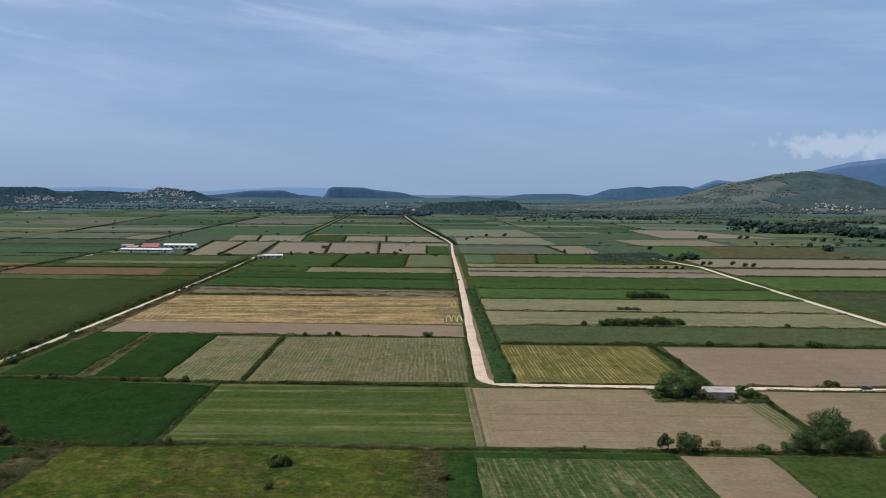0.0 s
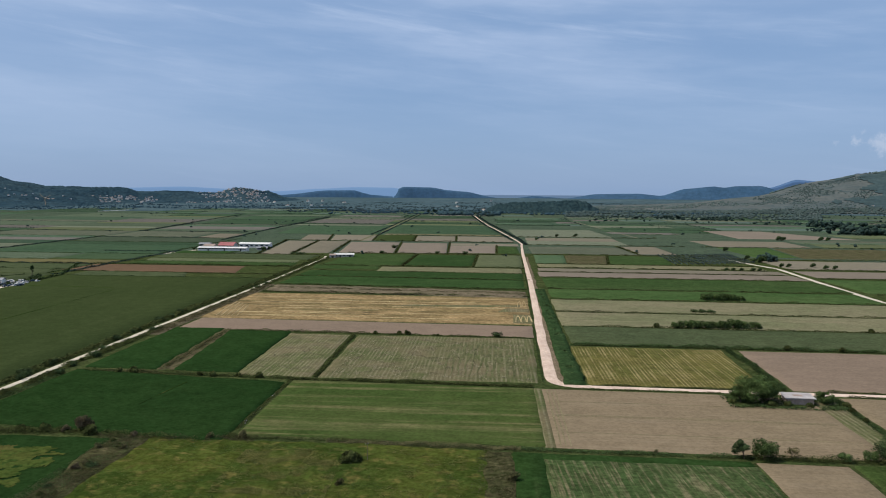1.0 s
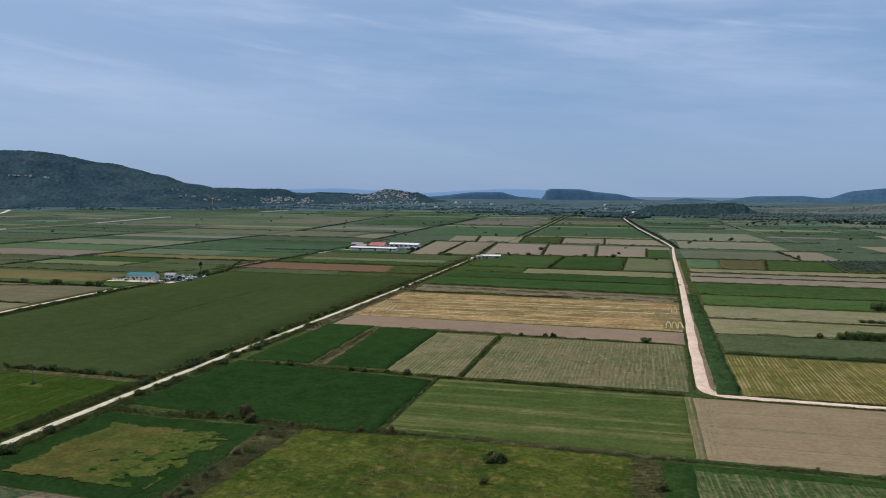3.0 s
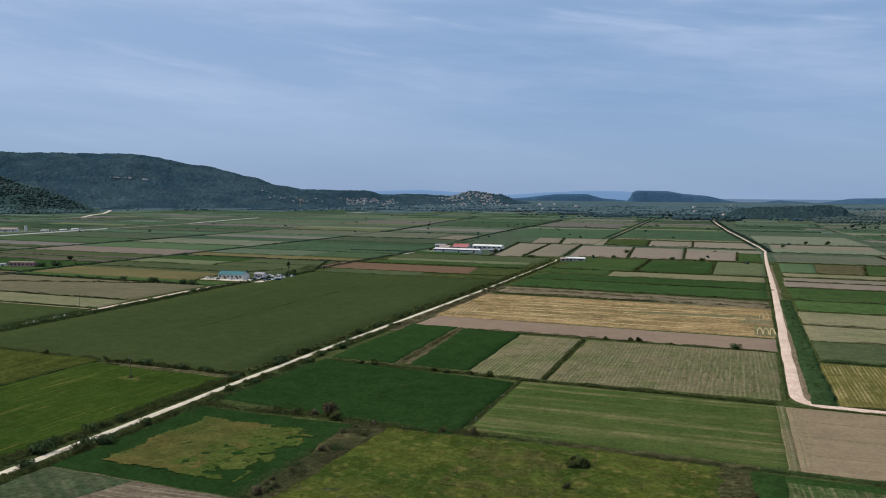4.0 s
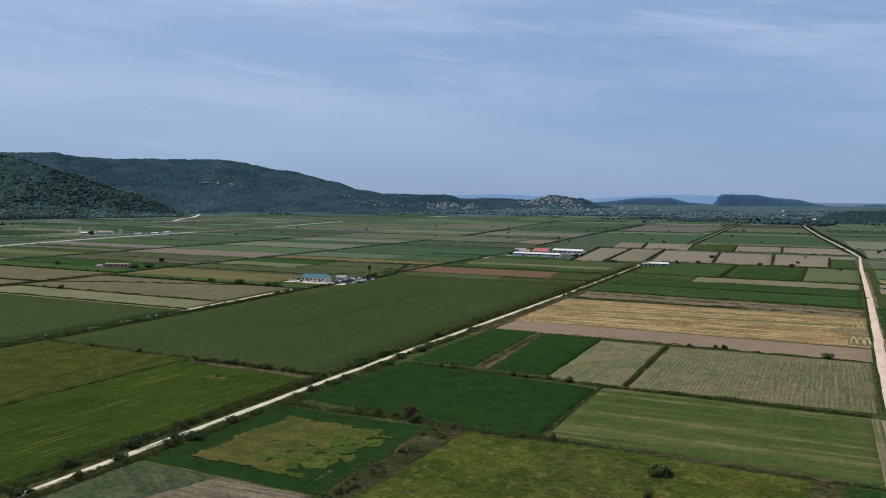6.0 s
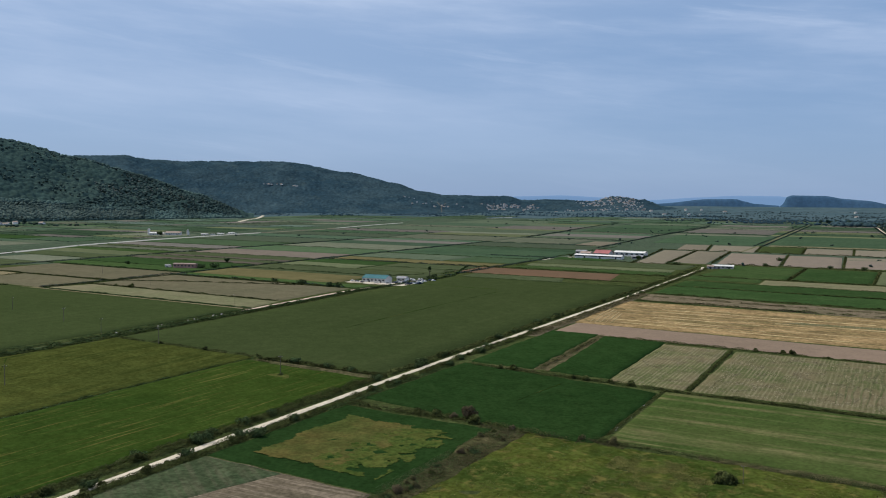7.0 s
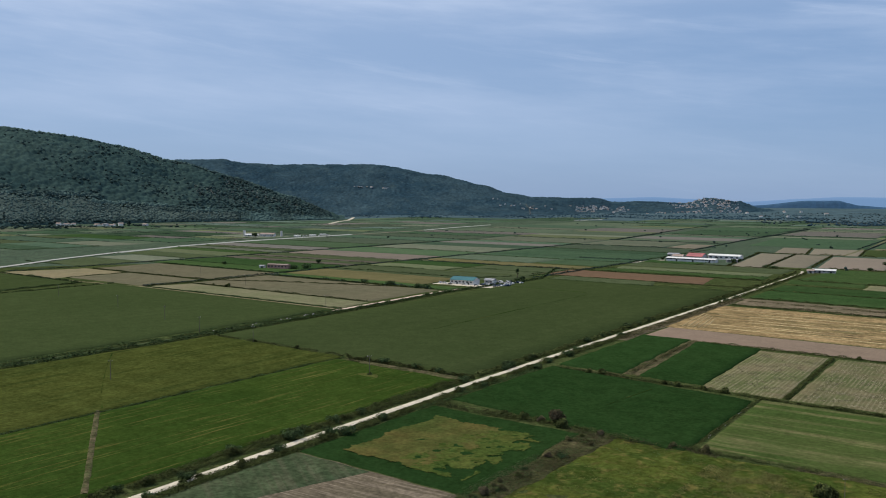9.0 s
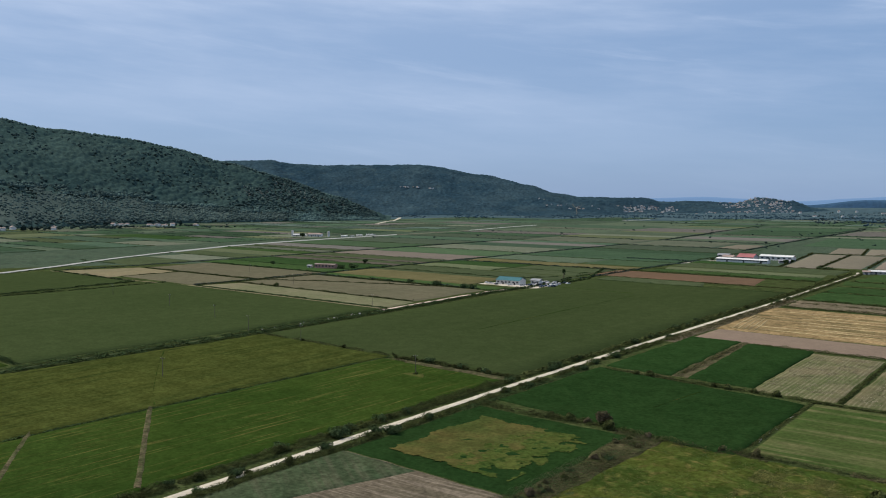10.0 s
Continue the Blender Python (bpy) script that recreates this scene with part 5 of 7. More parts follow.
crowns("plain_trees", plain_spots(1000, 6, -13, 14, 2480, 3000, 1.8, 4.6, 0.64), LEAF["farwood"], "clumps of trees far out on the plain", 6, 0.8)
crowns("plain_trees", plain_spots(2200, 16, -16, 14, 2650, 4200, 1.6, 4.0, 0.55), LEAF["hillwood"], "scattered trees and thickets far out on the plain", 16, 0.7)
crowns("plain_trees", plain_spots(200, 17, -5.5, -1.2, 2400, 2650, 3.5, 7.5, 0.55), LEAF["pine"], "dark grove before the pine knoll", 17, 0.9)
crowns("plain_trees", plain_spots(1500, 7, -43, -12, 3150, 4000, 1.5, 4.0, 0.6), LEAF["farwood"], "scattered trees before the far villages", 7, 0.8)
crowns("plain_scrub", plain_spots(2600, 18, 3, 19, 2300, 3300, 2.0, 5.2, 0.5), LEAF["dryscrub"], "grey-green scrub before the dry hill", 18, 0.7)
crowns("plain_trees", plain_spots(420, 8, 5, 30, 1950, 3000, 1.2, 3.2, 0.78), LEAF["belt"], "dark tree belts before the dry hill", 8)
crowns("tree_belt", plain_spots(240, 10, 20, 31, 1500, 2300, 2.5, 6.5, 0.88), LEAF["belt"], "dense dark tree belt across the plain", 10)
crowns("plain_trees", plain_spots(420, 9, -75, -52, 2080, 2330, 1.6, 4.6, 0.6), LEAF["belt"], "trees among houses at the foot of the hill", 9)

# wheel marks and worn lines in the crops
for v in (244, 262, 263.2, 280):
    road("drill_line", "straw", [(20, v), (60, v + 0.4), (104, v)], 0.3, 0.19, 0.15, "faint pale drill line over the bare soil", 4.0, low=True)
for u in (19.2, 20.6, 22.0):
    road("drill_line", "straw", [(u, 230), (u + 0.3, 296)], 0.35, 0.19, 0.15, "faint pale wheel line along the bare field", 4.0, low=True)
road("wheel_track", "bright", [(-258, 350), (-260.5, 437), (-261, 549)], 0.7, 0.60, 0.3, "faint dark wheel mark through the olive crop", 3.0)
road("wheel_track", "bright", [(-337, 564), (-268, 562)], 0.9, 0.60, 0.3, "faint dark wheel mark through the olive crop", 3.0)
road("wheel_track", "bright", [(-114, 256), (-112, 273), (-110, 288)], 0.28, 0.66, 0.15, "thin wheel mark through the dense crop", 3.0)
road("wheel_track", "bright", [(-249, 147), (-271, 160), (-316, 190), (-335, 204)], 0.4, 0.62, 0.5, "faint trodden line through the mossy crop", 3.0)

# hay left in wavering rows, and green furrows between them
hay_rng = random.Random(29)
for i in range(13):
    u = 13.8 - 2.7 * i
    road("hay_furrow", "groove", [(u + hay_rng.uniform(-0.7, 0.7) + 0.02 * (v - 308), v) for v in range(312, 392, 9)], hay_rng.uniform(0.6, 1.1), 0.29, 0.5, "green furrow between rows of drying hay", 2.0, low=True)

# weedy green gaps in the stubble and at its road end
field("stubble_gap", "hay", -60, 16, 500, 508, -48, 20, dv=6, h=0.36, rough=0.1, wob=3.0, step=2.0, keep=False, label="green weedy gap between bands of straw")
field("stubble_gap", "hay", 3, 21.5, 484, 500, 9, 22, h=0.34, rough=0.1, wob=2.2, step=1.5, keep=False, label="green weeds at the road end of the stubble")
field("stubble_gap", "hay", 11.5, 22, 444, 474, 12, 22, h=0.34, rough=0.06, wob=0.8, step=1.5, keep=False, label="olive weeds under turning loops of straw")

# pale windrows left in the straw
row_rng = random.Random(19)
for v, a, b in ((452, -140, -20), (463, -150, -60), (471, -120, 4), (484, -126, -66), (494, -146, -70), (497, -60, 8), (508, -150, -40), (519, -130, -10), (531, -155, -90), (538, -60, 10)):
    road("straw_windrow", "windrow", [(a, v + row_rng.uniform(-2, 2)), ((a + b) / 2, v + row_rng.uniform(-2, 2)), (b, v + row_rng.uniform(-2, 2))], row_rng.uniform(0.5, 1.0), 0.50, 0.5, "thin pale windrow of straw", 3.0)
for i in range(5):
    u = -159 + 3.0 * i
    road("straw_windrow", "windrow", [(u + 6, 446), (u + 3, 470), (u, 505 - 4 * i)], 0.7, 0.50, 0.3, "pale straw row slanting along the field end", 3.0)
for i in range(3):
    u = 13.0 + 3.0 * i
    road("straw_windrow", "windrow", [(u, 447), (u + 0.8, 466), (u + 1.8, 472), (u + 2.5, 465), (u + 2.6, 449)], 0.75, 0.50, 0.2, "pale straw loop at the turning end", 1.5)
for i in range(2):
    u = 15.5 + 2.8 * i
    road("straw_windrow", "windrow", [(u, 505), (u + 1.2, 528), (u + 2.0, 534), (u + 2.6, 527), (u + 2.4, 508)], 0.5, 0.50, 0.2, "pale straw loop at the turning end", 1.5)


# ---- growth along ditches, lanes and plot edges ----
def scrub(name, u0, u1, v0, v1, count, height, kind, leaf, label, seed, clump=0.5, lump=9.0):
    """Loose tussocks and weeds over a patch, denser in clumps."""
    rng = np.random.default_rng(seed)
    u, v = rng.uniform(u0, u1, count), rng.uniform(v0, v1, count)
    x, y = u - 0.033 * v, v - 0.028 * u
    d = np.array([noise.noise((i / lump, j / lump, seed)) + 0.5 * noise.noise((i / 2.5, j / 2.5, seed)) for i, j in zip(x, y)])
    keep = d > clump - 0.5 + rng.uniform(-0.12, 0.12, count)
    x, y, d = x[keep], y[keep], d[keep]
    m = len(x)
    z = 0.25 + height * rng.uniform(0, 1, m) * np.clip(0.5 + d, 0.2, 1.4)
    c = np.stack([x, y, z], 1)
    n = rng.normal(size=(m, 3)) * 0.55 + np.array([0, 0, 1.2])
    n /= np.linalg.norm(n, axis=1)[:, None]
    t = np.cross(n, rng.normal(size=(m, 3)))
    t /= np.linalg.norm(t, axis=1)[:, None] + 1e-9
    b = np.cross(n, t)
    s = leaf * rng.uniform(0.5, 1.5, m)[:, None]
    quad = np.stack([c - t * s, c - b * s * 0.6, c + t * s, c + b * s * 0.6], 1).reshape(-1, 3)
    ob = new(name, mesh_of(name, quad, np.arange(m * 4).reshape(-1, 4), LEAF[kind]))
    return tagged(ob, label, "weeds", kind="stuff")


def boundary_growth(lines, name, height, leaf, density, kind, seed, label):
    """Low dark growth along many far plot edges, as one uncounted thing."""
    rng = np.random.default_rng(seed)
    out = []
    for (x0, y0), (x1, y1) in lines:
        length = math.hypot(x1 - x0, y1 - y0)
        k = max(3, int(length * density))
        s = rng.uniform(0, 1, k)
        x, y = x0 + (x1 - x0) * s + rng.normal(0, 0.5, k), y0 + (y1 - y0) * s + rng.normal(0, 0.5, k)
        w = np.array([noise.noise((i / 16, j / 16, seed)) for i, j in zip(x, y)]) + 0.5
        keep = w > 0.22
        out.append(np.stack([x, y, height * rng.uniform(0.1, 1, k) * np.clip(w * 1.3, 0.3, 1.8)], 1)[keep])
    c = np.concatenate(out)
    m = len(c)
    n = rng.normal(size=(m, 3)) + np.array([0, -0.4, 0.5])
    n /= np.linalg.norm(n, axis=1)[:, None]
    t = np.cross(n, rng.normal(size=(m, 3)))
    t /= np.linalg.norm(t, axis=1)[:, None] + 1e-9
    b = np.cross(n, t)
    s = leaf * rng.uniform(0.6, 1.5, m)[:, None]
    quad = np.stack([c - t * s, c - b * s * 0.6, c + t * s, c + b * s * 0.6], 1).reshape(-1, 3)
    return tagged(new(name, mesh_of(name, quad, np.arange(m * 4).reshape(-1, 4), LEAF[kind])), label, "hedge", kind="stuff")


DITCH = "dark uneven hedge growing along a ditch"
hedge("hedge", [(-112, 226), (-100, 222), (-72, 226.5)], 4.0, 1.8, "bush", 92, 0.136, 0.3, "tangled dark brush between meadow and crop", 1)
hedge("hedge", [(-112, 222), (-66, 225)], 6.0, 1.2, "bramble", 110, 0.12, 0.1, "dry brown brush between meadow and crop", 2)
hedge("hedge", [(-72, 226.5), (-30, 227)], 2.2, 1.3, "bush", 78, 0.136, 0.42, "low dark brush along the meadow edge", 3, 4.0)
hedge("hedge", [(-46, 225.5), (8, 226)], 3.0, 1.4, "dry", 170, 0.115, -0.2, "band of dry greyish reeds along the meadow edge", 4)
hedge("hedge", [(8, 226), (66, 226.5)], 2.2, 1.0, "reed", 92, 0.136, 0.0, "dark green grassy ditch edge", 5)
hedge("hedge", [(66, 226.5), (105, 226.5)], 3.0, 1.6, "bush", 105, 0.161, 0.0, "dark brambles along the ditch", 6)
hedge("hedge", [(105, 226.5), (150, 226.5)], 4.0, 2.2, "bush", 101, 0.174, -0.1, "dark brambles along the ditch", 7)
hedge("hedge", [(-156, 303), (-110, 303)], 3.5, 1.5, "bush", 78, 0.161, 0.2, "weedy brush between dark green plots", 8)
hedge("hedge", [(-150, 305), (-126, 304)], 4.0, 1.0, "dry", 69, 0.149, 0.2, "dry weeds between dark green plots", 9)
hedge("hedge", [(-112, 302.5), (-72, 300.5)], 2.2, 1.3, "bush", 92, 0.149, 0.25, DITCH, 10, 4.0)
hedge("hedge", [(-74, 301), (-20, 300.8), (15, 300)], 2.6, 1.1, "bush", 138, 0.161, -0.3, "dark grassy ditch between fields", 11)
hedge("hedge", [(-74, 300), (-74.5, 229)], 1.2, 0.7, "bush", 59, 0.124, 0.2, "thin weedy edge between crops", 12)
hedge("hedge", [(-66.2, 304), (-66.5, 397)], 1.3, 1.3, "bush", 92, 0.149, 0.15, "thin green hedge between hay plots", 13, 4.0)
hedge("hedge", [(-128, 403), (-60, 402)], 2.0, 1.2, "bush", 78, 0.161, 0.2, DITCH, 14, 5.0)
hedge("hedge", [(-60, 402), (20, 401)], 1.4, 0.8, "bush", 69, 0.161, 0.15, DITCH, 15, 5.0)
hedge("hedge", [(-128, 310), (-131, 403)], 3.0, 1.3, "dry", 59, 0.161, 0.3, "brown weeds between dark green plots", 16)
hedge("hedge", [(-128, 312), (-131, 400)], 2.0, 1.6, "bush", 23, 0.174, 0.5, "shrubs among brown weeds", 17)
hedge("hedge", [(-158, 560), (24, 556)], 1.6, 1.5, "bush", 24, 0.32, 0.0, DITCH, 18)
hedge("hedge", [(-158, 585), (24, 572)], 6.0, 1.2, "dry", 22, 0.34, 0.2, "dry brown weeds", 19)
hedge("hedge", [(-159, 607), (25, 597)], 1.6, 1.3, "bush", 16, 0.36, 0.1, DITCH, 20)
hedge("hedge", [(-175.2, 40), (-175.8, 260)], 3.4, 2.4, "bush", 138, 0.155, 0.08, "dense dark hedge beside the white lane", 21)
hedge("hedge", [(-176, 268), (-175.5, 420), (-175, 600), (-178, 850)], 2.6, 2.3, "bush", 30, 0.32, 0.12, "dense dark hedge beside the white lane", 22)
hedge("hedge", [(-164.0, 60), (-165.8, 300)], 3.2, 1.8, "bush", 138, 0.155, 0.36, "dark hedge and brambles beside the white lane", 23)
hedge("hedge", [(-163.5, 210), (-162.5, 300)], 3.5, 1.4, "reed", 55, 0.161, 0.2, "green weeds beside the white lane", 24)
hedge("hedge", [(-167, 300), (-165.5, 400)], 2.8, 2.2, "bush", 78, 0.186, 0.15, "dark hedge beside the white lane", 25)
hedge("hedge", [(-164, 385), (-163.5, 600)], 6.5, 1.7, "dry", 60, 0.24, -0.3, "grey-brown dry reeds beside the white lane", 26)
hedge("hedge", [(-166, 600), (-168.5, 850)], 3.0, 1.9, "bush", 18, 0.36, 0.1, DITCH, 27)
hedge("hedge", [(-244, 264), (-178, 264)], 2.4, 2.0, "bush", 138, 0.198, 0.1, "row of tall dark shrubs at the field end", 28, 5.0)
hedge("hedge", [(-240, 261), (-180, 261)], 2.2, 0.6, "dry", 59, 0.161, 0.2, "dry grass verge below the shrubs", 29)
hedge("hedge", [(-337, 265), (-246, 265.5)], 2.0, 1.3, "bush", 50, 0.174, 0.3, DITCH, 30)
hedge("hedge", [(-246, 40), (-245.5, 264)], 1.8, 0.8, "reed", 69, 0.161, -0.1, "dark grassy edge between crops", 31)
hedge("hedge", [(-344.5, 60), (-342, 265), (-347, 400), (-355, 510), (-348, 640)], 5.0, 2.0, "reed", 40, 0.34, -0.3, "deep green reeds filling a ditch", 32)
hedge("hedge", [(-352, 60), (-351.5, 265), (-355.5, 380)], 3.0, 1.4, "reed", 50, 0.198, 0.0, "green weeds beside the track", 33)
hedge("hedge", [(-430, 146.5), (-356, 146.5)], 3.0, 1.6, "reed", 69, 0.198, -0.2, "dark reeds in a ditch", 34)
hedge("hedge", [(-163, 222.5), (-140, 223), (-116, 226)], 4.0, 2.2, "bush", 105, 0.174, 0.05, "dark brambles round the weedy plot", 35)
hedge("hedge", [(-103.5, 90), (-103, 150), (-101.5, 222)], 9.0, 0.9, "bramble", 150, 0.115, 0.1, "dry brown brush strip beside the meadow", 36)
hedge("hedge", [(-104, 90), (-104, 150), (-102, 222)], 9.0, 0.8, "reed", 150, 0.11, 0.2, "green weeds in the brush strip", 37)
hedge("hedge", [(30.5, 306), (32, 390), (34, 600)], 4.0, 1.2, "reed", 36, 0.26, 0.0, "tall green reeds beside the gravel road", 38)
hedge("hedge", [(19, 308), (21.8, 440), (26.5, 620), (31, 860)], 0.9, 0.4, "reed", 9, 0.18, 0.35, "weedy verge beside the gravel road", 39)
hedge("hedge", [(40, 306), (98, 306)], 1.2, 0.6, "bush", 69, 0.149, 0.1, "weedy road verge", 40)
hedge("hedge", [(118, 306), (190, 306), (260, 306)], 1.8, 1.0, "bush", 69, 0.161, 0.05, "weedy road verge", 41)
hedge("hedge", [(24, 299.5), (80, 299.5)], 1.0, 0.5, "bush", 50, 0.136, 0.2, "weedy road verge", 42)
hedge("hedge", [(122, 299.5), (260, 299.5)], 1.2, 0.6, "bush", 50, 0.149, 0.15, "weedy road verge", 43)
hedge("hedge", [(103, 306), (105, 350), (104, 386)], 2.6, 1.7, "reed", 114, 0.174, -0.3, "green hedge between stubble and bare soil", 44)
hedge("hedge", [(36, 386), (105, 386.5), (175, 386), (262, 385)], 2.4, 1.7, "reed", 114, 0.186, -0.25, "dark green reedy ditch", 45)
for i, (v, h, ul) in enumerate(((439.5, 1.2, 37), (492.5, 1.3, 37), (550, 1.5, 38), (607, 1.3, 40), (689, 1.1, 40), (736.5, 0.8, 42), (775, 1.3, 42), (816.5, 1.3, 43), (938, 1.6, 44), (1100, 1.6, 46), (1286, 2.0, 40))):
    hedge("hedge", [(ul, v), (246, v)], 1.6, h, "bush", 22 if v < 700 else 9, 0.30 if v < 700 else 0.55, 0.08, DITCH, 50 + i)
for i, (v, h) in enumerate(((606, 1.5), (712, 1.2), (789, 1.4), (905, 1.6), (1100, 1.6))):
    hedge("hedge", [(264, v), (540, v)], 1.8, h, "bush", 12, 0.45, 0.1, DITCH, 70 + i)
for i, (v, h) in enumerate(((666, 1.0), (716.5, 0.9), (763, 1.4), (770, 1.4), (922, 2.0), (1145, 2.4), (1298, 2.0))):
    hedge("hedge", [(-160, v), (30, v - 4)], 1.8, h, "bush", 12 if v < 900 else 7, 0.4 if v < 900 else 0.65, 0.05, DITCH, 80 + i)
for i, (ua, va, ub, vb) in enumerate(((-17, 772, -15, 912), (-83, 772, -81, 910), (-108, 930, -121, 1120), (-49, 942, -56, 1120), (-178, 925, -195, 1140), (-220, 905, -239, 1138), (-256, 888, -285, 1138), (5.5, 945, 6.5, 1066), (-108, 1152, -116, 1290), (-49, 1152, -54, 1290), (-165, 1152, -178, 1300), (-228, 1150, -249, 1294), (163, 950, 158, 1095), (112, 818, 125, 930))):
    hedge("hedge", [(ua, va), (ub, vb)], 2.2, 1.9, "bush", 7, 0.65, 0.0, DITCH, 90 + i)
for i, (line, h, kind) in enumerate((
        ([(-570, 418.5), (-366, 418.5)], 1.2, "bush"), ([(-570, 379), (-358, 381)], 0.9, "reed"), ([(-571, 380), (-571, 440), (-567, 510)], 1.6, "reed"), ([(-760, 443.5), (-575, 443.5), (-520, 470), (-400, 509)], 1.2, "bush"),
        ([(-692, 378), (-692, 443)], 0.8, "bush"), ([(-795, 365), (-640, 363), (-625, 240)], 1.4, "reed"), ([(-612, 376), (-618, 240), (-616, 140)], 1.2, "reed"), ([(-566, 509), (-380, 509)], 1.4, "bush"), ([(-765, 529), (-566, 529)], 1.4, "reed"),
        ([(-590, 603), (-400, 603), (-380, 640)], 1.6, "reed"), ([(-345, 641.5), (-180, 641.5)], 0.6, "reed"), ([(-380, 676.5), (-180, 676.5)], 0.8, "bush"), ([(-388, 745.5), (-182, 745.5)], 1.8, "bush"), ([(-352, 645), (-388, 745)], 2.0, "reed"),
        ([(-290, 885), (-180, 884)], 2.0, "bush"), ([(-290, 1142), (-180, 1142)], 2.2, "bush"), ([(-740, 178), (-800, 319), (-836, 390), (-897, 486), (-948, 592)], 0.5, "reed"))):
    hedge("hedge", line, 2.2, h, kind, 16, 0.42, 0.0, DITCH, 120 + i)

hedge("hedge", [(44, 1100), (40, 1220), (20, 1480), (0, 1720), (-42, 2360)], 4.0, 2.4, "belt", 5, 0.8, 0.2, DITCH, 330, 20.0)
hedge("hedge", [(29, 1200), (6, 1480), (-14, 1720), (-55, 2360)], 3.0, 1.8, "belt", 4, 0.8, 0.3, DITCH, 331, 20.0)
COLUMN = "dark reeds in a long straight ditch on the plain"
for i, (line, width) in enumerate((([(-576, 380), (-575, 510), (-576, 700), (-577, 900), (-576, 1180)], 5.5), ([(-790, 372), (-790, 530), (-792, 800), (-793, 1100)], 4.5), ([(-580, 1340), (-600, 1480), (-632, 1700), (-672, 2010), (-700, 2280)], 6.0),
                                   ([(-357, 640), (-358, 780), (-357, 920)], 5.5), ([(-374, 1120), (-385, 1294), (-398, 1540), (-406, 1800), (-420, 2150)], 5.0), ([(-190, 1310), (-198, 1680), (-210, 2100), (-222, 2500)], 4.0), ([(-178, 1310), (-186, 1680), (-198, 2100), (-210, 2500)], 4.0))):
    hedge("hedge", line, width * 0.8, 1.5, "belt", 6, 0.62, 0.05, COLUMN, 300 + i, 12.0)
for i, (v, a, b) in enumerate(((510, -571, -378), (740, -571, -372), (904, -440, -360), (1166, -571, -400), (1340, -790, -400))):
    hedge("hedge", [(a, v), (b, v)], 2.6, 1.8, "belt", 6, 0.65, 0.2, COLUMN, 320 + i, 14.0)

edges = []
PLOTS = ("green_field", "dry_strip", "dry_field", "bare_field", "bare_strip")
for ob in [o for o in scene.collection.objects if o.name.startswith("far_plot") or (o.name.split(".")[0] in PLOTS and o.data.vertices[0].co.y > 690 and o.data.vertices[0].co.x < -290)]:
    xs = [p.co.x for p in ob.data.vertices]
    ys = [p.co.y for p in ob.data.vertices]
    x0, x1, y0, y1 = min(xs), max(xs), min(ys), max(ys)
    if far_rng.random() < 0.7:
        edges.append(((x0, y0 - 2 + 0.028 * (x1 - x0)), (x1, y0 - 2)))
    if far_rng.random() < 0.4:
        edges.append(((x1 + 2, y0), (x1 + 2 - 0.033 * (y1 - y0), y1)))
boundary_growth([e for e in edges if math.hypot(*e[0]) < 1500], "boundary_growth", 1.0, 0.5, 4.6, "reed", 5, "low dark growth between far plots")
boundary_growth([e for e in edges if math.hypot(*e[0]) >= 1500], "boundary_growth", 1.1, 0.8, 1.3, "belt", 6, "low dark growth between distant plots")

scrub("meadow_tussocks", -105, -2, 95, 219, 26000, 0.3, "tuft", 0.16, "uneven green tussocks over the rough meadow", 3, 0.5)
scrub("meadow_straw", -62, -6, 150, 221, 26000, 0.3, "straw", 0.15, "dry straw-coloured tussocks in the meadow", 4, 0.62, 8.0)
scrub("meadow_straw", -105, -60, 100, 215, 16000, 0.3, "straw", 0.14, "yellow flowering weeds in the meadow", 14, 0.72, 6.0)
scrub("meadow_dark_patches", -104, -4, 100, 220, 20000, 0.3, "reed", 0.15, "dark damp tussocks in the meadow", 15, 0.80, 5.0)
scrub("hay_flecks", -62, 15, 307, 392, 15000, 0.12, "hay", 0.24, "pale flecks of drying hay on the mown field", 51, 0.55, 6.0)
scrub("hay_flecks", -96, -70, 307, 392, 4500, 0.12, "hay", 0.24, "pale flecks of drying hay on the mown field", 52, 0.55, 6.0)
scrub("strip_brush", -3, 5.5, 100, 223, 6000, 0.7, "dry", 0.16, "dry brown brush beside the dark crop", 5, 0.42, 5.0)
scrub("strip_weeds", -5, 5.5, 100, 223, 5000, 0.7, "bush", 0.16, "olive weeds among the dry brush", 16, 0.45, 5.0)
scrub("hut_weeds", 78, 116, 279, 296, 5200, 0.9, "reed", 0.26, "tall green weeds round the hut", 6, 0.3)
hedge("hedge", [(113, 231), (114.4, 264), (116.4, 295)], 2.4, 0.9, "reed", 90, 0.15, -0.2, "green weedy line along the slanting margin", 7)
scrub("meadow_straw", -66, -38, 183, 218, 34000, 0.3, "straw", 0.13, "dry yellow grass in the meadow", 17, 0.42, 9.0)
scrub("fallow_weeds", 266, 420, 492, 596, 5000, 0.8, "dry", 0.36, "grey weeds over the fallow plot", 9, 0.4)

# ---- vines in rows ----
for k in range(16):
    u = 178 + k * 5.4
    hedge("vine_row", [(u, 832 + max(0, k - 6) * 3), (u + 6, 955 + k * 1.5)], 1.0, 1.9, "dryscrub", 6, 0.55, -0.3, "row of grey-green orchard bushes", 200 + k)

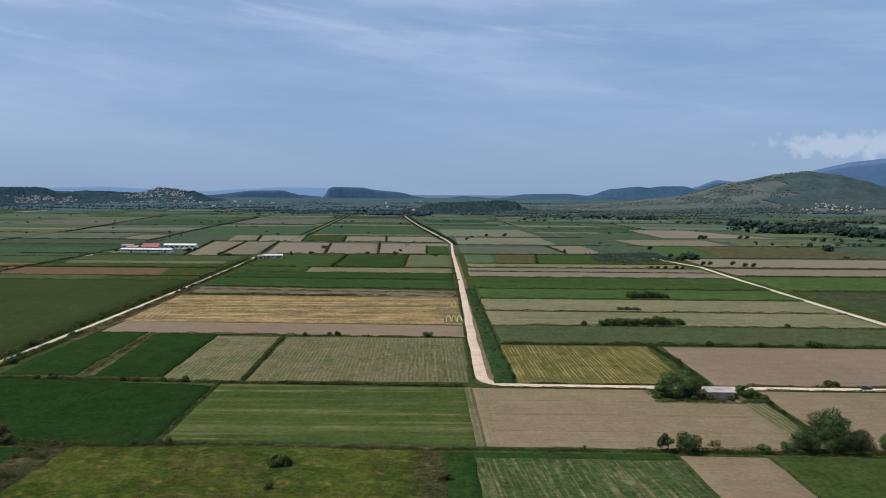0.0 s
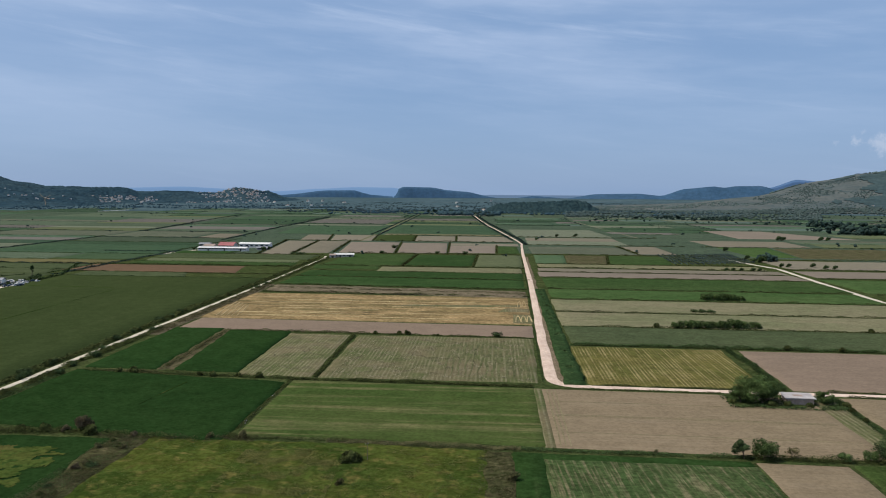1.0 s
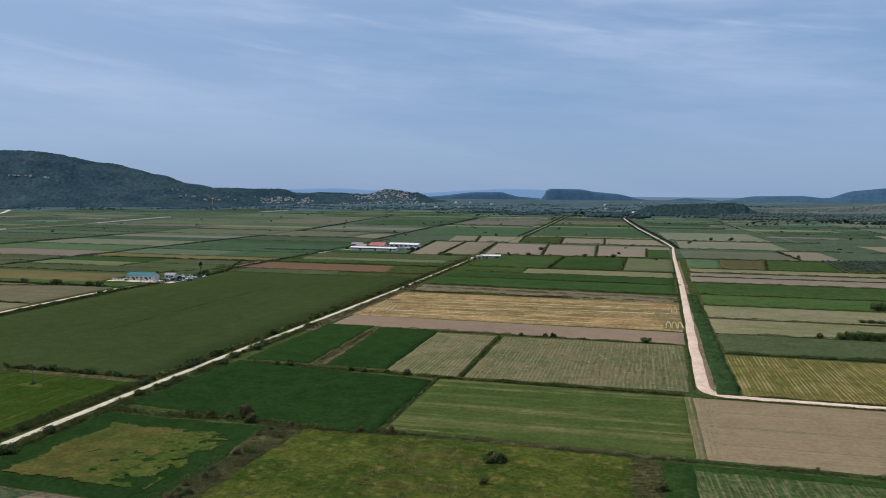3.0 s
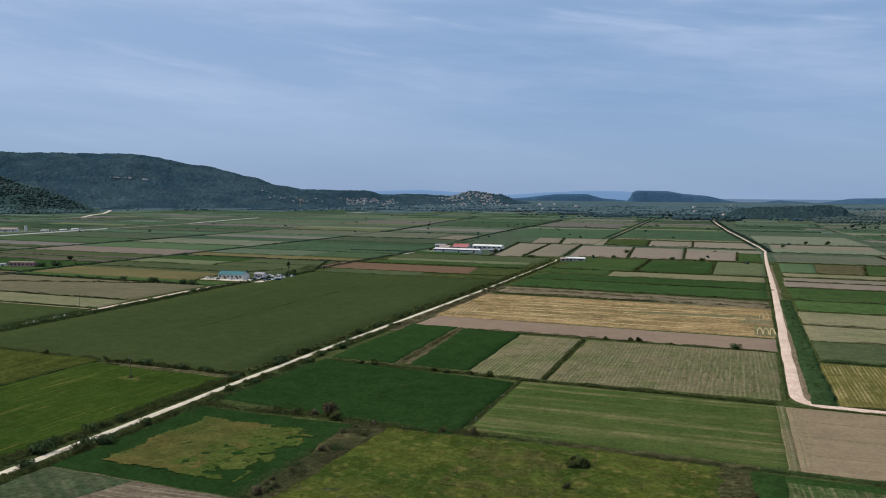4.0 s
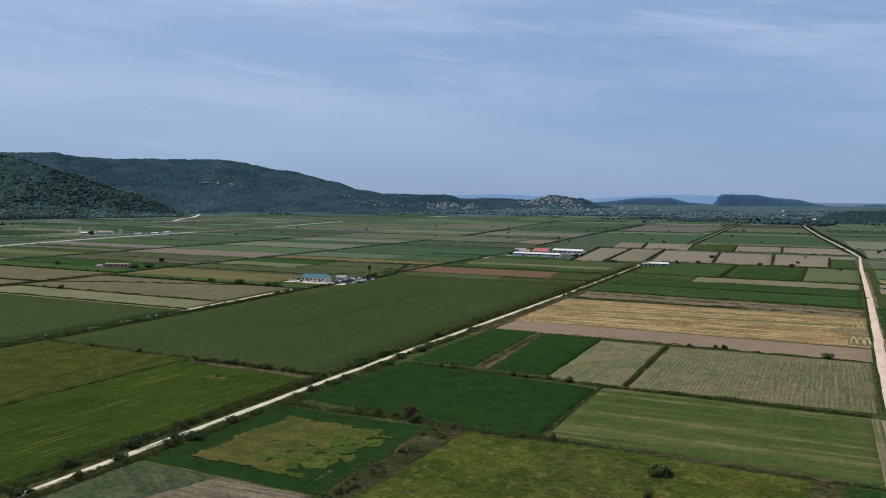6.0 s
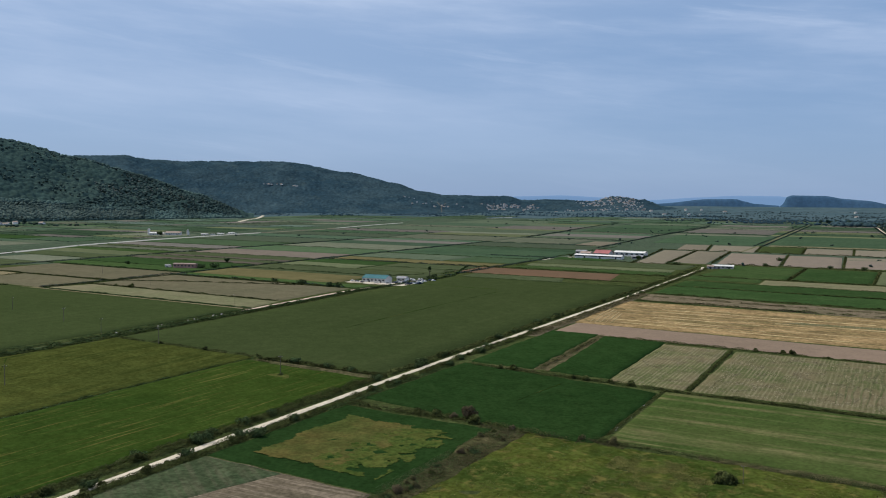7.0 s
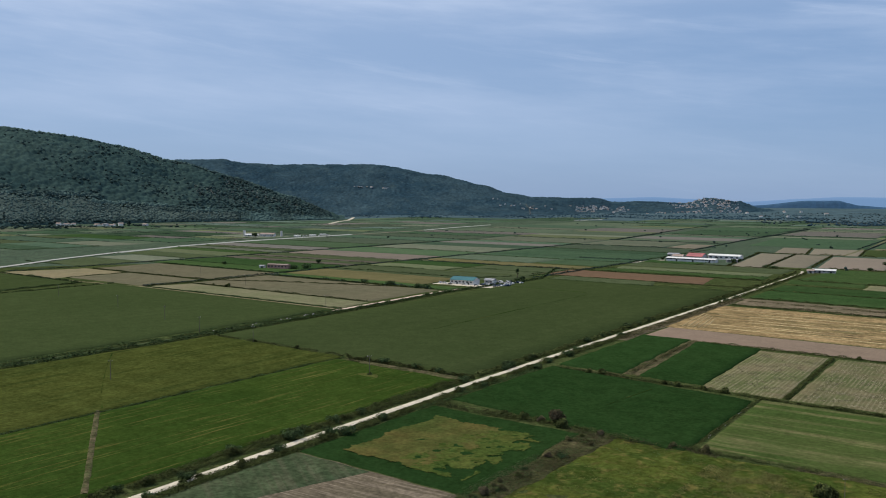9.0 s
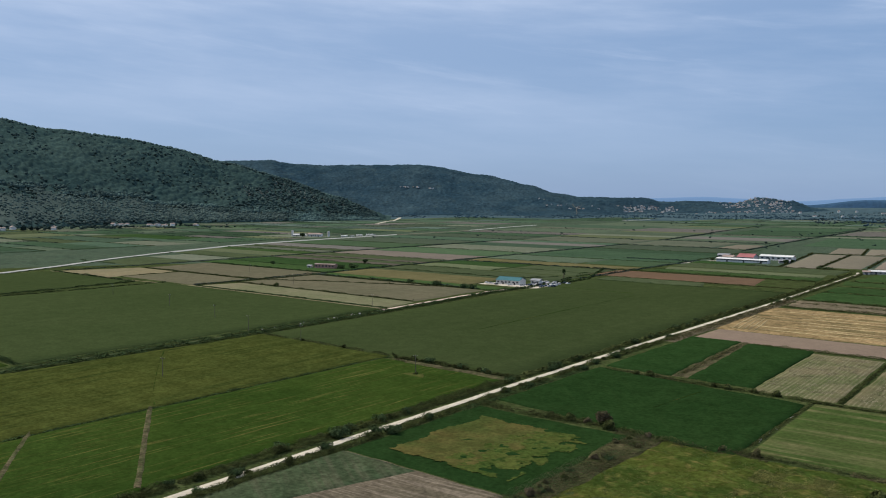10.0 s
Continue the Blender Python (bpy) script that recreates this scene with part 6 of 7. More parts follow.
# ---- trees and bushes ----
big = tree("tree", 3, 6.6, 11.6, 2.0, LEAF["fresh"], "broad leafy dark green tree beside the hut", 9500, 0.24, 18)
place(big, 88, 288)
put(big, 83, 287, 120, 0.62)
put(big, 93, 290.5, 220, 0.58)
rounded = tree("tree", 5, 3.1, 5.6, 1.0, LEAF["fresh"], "small round leafy tree beside the hut", 2800, 0.2, 10)
place(rounded, 111, 289)
lean = tree("tree", 8, 2.6, 6.6, 1.8, LEAF["tree"], "slim leaning tree at the field edge", 2000, 0.2, 9)
place(lean, 66.5, 226)
lean.rotation_euler = (0, radians(-14), radians(40))
stout = tree("tree", 9, 3.6, 6.2, 1.0, LEAF["fresh"], "stout bushy tree at the field edge", 3600, 0.2, 11)
place(stout, 71.5, 226)
thin = tree("tree", 12, 2.0, 4.2, 1.2, LEAF["dry"], "small thin half-bare tree at the field edge", 330, 0.2, 7)
place(thin, 79, 227.5)
grove = tree("tree", 14, 6.2, 9.6, 1.6, LEAF["tree"], "wide dark tree in a grove at the ditch", 8000, 0.24, 17)
place(grove, 115, 238)
put(grove, 104, 228.5, 70, 0.72)
put(grove, 113, 228, 150, 0.78)
put(grove, 120, 231, 260, 0.6)
put(stout, 127, 228, 90, 1.0)
put(stout, 99, 227.5, 30, 0.55)
put(stout, 92, 226.5, 200, 0.5)

shrub_a = bush("bush", 21, 1.9, 2.3, LEAF["bush"], "dark green bush at a field edge", 520, 0.24)
place(shrub_a, -87, 301.5)
shrub_b = bush("bush", 22, 2.6, 3.2, LEAF["tree"], "rounded dark bush at a field edge", 760, 0.26)
place(shrub_b, 3, 402)
shrub_c = bush("bush", 23, 1.5, 3.2, LEAF["bush"], "upright dark bush at a field edge", 520, 0.24)
place(shrub_c, 154, 385)
russet = bush("bush", 24, 2.6, 4.4, LEAF["russet"], "tall reddish-brown shrub with bare twigs", 1100, 0.22)
place(russet, -118, 227, 0, 1.25)
put(russet, -123, 225.5, 130, 0.55)
put(russet, -101, 223, 40, 0.5)
dead = bush("bush", 25, 1.8, 3.0, LEAF["dry"], "grey dead shrub with pale twigs", 620, 0.2)
place(dead, 5.5, 200)
for u, v, turn, k in ((-79, 223.5, 20, 0.8), (-36, 192, 0, 0.7), (-70, 226, 80, 0.9), (44, 226.8, 30, 0.5)):
    put(dead, u, v, turn, k)
for u, v, turn, k in ((-57, 402.5, 10, 0.7), (-45, 403, 60, 0.8), (-41, 403, 140, 1.0), (-26, 402, 60, 0.4), (-142, 301, 0, 1.0), (-137, 302.5, 50, 1.1), (-110, 301.5, 90, 0.7), (-105, 301, 10, 0.9), (-95, 302, 220, 0.8), (-37, 208.5, 0, 1.5), (-35, 209.5, 100, 1.2),
                   (131, 386, 0, 1.1), (190, 441, 40, 1.0), (85, 443, 0, 1.1), (147, 307, 0, 1.1), (150, 307, 70, 0.9), (-189, 262, 20, 1.0), (-211, 242, 0, 0.75), (-278, 266, 0, 0.8), (-306, 264, 30, 0.7), (-515, 417, 0, 1.6), (-536, 419, 50, 0.8), (-115, 224, 10, 1.3), (-129, 225, 160, 1.1), (-136, 224, 60, 0.9),
                   (97, 284, 10, 0.9), (104, 283.5, 60, 0.8), (92, 283, 110, 1.0), (116, 285, 60, 0.9), (80, 285, 200, 0.8), (114.6, 268, 0, 0.6), (115.4, 279, 70, 0.7)):
    put(shrub_a, u, v, turn, k)
for u, v, turn, k in ((178, 386, 0, 1.15), (181, 386.5, 90, 0.9), (-173, 163, 30, 1.2), (-163, 177, 60, 1.1), (-166, 169, 10, 0.7), (-175, 257, 200, 0.9), (-174, 291, 20, 1.1), (-173, 286, 100, 0.8), (-169, 123, 60, 0.9), (-177, 144, 10, 0.9), (-166, 109, 0, 0.7), (-174, 368, 80, 1.0), (-168, 343, 10, 0.9), (-166, 329, 200, 1.0), (-176, 424, 40, 1.0), (-163, 296, 70, 0.9), (-164, 255, 0, 0.8),
                   (-204, 264.5, 0, 0.9), (-222, 265, 50, 1.0), (-192, 264, 120, 0.9), (-451, 512, 0, 1.3), (-420, 511, 60, 1.6), (-391, 510, 100, 1.5), (-384, 512, 10, 1.3), (-475, 511, 10, 0.8), (-590, 580, 0, 2.0), (-596, 569, 60, 1.7), (-118, 1014, 0, 1.5), (-122, 925, 40, 1.2), (-206, 889, 0, 1.2), (-217, 893, 50, 1.1), (-211, 891, 130, 1.0), (-29, 932, 0, 1.2), (-60, 932, 10, 1.1)):
    put(shrub_b, u, v, turn, k)
for u, v, turn, k in ((137, 556, 0, 1.9), (143, 557, 50, 2.1), (149, 557, 100, 2.2), (155, 558, 160, 1.9), (160, 558, 40, 1.4), (94, 441, 0, 1.3), (99, 441.5, 60, 1.6), (104, 442, 130, 1.8), (109, 442, 20, 1.6), (114, 443, 80, 1.5), (119, 443, 140, 1.7), (124, 444, 10, 2.0), (128, 444, 90, 1.8), (135, 445, 60, 1.5), (118, 501, 0, 1.0), (122, 501, 70, 1.1), (127, 501, 10, 1.0)):
    put(stout if k > 1.25 else shrub_b, u, v, turn, k * (0.5 if k > 1.25 else 0.8))
    put(shrub_b, u + 2.2, v + 0.8, turn + 77, k * 0.5)

strip_rng = random.Random(23)
for i in range(34):
    v = strip_rng.uniform(95, 221)
    put((dead, shrub_a, dead, shrub_b, russet)[i % 5], -102.5 + strip_rng.gauss(0, 1.8), v, strip_rng.uniform(0, 360), strip_rng.uniform(0.3, 0.75))
lane_rng = random.Random(17)
for i in range(74):
    v = 70 + 560 * lane_rng.random() ** 1.3
    side = lane_rng.random() < 0.5
    put(shrub_a if i % 2 else shrub_b, (-175.6 if side else -166.6) + lane_rng.gauss(0, 0.6), v, lane_rng.uniform(0, 360), lane_rng.uniform(0.45, 1.05))

# farther trees, coarser in leaf
far_round = tree("tree", 31, 6.0, 9.0, 1.5, LEAF["tree"], "dark rounded tree standing in the plain", 700, 0.75, 9)
place(far_round, 268, 868)
far_dark = tree("tree", 36, 6.4, 10.0, 1.0, LEAF["belt"], "dark spreading tree in a belt across the plain", 700, 0.8, 10)
place(far_dark, 690, 1790)
far_tall = tree("tree", 33, 4.6, 15.0, 1.5, LEAF["belt"], "tall dark tree in a belt across the plain", 700, 0.85, 12)
place(far_tall, 627, 1620)
slim = tree("tree", 35, 2.4, 10.5, 3.2, LEAF["tree"], "slim dark tree beside the teal shed", 420, 0.5, 8)
place(slim, -371, 634)
for u, v, turn, k in ((267, 912, 30, 0.6), (262, 872, 100, 0.55), (272, 822, 0, 0.5), (278, 820, 60, 0.5), (301, 824, 10, 0.55), (306, 806, 80, 0.5), (314, 806, 0, 0.5), (100, 1311, 0, 0.6), (129, 1316, 50, 0.7), (277, 1032, 0, 0.7), (418, 1278, 0, 0.9), (424, 1276, 60, 0.8), (480, 1286, 20, 0.8), (490, 1286, 90, 0.7), (64, 1216, 0, 0.5), (-380, 575, 60, 0.35), (-352, 590, 0, 0.35), (-345, 600, 50, 0.3), (209, 774, 20, 0.4), (215, 774, 90, 0.4), (222, 774, 0, 0.4), (232, 774, 60, 0.45), (238, 775, 20, 0.4), (-265, 945, 0, 0.6), (-272, 955, 60, 0.5), (-262, 958, 20, 0.5), (-345, 935, 0, 0.5), (-696, 560, 0, 0.5), (-632, 640, 30, 0.6)):
    put(far_round, u, v, turn, k)
belt_rng = random.Random(5)
belt_spots = []
for centre_u, centre_v, spread_u, spread_v, count, size in ((-178, 2744, 40, 40, 10, 1.0), (-95, 2498, 36, 30, 12, 1.0), (-40, 2520, 34, 40, 14, 1.1), (-18, 2320, 30, 30, 10, 0.8), (460, 2204, 26, 40, 10, 1.1), (574, 2141, 60, 40, 22, 1.1), (680, 1780, 34, 40, 34, 1.35), (632, 1490, 30, 50, 34, 1.35), (741, 1500, 26, 60, 26, 1.3), (726, 1360, 40, 60, 36, 1.3), (780, 1250, 40, 80, 22, 1.2), (600, 1600, 40, 40, 8, 0.8),
                                                                (490, 1030, 7, 10, 7, 0.8), (276, 888, 7, 8, 6, 0.8), (540, 1120, 60, 30, 14, 0.55), (600, 1230, 60, 30, 12, 0.6), (660, 1900, 80, 60, 16, 0.7), (430, 2240, 120, 60, 16, 0.8), (280, 2020, 90, 30, 10, 0.7), (860, 1300, 60, 150, 14, 1.2)):
    for _ in range(count):
        u, v, size_now = belt_rng.gauss(centre_u, spread_u * 0.6), belt_rng.gauss(centre_v, spread_v * 0.6), 6.0 * size * belt_rng.uniform(0.6, 1.25)
        x, y = P(u, v)
        for _ in range(7):
            r = size_now * belt_rng.uniform(0.28, 0.52)
            belt_spots.append((x + belt_rng.gauss(0, size_now * 0.36), y + belt_rng.gauss(0, size_now * 0.36), max(r * 0.6, size_now * belt_rng.uniform(0.2, 1.15)), r))
crowns("tree_belt", belt_spots, LEAF["belt"], "clumps of dark trees in belts across the plain", 41, 0.9)
lone_spots = []
for _ in range(190):
    u, v = belt_rng.uniform(-1050, 520), belt_rng.uniform(900, 2400)
    if math.sin(u * 0.031) * math.sin(v * 0.017) > 0.1:
        x, y = P(u, v)
        for _ in range(4):
            r = belt_rng.uniform(0.8, 1.8)
            lone_spots.append((x + belt_rng.gauss(0, 1.3), y + belt_rng.gauss(0, 1.3), r * belt_rng.uniform(0.6, 1.5), r))
crowns("plain_bushes", lone_spots, LEAF["belt"], "lone dark bushes and small trees on the plain", 42, 0.9)


# ---- buildings ----
def gable_shed(name, length, depth, eave, ridge, walls, roofing, label, windows=0, doors=0, category="shed", over=0.6, strip=False):
    """A long building with a pitched roof along x; its front faces -y."""
    ob = tagged(new(name), label, category)
    a, b = length / 2, depth / 2
    bm = bmesh.new()
    q = [bm.verts.new(p) for p in ((-a, -b, -0.3), (a, -b, -0.3), (a, b, -0.3), (-a, b, -0.3), (-a, -b, eave), (a, -b, eave), (a, b, eave), (-a, b, eave), (-a, 0, ridge - 0.15), (a, 0, ridge - 0.15))]
    for f in ((0, 1, 5, 4), (2, 3, 7, 6), (1, 2, 6, 9, 5), (3, 0, 4, 8, 7), (4, 5, 9, 8), (6, 7, 8, 9), (3, 2, 1, 0)):
        bm.faces.new([q[i] for i in f])
    part("wall", bm, walls, ob)
    for s in (-1, 1):
        bm = bmesh.new()
        y1, drop = s * (b + over), (ridge - eave) * over / b
        q = [bm.verts.new(p) for p in ((-a - over, 0, ridge), (a + over, 0, ridge), (a + over, y1, eave - drop), (-a - over, y1, eave - drop), (-a - over, 0, ridge + 0.18), (a + over, 0, ridge + 0.18), (a + over, y1, eave - drop + 0.18), (-a - over, y1, eave - drop + 0.18))]
        for f in ((0, 1, 2, 3), (7, 6, 5, 4), (0, 4, 5, 1), (1, 5, 6, 2), (2, 6, 7, 3), (3, 7, 4, 0)):
            bm.faces.new([q[i] for i in f])
        bmesh.ops.recalc_face_normals(bm, faces=bm.faces)
        part("roof", bm, roofing, ob)
    part("ridge_cap", box_bm(-a - over, a + over, -0.25, 0.25, ridge + 0.1, ridge + 0.3, 0.04), roofing, ob)
    if windows:
        pitch = length / windows
        for i in range(windows):
            x = -a + pitch * (i + 0.5)
            w = pitch * (0.44 if strip else 0.24)
            pane = part("window", box_bm(x - w, x + w, -b - 0.05, -b + 0.1, eave * (0.62 if strip else 0.42), eave * (0.9 if strip else 0.75)), GLASS, ob)
            part("sill", box_bm(x - w - 0.1, x + w + 0.1, -b - 0.14, -b + 0.05, eave * (0.62 if strip else 0.42) - 0.12, eave * (0.62 if strip else 0.42)), CONCRETE, pane)
    for i in range(doors):
        x = -a + length * (i + 0.5) / doors + length * 0.05
        part("door", box_bm(x - 0.9, x + 0.9, -b - 0.08, -b + 0.1, 0.0, min(2.3, eave * 0.75)), DARK, ob)
    return ob


def flat_hut():
    ob = tagged(new("hut"), "small whitewashed block hut with flat concrete roof", "hut")
    part("wall", box_bm(-4.3, 4.3, -3.6, 3.6, -0.2, 2.3, 0.03), PINKWALL, ob)
    roof = part("roof", box_bm(-4.9, 4.9, -4.3, 4.3, 2.3, 2.52, 0.05), CONCRETE, ob)
    part("roof_patch", box_bm(-1.6, 1.4, -1.2, 1.0, 2.52, 2.6, 0.03), TILE, roof, "brown dirt heap on the slab")
    part("roof_kerb", box_bm(-4.9, 4.9, -4.3, -4.0, 2.52, 2.64, 0.03), CONCRETE, roof)
    part("lintel_band", box_bm(-4.3, 4.3, -3.64, -3.55, 1.9, 2.28), CONCRETE, ob)
    part("door", box_bm(-4.37, -4.2, -0.6, 0.4, 0.0, 1.9), TIMBER, ob)
    return ob


place(flat_hut(), 102.0, 289.5, -4)

place(gable_shed("livestock_shed", 58, 9, 3.4, 4.4, WHITE, WHITE, "long white livestock shed with a dark window band", 14, 3, strip=True), -308, 930, -3)
place(gable_shed("white_hall", 38, 11, 4.6, 6.0, WHITE, WHITE, "white farm hall with pale sheet roof", 6, 2), -287, 990, -3)
place(gable_shed("red_roofed_barn", 19, 16, 3.8, 7.2, PLASTER, REDROOF, "farm barn with a bright red sheet roof", 4, 1), -316, 972, -3)
place(gable_shed("lean_to", 13, 9, 3.2, 5.0, PLASTER, TILE, "tiled outbuilding beside the red-roofed barn", 2, 1), -337, 968, -3)
place(gable_shed("lean_to", 14, 8, 3.0, 4.4, PLASTER, GREYROOF, "grey roofed outbuilding of the farm", 2, 1), -354, 1000, -3)
place(gable_shed("lean_to", 12, 7, 2.8, 4.0, CONCRETE, GREYROOF, "low grey outbuilding of the farm", 2, 1), -268, 950, 20)
place(gable_shed("farmhouse", 20, 6, 2.8, 3.8, PLASTER, WHITE, "low white farm building beside the lane", 5, 2), -155, 866, 10)
place(gable_shed("lean_to", 6, 5, 2.6, 3.6, PLASTER, TILE, "tiny red-tiled store beside the farm building", 1, 1), -166, 858, 10)
place(gable_shed("teal_shed", 25, 13, 4.2, 6.8, WHITE, TEAL, "white-walled shed with a teal sheet roof", 6, 2), -379, 560, 4, 0.87)
place(gable_shed("lean_to", 8, 6, 3.6, 4.6, WHITE, GREYROOF, "small white annexe beside the teal shed", 2, 1), -361, 572, 4)
place(gable_shed("brick_barn", 27, 8, 5.0, 5.5, BRICK, TILE, "long red-brick barn with a low tiled roof", 6, 0), -613, 563, 18, 0.84)
place(gable_shed("lean_to", 5, 4, 2.2, 2.8, WHITE, GREYROOF, "tiny white store beside the brick barn", 1, 1), -632, 558, 18)

yard = field("gravel_yard", "whitegravel", -402, -338, 545, 566, -395, -340, h=0.12, rough=0.1, wob=3.0, keep=False, label="pale gravel yard before the teal shed")


def parked_van(name, paint, label, length=4.6):
    """A boxy vehicle along x: body, cabin, wheels and lamps."""
    ob = tagged(new(name), label, "car")
    half = length / 2
    bm = bmesh.new()
    prof = ((-half, 0.35), (-half, 0.85), (-half * 0.92, 0.98), (half * 0.42, 0.98), (half * 0.95, 0.82), (half, 0.6), (half, 0.35))
    left = [bm.verts.new((x, -0.86, z)) for x, z in prof]
    right = [bm.verts.new((x, 0.86, z)) for x, z in prof]
    for i in range(len(prof)):
        j = (i + 1) % len(prof)
        bm.faces.new((left[i], left[j], right[j], right[i]))
    bm.faces.new(left[::-1])
    bm.faces.new(right)
    bmesh.ops.recalc_face_normals(bm, faces=bm.faces)
    bmesh.ops.bevel(bm, geom=list(bm.edges), offset=0.05, segments=2, affect="EDGES")
    part("body", bm, paint, ob)
    bm = bmesh.new()
    low = [bm.verts.new((x, y, 0.97)) for x, y in ((-half * 0.88, -0.8), (half * 0.44, -0.8), (half * 0.44, 0.8), (-half * 0.88, 0.8))]
    top = [bm.verts.new((x, y, 1.46)) for x, y in ((-half * 0.66, -0.64), (half * 0.1, -0.64), (half * 0.1, 0.64), (-half * 0.66, 0.64))]
    for i in range(4):
        bm.faces.new((low[i], low[(i + 1) % 4], top[(i + 1) % 4], top[i]))
    bm.faces.new(top)
    cabin = part("cabin", bm, GLASS, ob)
    part("roof", box_bm(-half * 0.67, half * 0.11, -0.66, 0.66, 1.45, 1.5, 0.02), paint, cabin)
    for x in (-half * 0.62, half * 0.62):
        for y in (-0.8, 0.8):
            wheel = part("wheel", rod_bm((x, y - 0.1, 0.33), (x, y + 0.1, 0.33), 0.33, 0.33, 14), RUBBER, ob)
            part("rim", rod_bm((x, y - 0.12, 0.33), (x, y + 0.12, 0.33), 0.19, 0.19, 10), STEEL, wheel)
    for y in (-0.6, 0.6):
        part("headlight", box_bm(half - 0.06, half + 0.02, y - 0.16, y + 0.16, 0.62, 0.74), GLASS, ob)
    return ob


car = parked_van("car", CARPAINT, "dark blue car on the pale gravel road")
place(car, 158.5, 302.6, -2, 0.84, 0.15)
white_car = parked_van("car", WHITE, "white car parked in the gravel yard")
place(white_car, -372, 549, 20, z=0.2)
for u, v, turn in ((-362, 551, 60), (-353, 563, 10), (-392, 549, 0), (-398, 551, 80)):
    put(white_car, u, v, turn, 1.0, 0.2)
yard_rng = random.Random(41)
for i in range(26):
    put(white_car if i % 4 else car, yard_rng.uniform(-360, -338), 552 + yard_rng.uniform(0, 40), yard_rng.uniform(0, 360), yard_rng.uniform(0.8, 1.25), 0.2)
for i in range(9):
    put(shrub_b, -352 - i * 1.4 + yard_rng.gauss(0, 1.5), 596 + i * 4.2, yard_rng.uniform(0, 360), yard_rng.uniform(0.5, 0.95))
put(car, -358, 560, 30, 1.0, 0.2)
put(car, -386, 548, 100, 1.0, 0.2)


def silo(name, radius, height, label):
    ob = tagged(new(name), label, "silo")
    part("drum", rod_bm((0, 0, -0.2), (0, 0, height), radius, radius, 20), PALEWALL, ob)
    part("cap", rod_bm((0, 0, height), (0, 0, height + radius * 0.5), radius * 1.05, 0.25, 20), GREYROOF, ob)
    part("ladder", box_bm(-0.25, 0.25, -radius - 0.25, -radius - 0.05, 0, height), STEEL, ob)
    return ob


tower = silo("silo", 2.3, 10.5, "white cylindrical silo beside the main road")
place(tower, -1196, 1012)
put(tower, -1128, 1044, 30, 0.9)
depot = gable_shed("depot_hall", 26, 12, 4.5, 6.5, WHITE, TILE, "white depot hall with tiled roof beside the main road", 6, 2)
place(depot, -1150, 1030, 30)
low_hall = gable_shed("depot_hall", 24, 10, 3.4, 4.6, WHITE, WHITE, "low white depot hall with pale roof", 6, 2)
place(low_hall, -1176, 1014, 30)
for u, v, turn in ((-1112, 1070, 40), (-1106, 1105, 50), (-1112, 1140, 50)):
    put(low_hall, u, v, turn, 0.5)
for i in range(14):
    put(white_car, -1096 - 3 * (i % 3), 1050 + i * 7, 40 + 13 * i, 1.2)
put(far_round, -1166, 1012, 0, 1.0)


def house(name, w, d, eave, ridge, walls, roofing, label):
    ob = gable_shed(name, w, d, eave, ridge, walls, roofing, label, 3, 1, "house", 0.5)
    part("chimney", box_bm(w * 0.22, w * 0.22 + 0.8, 0.4, 1.2, ridge - 0.8, ridge + 0.9, 0.05), CONCRETE, ob)
    return ob


homes = [house("house", 11, 9, 6.0, 8.2, PALEWALL, TILE, "white village house with clay-tiled roof"), house("house", 13, 10, 3.6, 5.8, PALEWALL, TILE, "plastered village house with clay-tiled roof"),
         house("house", 10, 9, 6.6, 7.2, PALEWALL, CONCRETE, "tall plain house with nearly flat roof"), house("house", 15, 9, 4.0, 6.0, PALEWALL, TILE, "long white house with faded tile roof")]
for ob, (u, v, turn) in zip(homes, ((-1988, 1072, 20), (-1919, 1137, 40), (-1865, 1129, 10), (-1835, 1222, 0))):
    place(ob, u, v, turn)
house_rng = random.Random(8)
for u, v in ((-2013, 1110), (-2040, 1140), (-2000, 1095), (-1905, 1150), (-1880, 1160), (-1855, 1139), (-1877, 1178), (-1895, 1128), (-1833, 844), (-1850, 852), (-1881, 753), (-1920, 790), (-1940, 800)):
    put(house_rng.choice(homes), u, v, house_rng.uniform(0, 360), house_rng.uniform(0.8, 1.15))
for u, v, k in ((-1818, 769, 1.0), (-1826, 776, 1.1), (-1822, 790, 0.9), (-1942, 1245, 1.1), (-1930, 1235, 0.9), (-1845, 840, 0.7), (-1990, 1050, 0.9), (-1975, 1045, 0.8), (-1815, 800, 0.8)):
    put(far_tall, u, v, 40 * k, k)


def on_hill(hill, ob, bearing, k, turn, scale):
    x, y, z = hill.at(bearing, k)
    made = copy_thing(ob, pose(x, y, z + (0.8 if hill is HILL_MID else 2.0), 0, 0, turn))
    made.scale = (scale, scale, scale)
    return made


for a0, a1, k0, k1, rows, count in ((-21.4, -17.0, 0.50, 0.97, 7, 120), (-19.6, -16.6, 0.18, 0.6, 5, 40), (-28.6, -23.6, 0.14, 0.55, 4, 84), (-23.4, -15.2, 0.02, 0.22, 3, 46), (-34.0, -29.0, 0.30, 0.55, 3, 16), (-43.0, -40.0, 0.44, 0.50, 1, 16)):
    for _ in range(count):
        lane = (house_rng.randrange(rows) + 0.5) / rows
        bearing = a0 + (a1 - a0) * min(max(house_rng.betavariate(1.7, 1.5) + 0.03 * house_rng.gauss(0, 1), 0), 1)
        on_hill(HILL_MID, house_rng.choice(homes), bearing, k0 + (k1 - k0) * min(max(lane + house_rng.gauss(0, 0.05), 0), 1), house_rng.choice((0, 90, 20, 110)) + house_rng.gauss(0, 8), house_rng.uniform(0.45, 0.85))
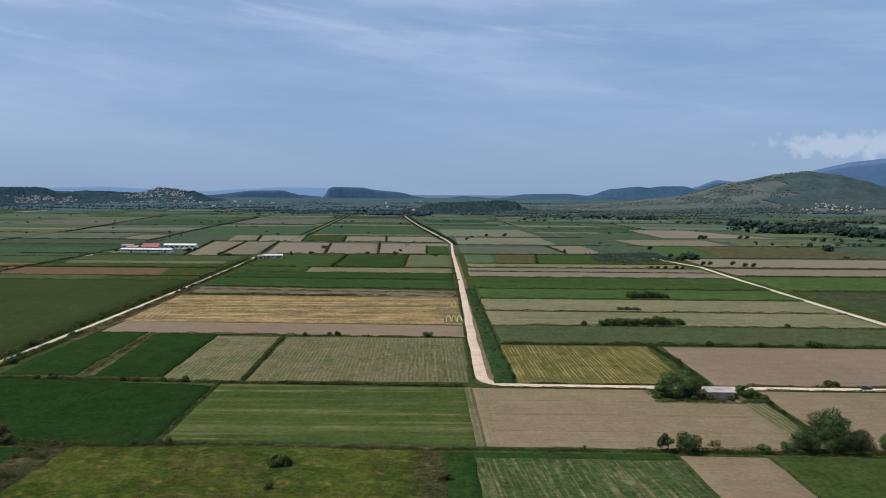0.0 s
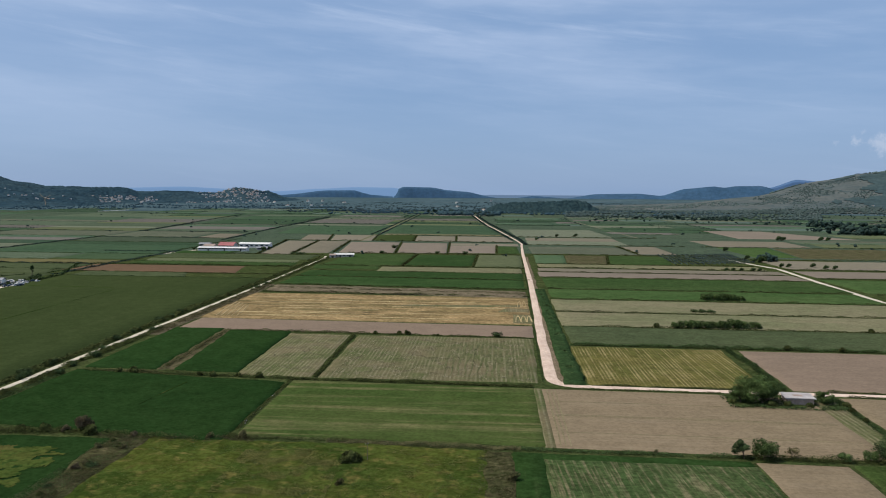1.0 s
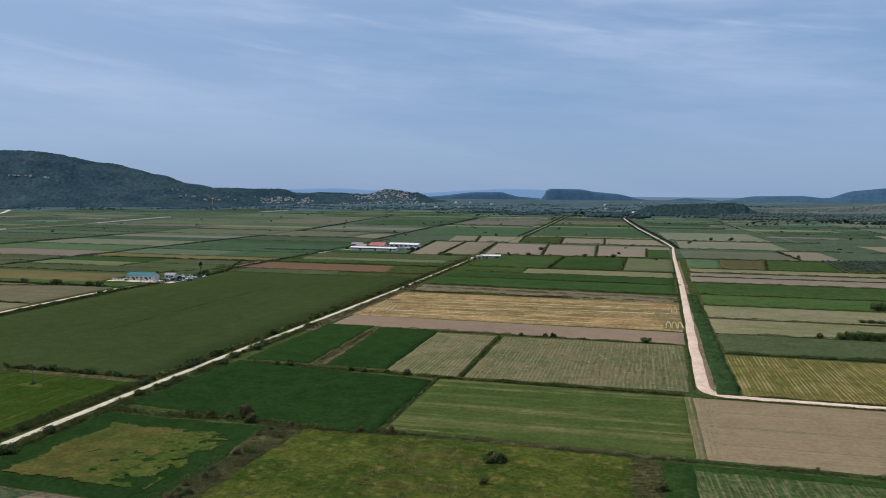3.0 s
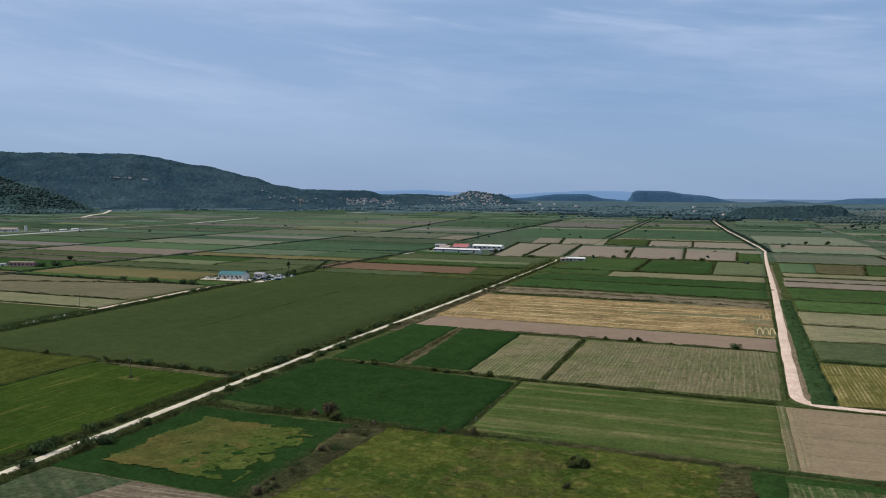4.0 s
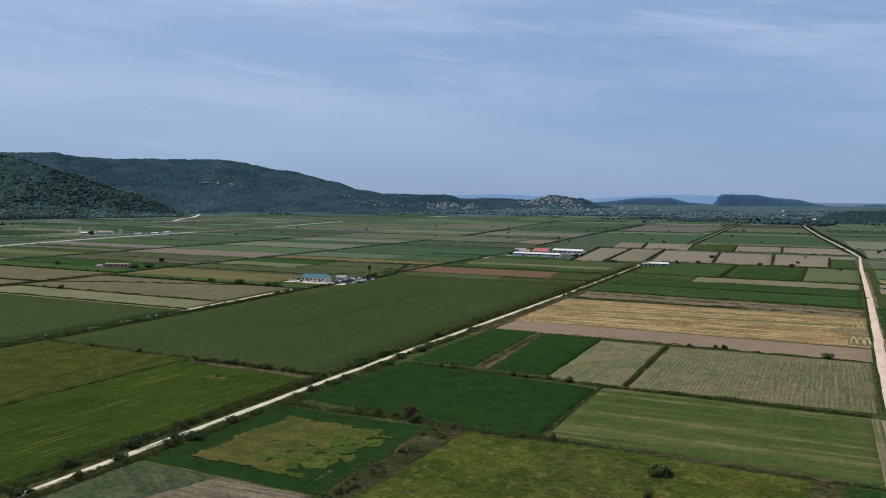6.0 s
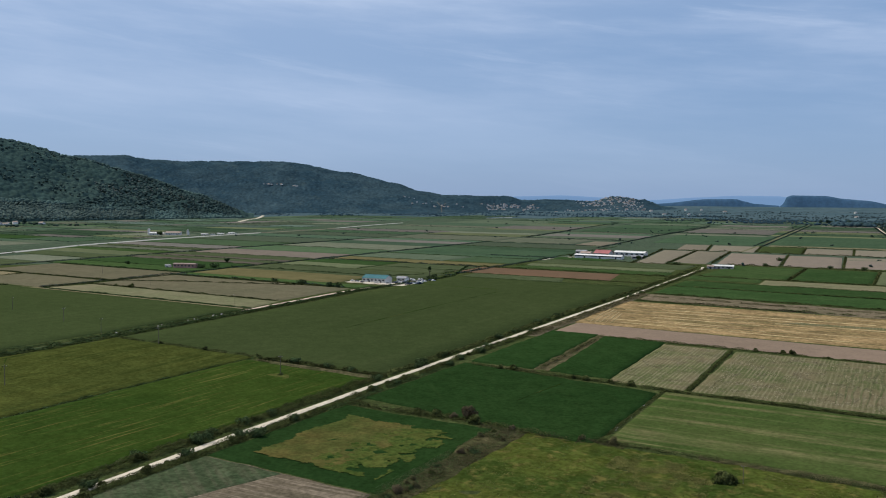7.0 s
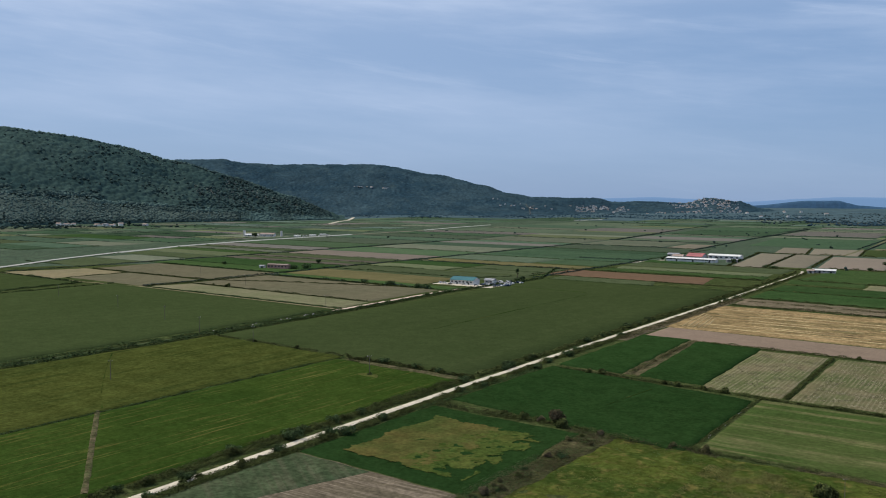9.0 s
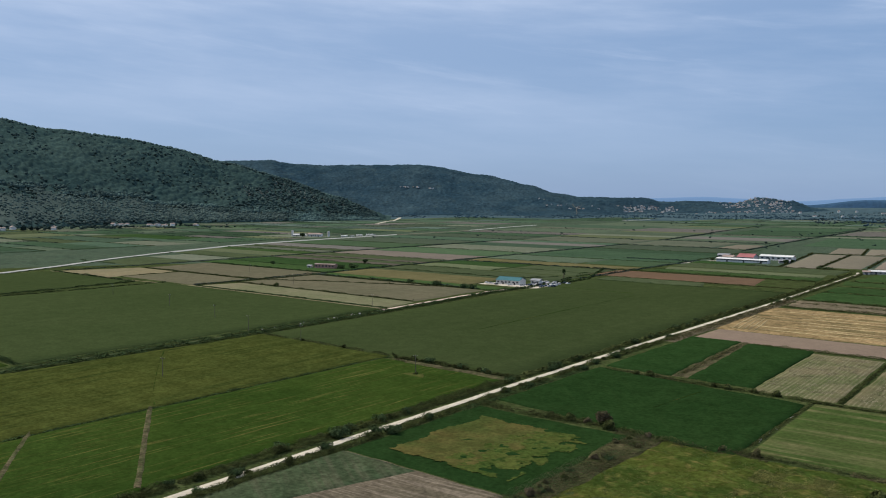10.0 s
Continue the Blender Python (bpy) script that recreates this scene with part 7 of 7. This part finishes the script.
for _ in range(38):
    on_hill(HILL_RIGHT, house_rng.choice(homes), house_rng.gauss(24.4, 1.2), house_rng.uniform(0.05, 0.22), house_rng.uniform(0, 360), house_rng.uniform(0.35, 0.58))
for _ in range(14):
    a, d = radians(house_rng.uniform(-17, 1)), house_rng.uniform(3000, 4300)
    made = copy_thing(house_rng.choice(homes), pose(math.sin(a) * d, math.cos(a) * d, rim(d), 0, 0, house_rng.uniform(0, 360)))


# ---- red gully on the far slope ----
def gully():
    verts, faces = [], []
    for run in ([(0.02, 0.0), (0.12, 0.02), (0.25, -0.02), (0.34, 0.0)], [(0.34, 0.0), (0.42, 0.12), (0.5, 0.3)], [(0.34, 0.0), (0.42, -0.14), (0.52, -0.3)]):
        first = len(verts)
        for k, off in run:
            for side in (-0.025, 0.025):
                x, y, z = HILL_MID.at(-30.45 + off + side, k)
                verts.append((x, y, z + 4.5))
        for i in range(len(run) - 1):
            a = first + 2 * i
            faces.append((a, a + 1, a + 3, a + 2))
    return tagged(new("gully", mesh_of("gully", verts, faces, LAND["tan"])), "reddish eroded gully down the far slope", "gully", kind="structure")


gully()


# ---- wooden power poles ----
def power_pole():
    ob = tagged(new("power_pole"), "weathered wooden power pole with a crossarm", "pole", "power poles over the fields")
    part("pole", rod_bm((0, 0, -0.5), (0, 0, 8.4), 0.13, 0.08, 10), TIMBER, ob)
    arm = part("crossarm", box_bm(-0.9, 0.9, -0.06, 0.06, 7.7, 7.85, 0.015), TIMBER, ob)
    for x in (-0.75, 0, 0.75):
        part("insulator", rod_bm((x, 0, 7.85), (x, 0, 8.1), 0.07, 0.045, 8), WHITE, arm)
    return ob


pole = power_pole()
place(pole, -286, 173, 40)
for u, v in ((-354, 267), (-405, 281), (-473, 293), (-369, 380), (-211, 242), (-632, 480), (-306, 263), (-560, 300), (-520, 440)):
    put(pole, u, v, 40)
put(pole, -32, 210, 40, 0.62)

# pale stones along the ditch track
stone_bm = bmesh.new()
bmesh.ops.create_icosphere(stone_bm, subdivisions=2, radius=0.5)
for q in stone_bm.verts:
    q.co *= 0.8 + 0.35 * noise.noise(q.co * 2.3)
stone_me = bpy.data.meshes.new("stone")
stone_bm.to_mesh(stone_me)
stone_bm.free()
stone_me.materials.append(CONCRETE)
stone_rng = random.Random(2)
for i in range(14):
    v = stone_rng.choice((270, 285, 300, 305, 330, 345, 350)) + stone_rng.gauss(0, 5)
    ob = new("stone", stone_me)
    x, y = P(-349.5 + stone_rng.gauss(0, 0.8) - max(0, v - 300) * 0.05, v)
    ob.matrix_basis = pose(x, y, 0.3, 0, 0, stone_rng.uniform(0, 360)) @ Matrix.Diagonal((stone_rng.uniform(0.6, 1.4), stone_rng.uniform(0.6, 1.2), stone_rng.uniform(0.5, 0.8), 1))
    tagged(ob, "pale limestone block beside the ditch track", "stone", "stones along the ditch")
for i in range(12):
    ob = new("stone", stone_me)
    v = 240 + stone_rng.uniform(0, 45)
    x, y = P(-74.4 + stone_rng.gauss(0, 0.4), v)
    ob.matrix_basis = pose(x, y, 0.2, 0, 0, stone_rng.uniform(0, 360)) @ Matrix.Scale(stone_rng.uniform(0.25, 0.5), 4)
    tagged(ob, "pale stone on the field edge", "stone", "stones on the field edge")
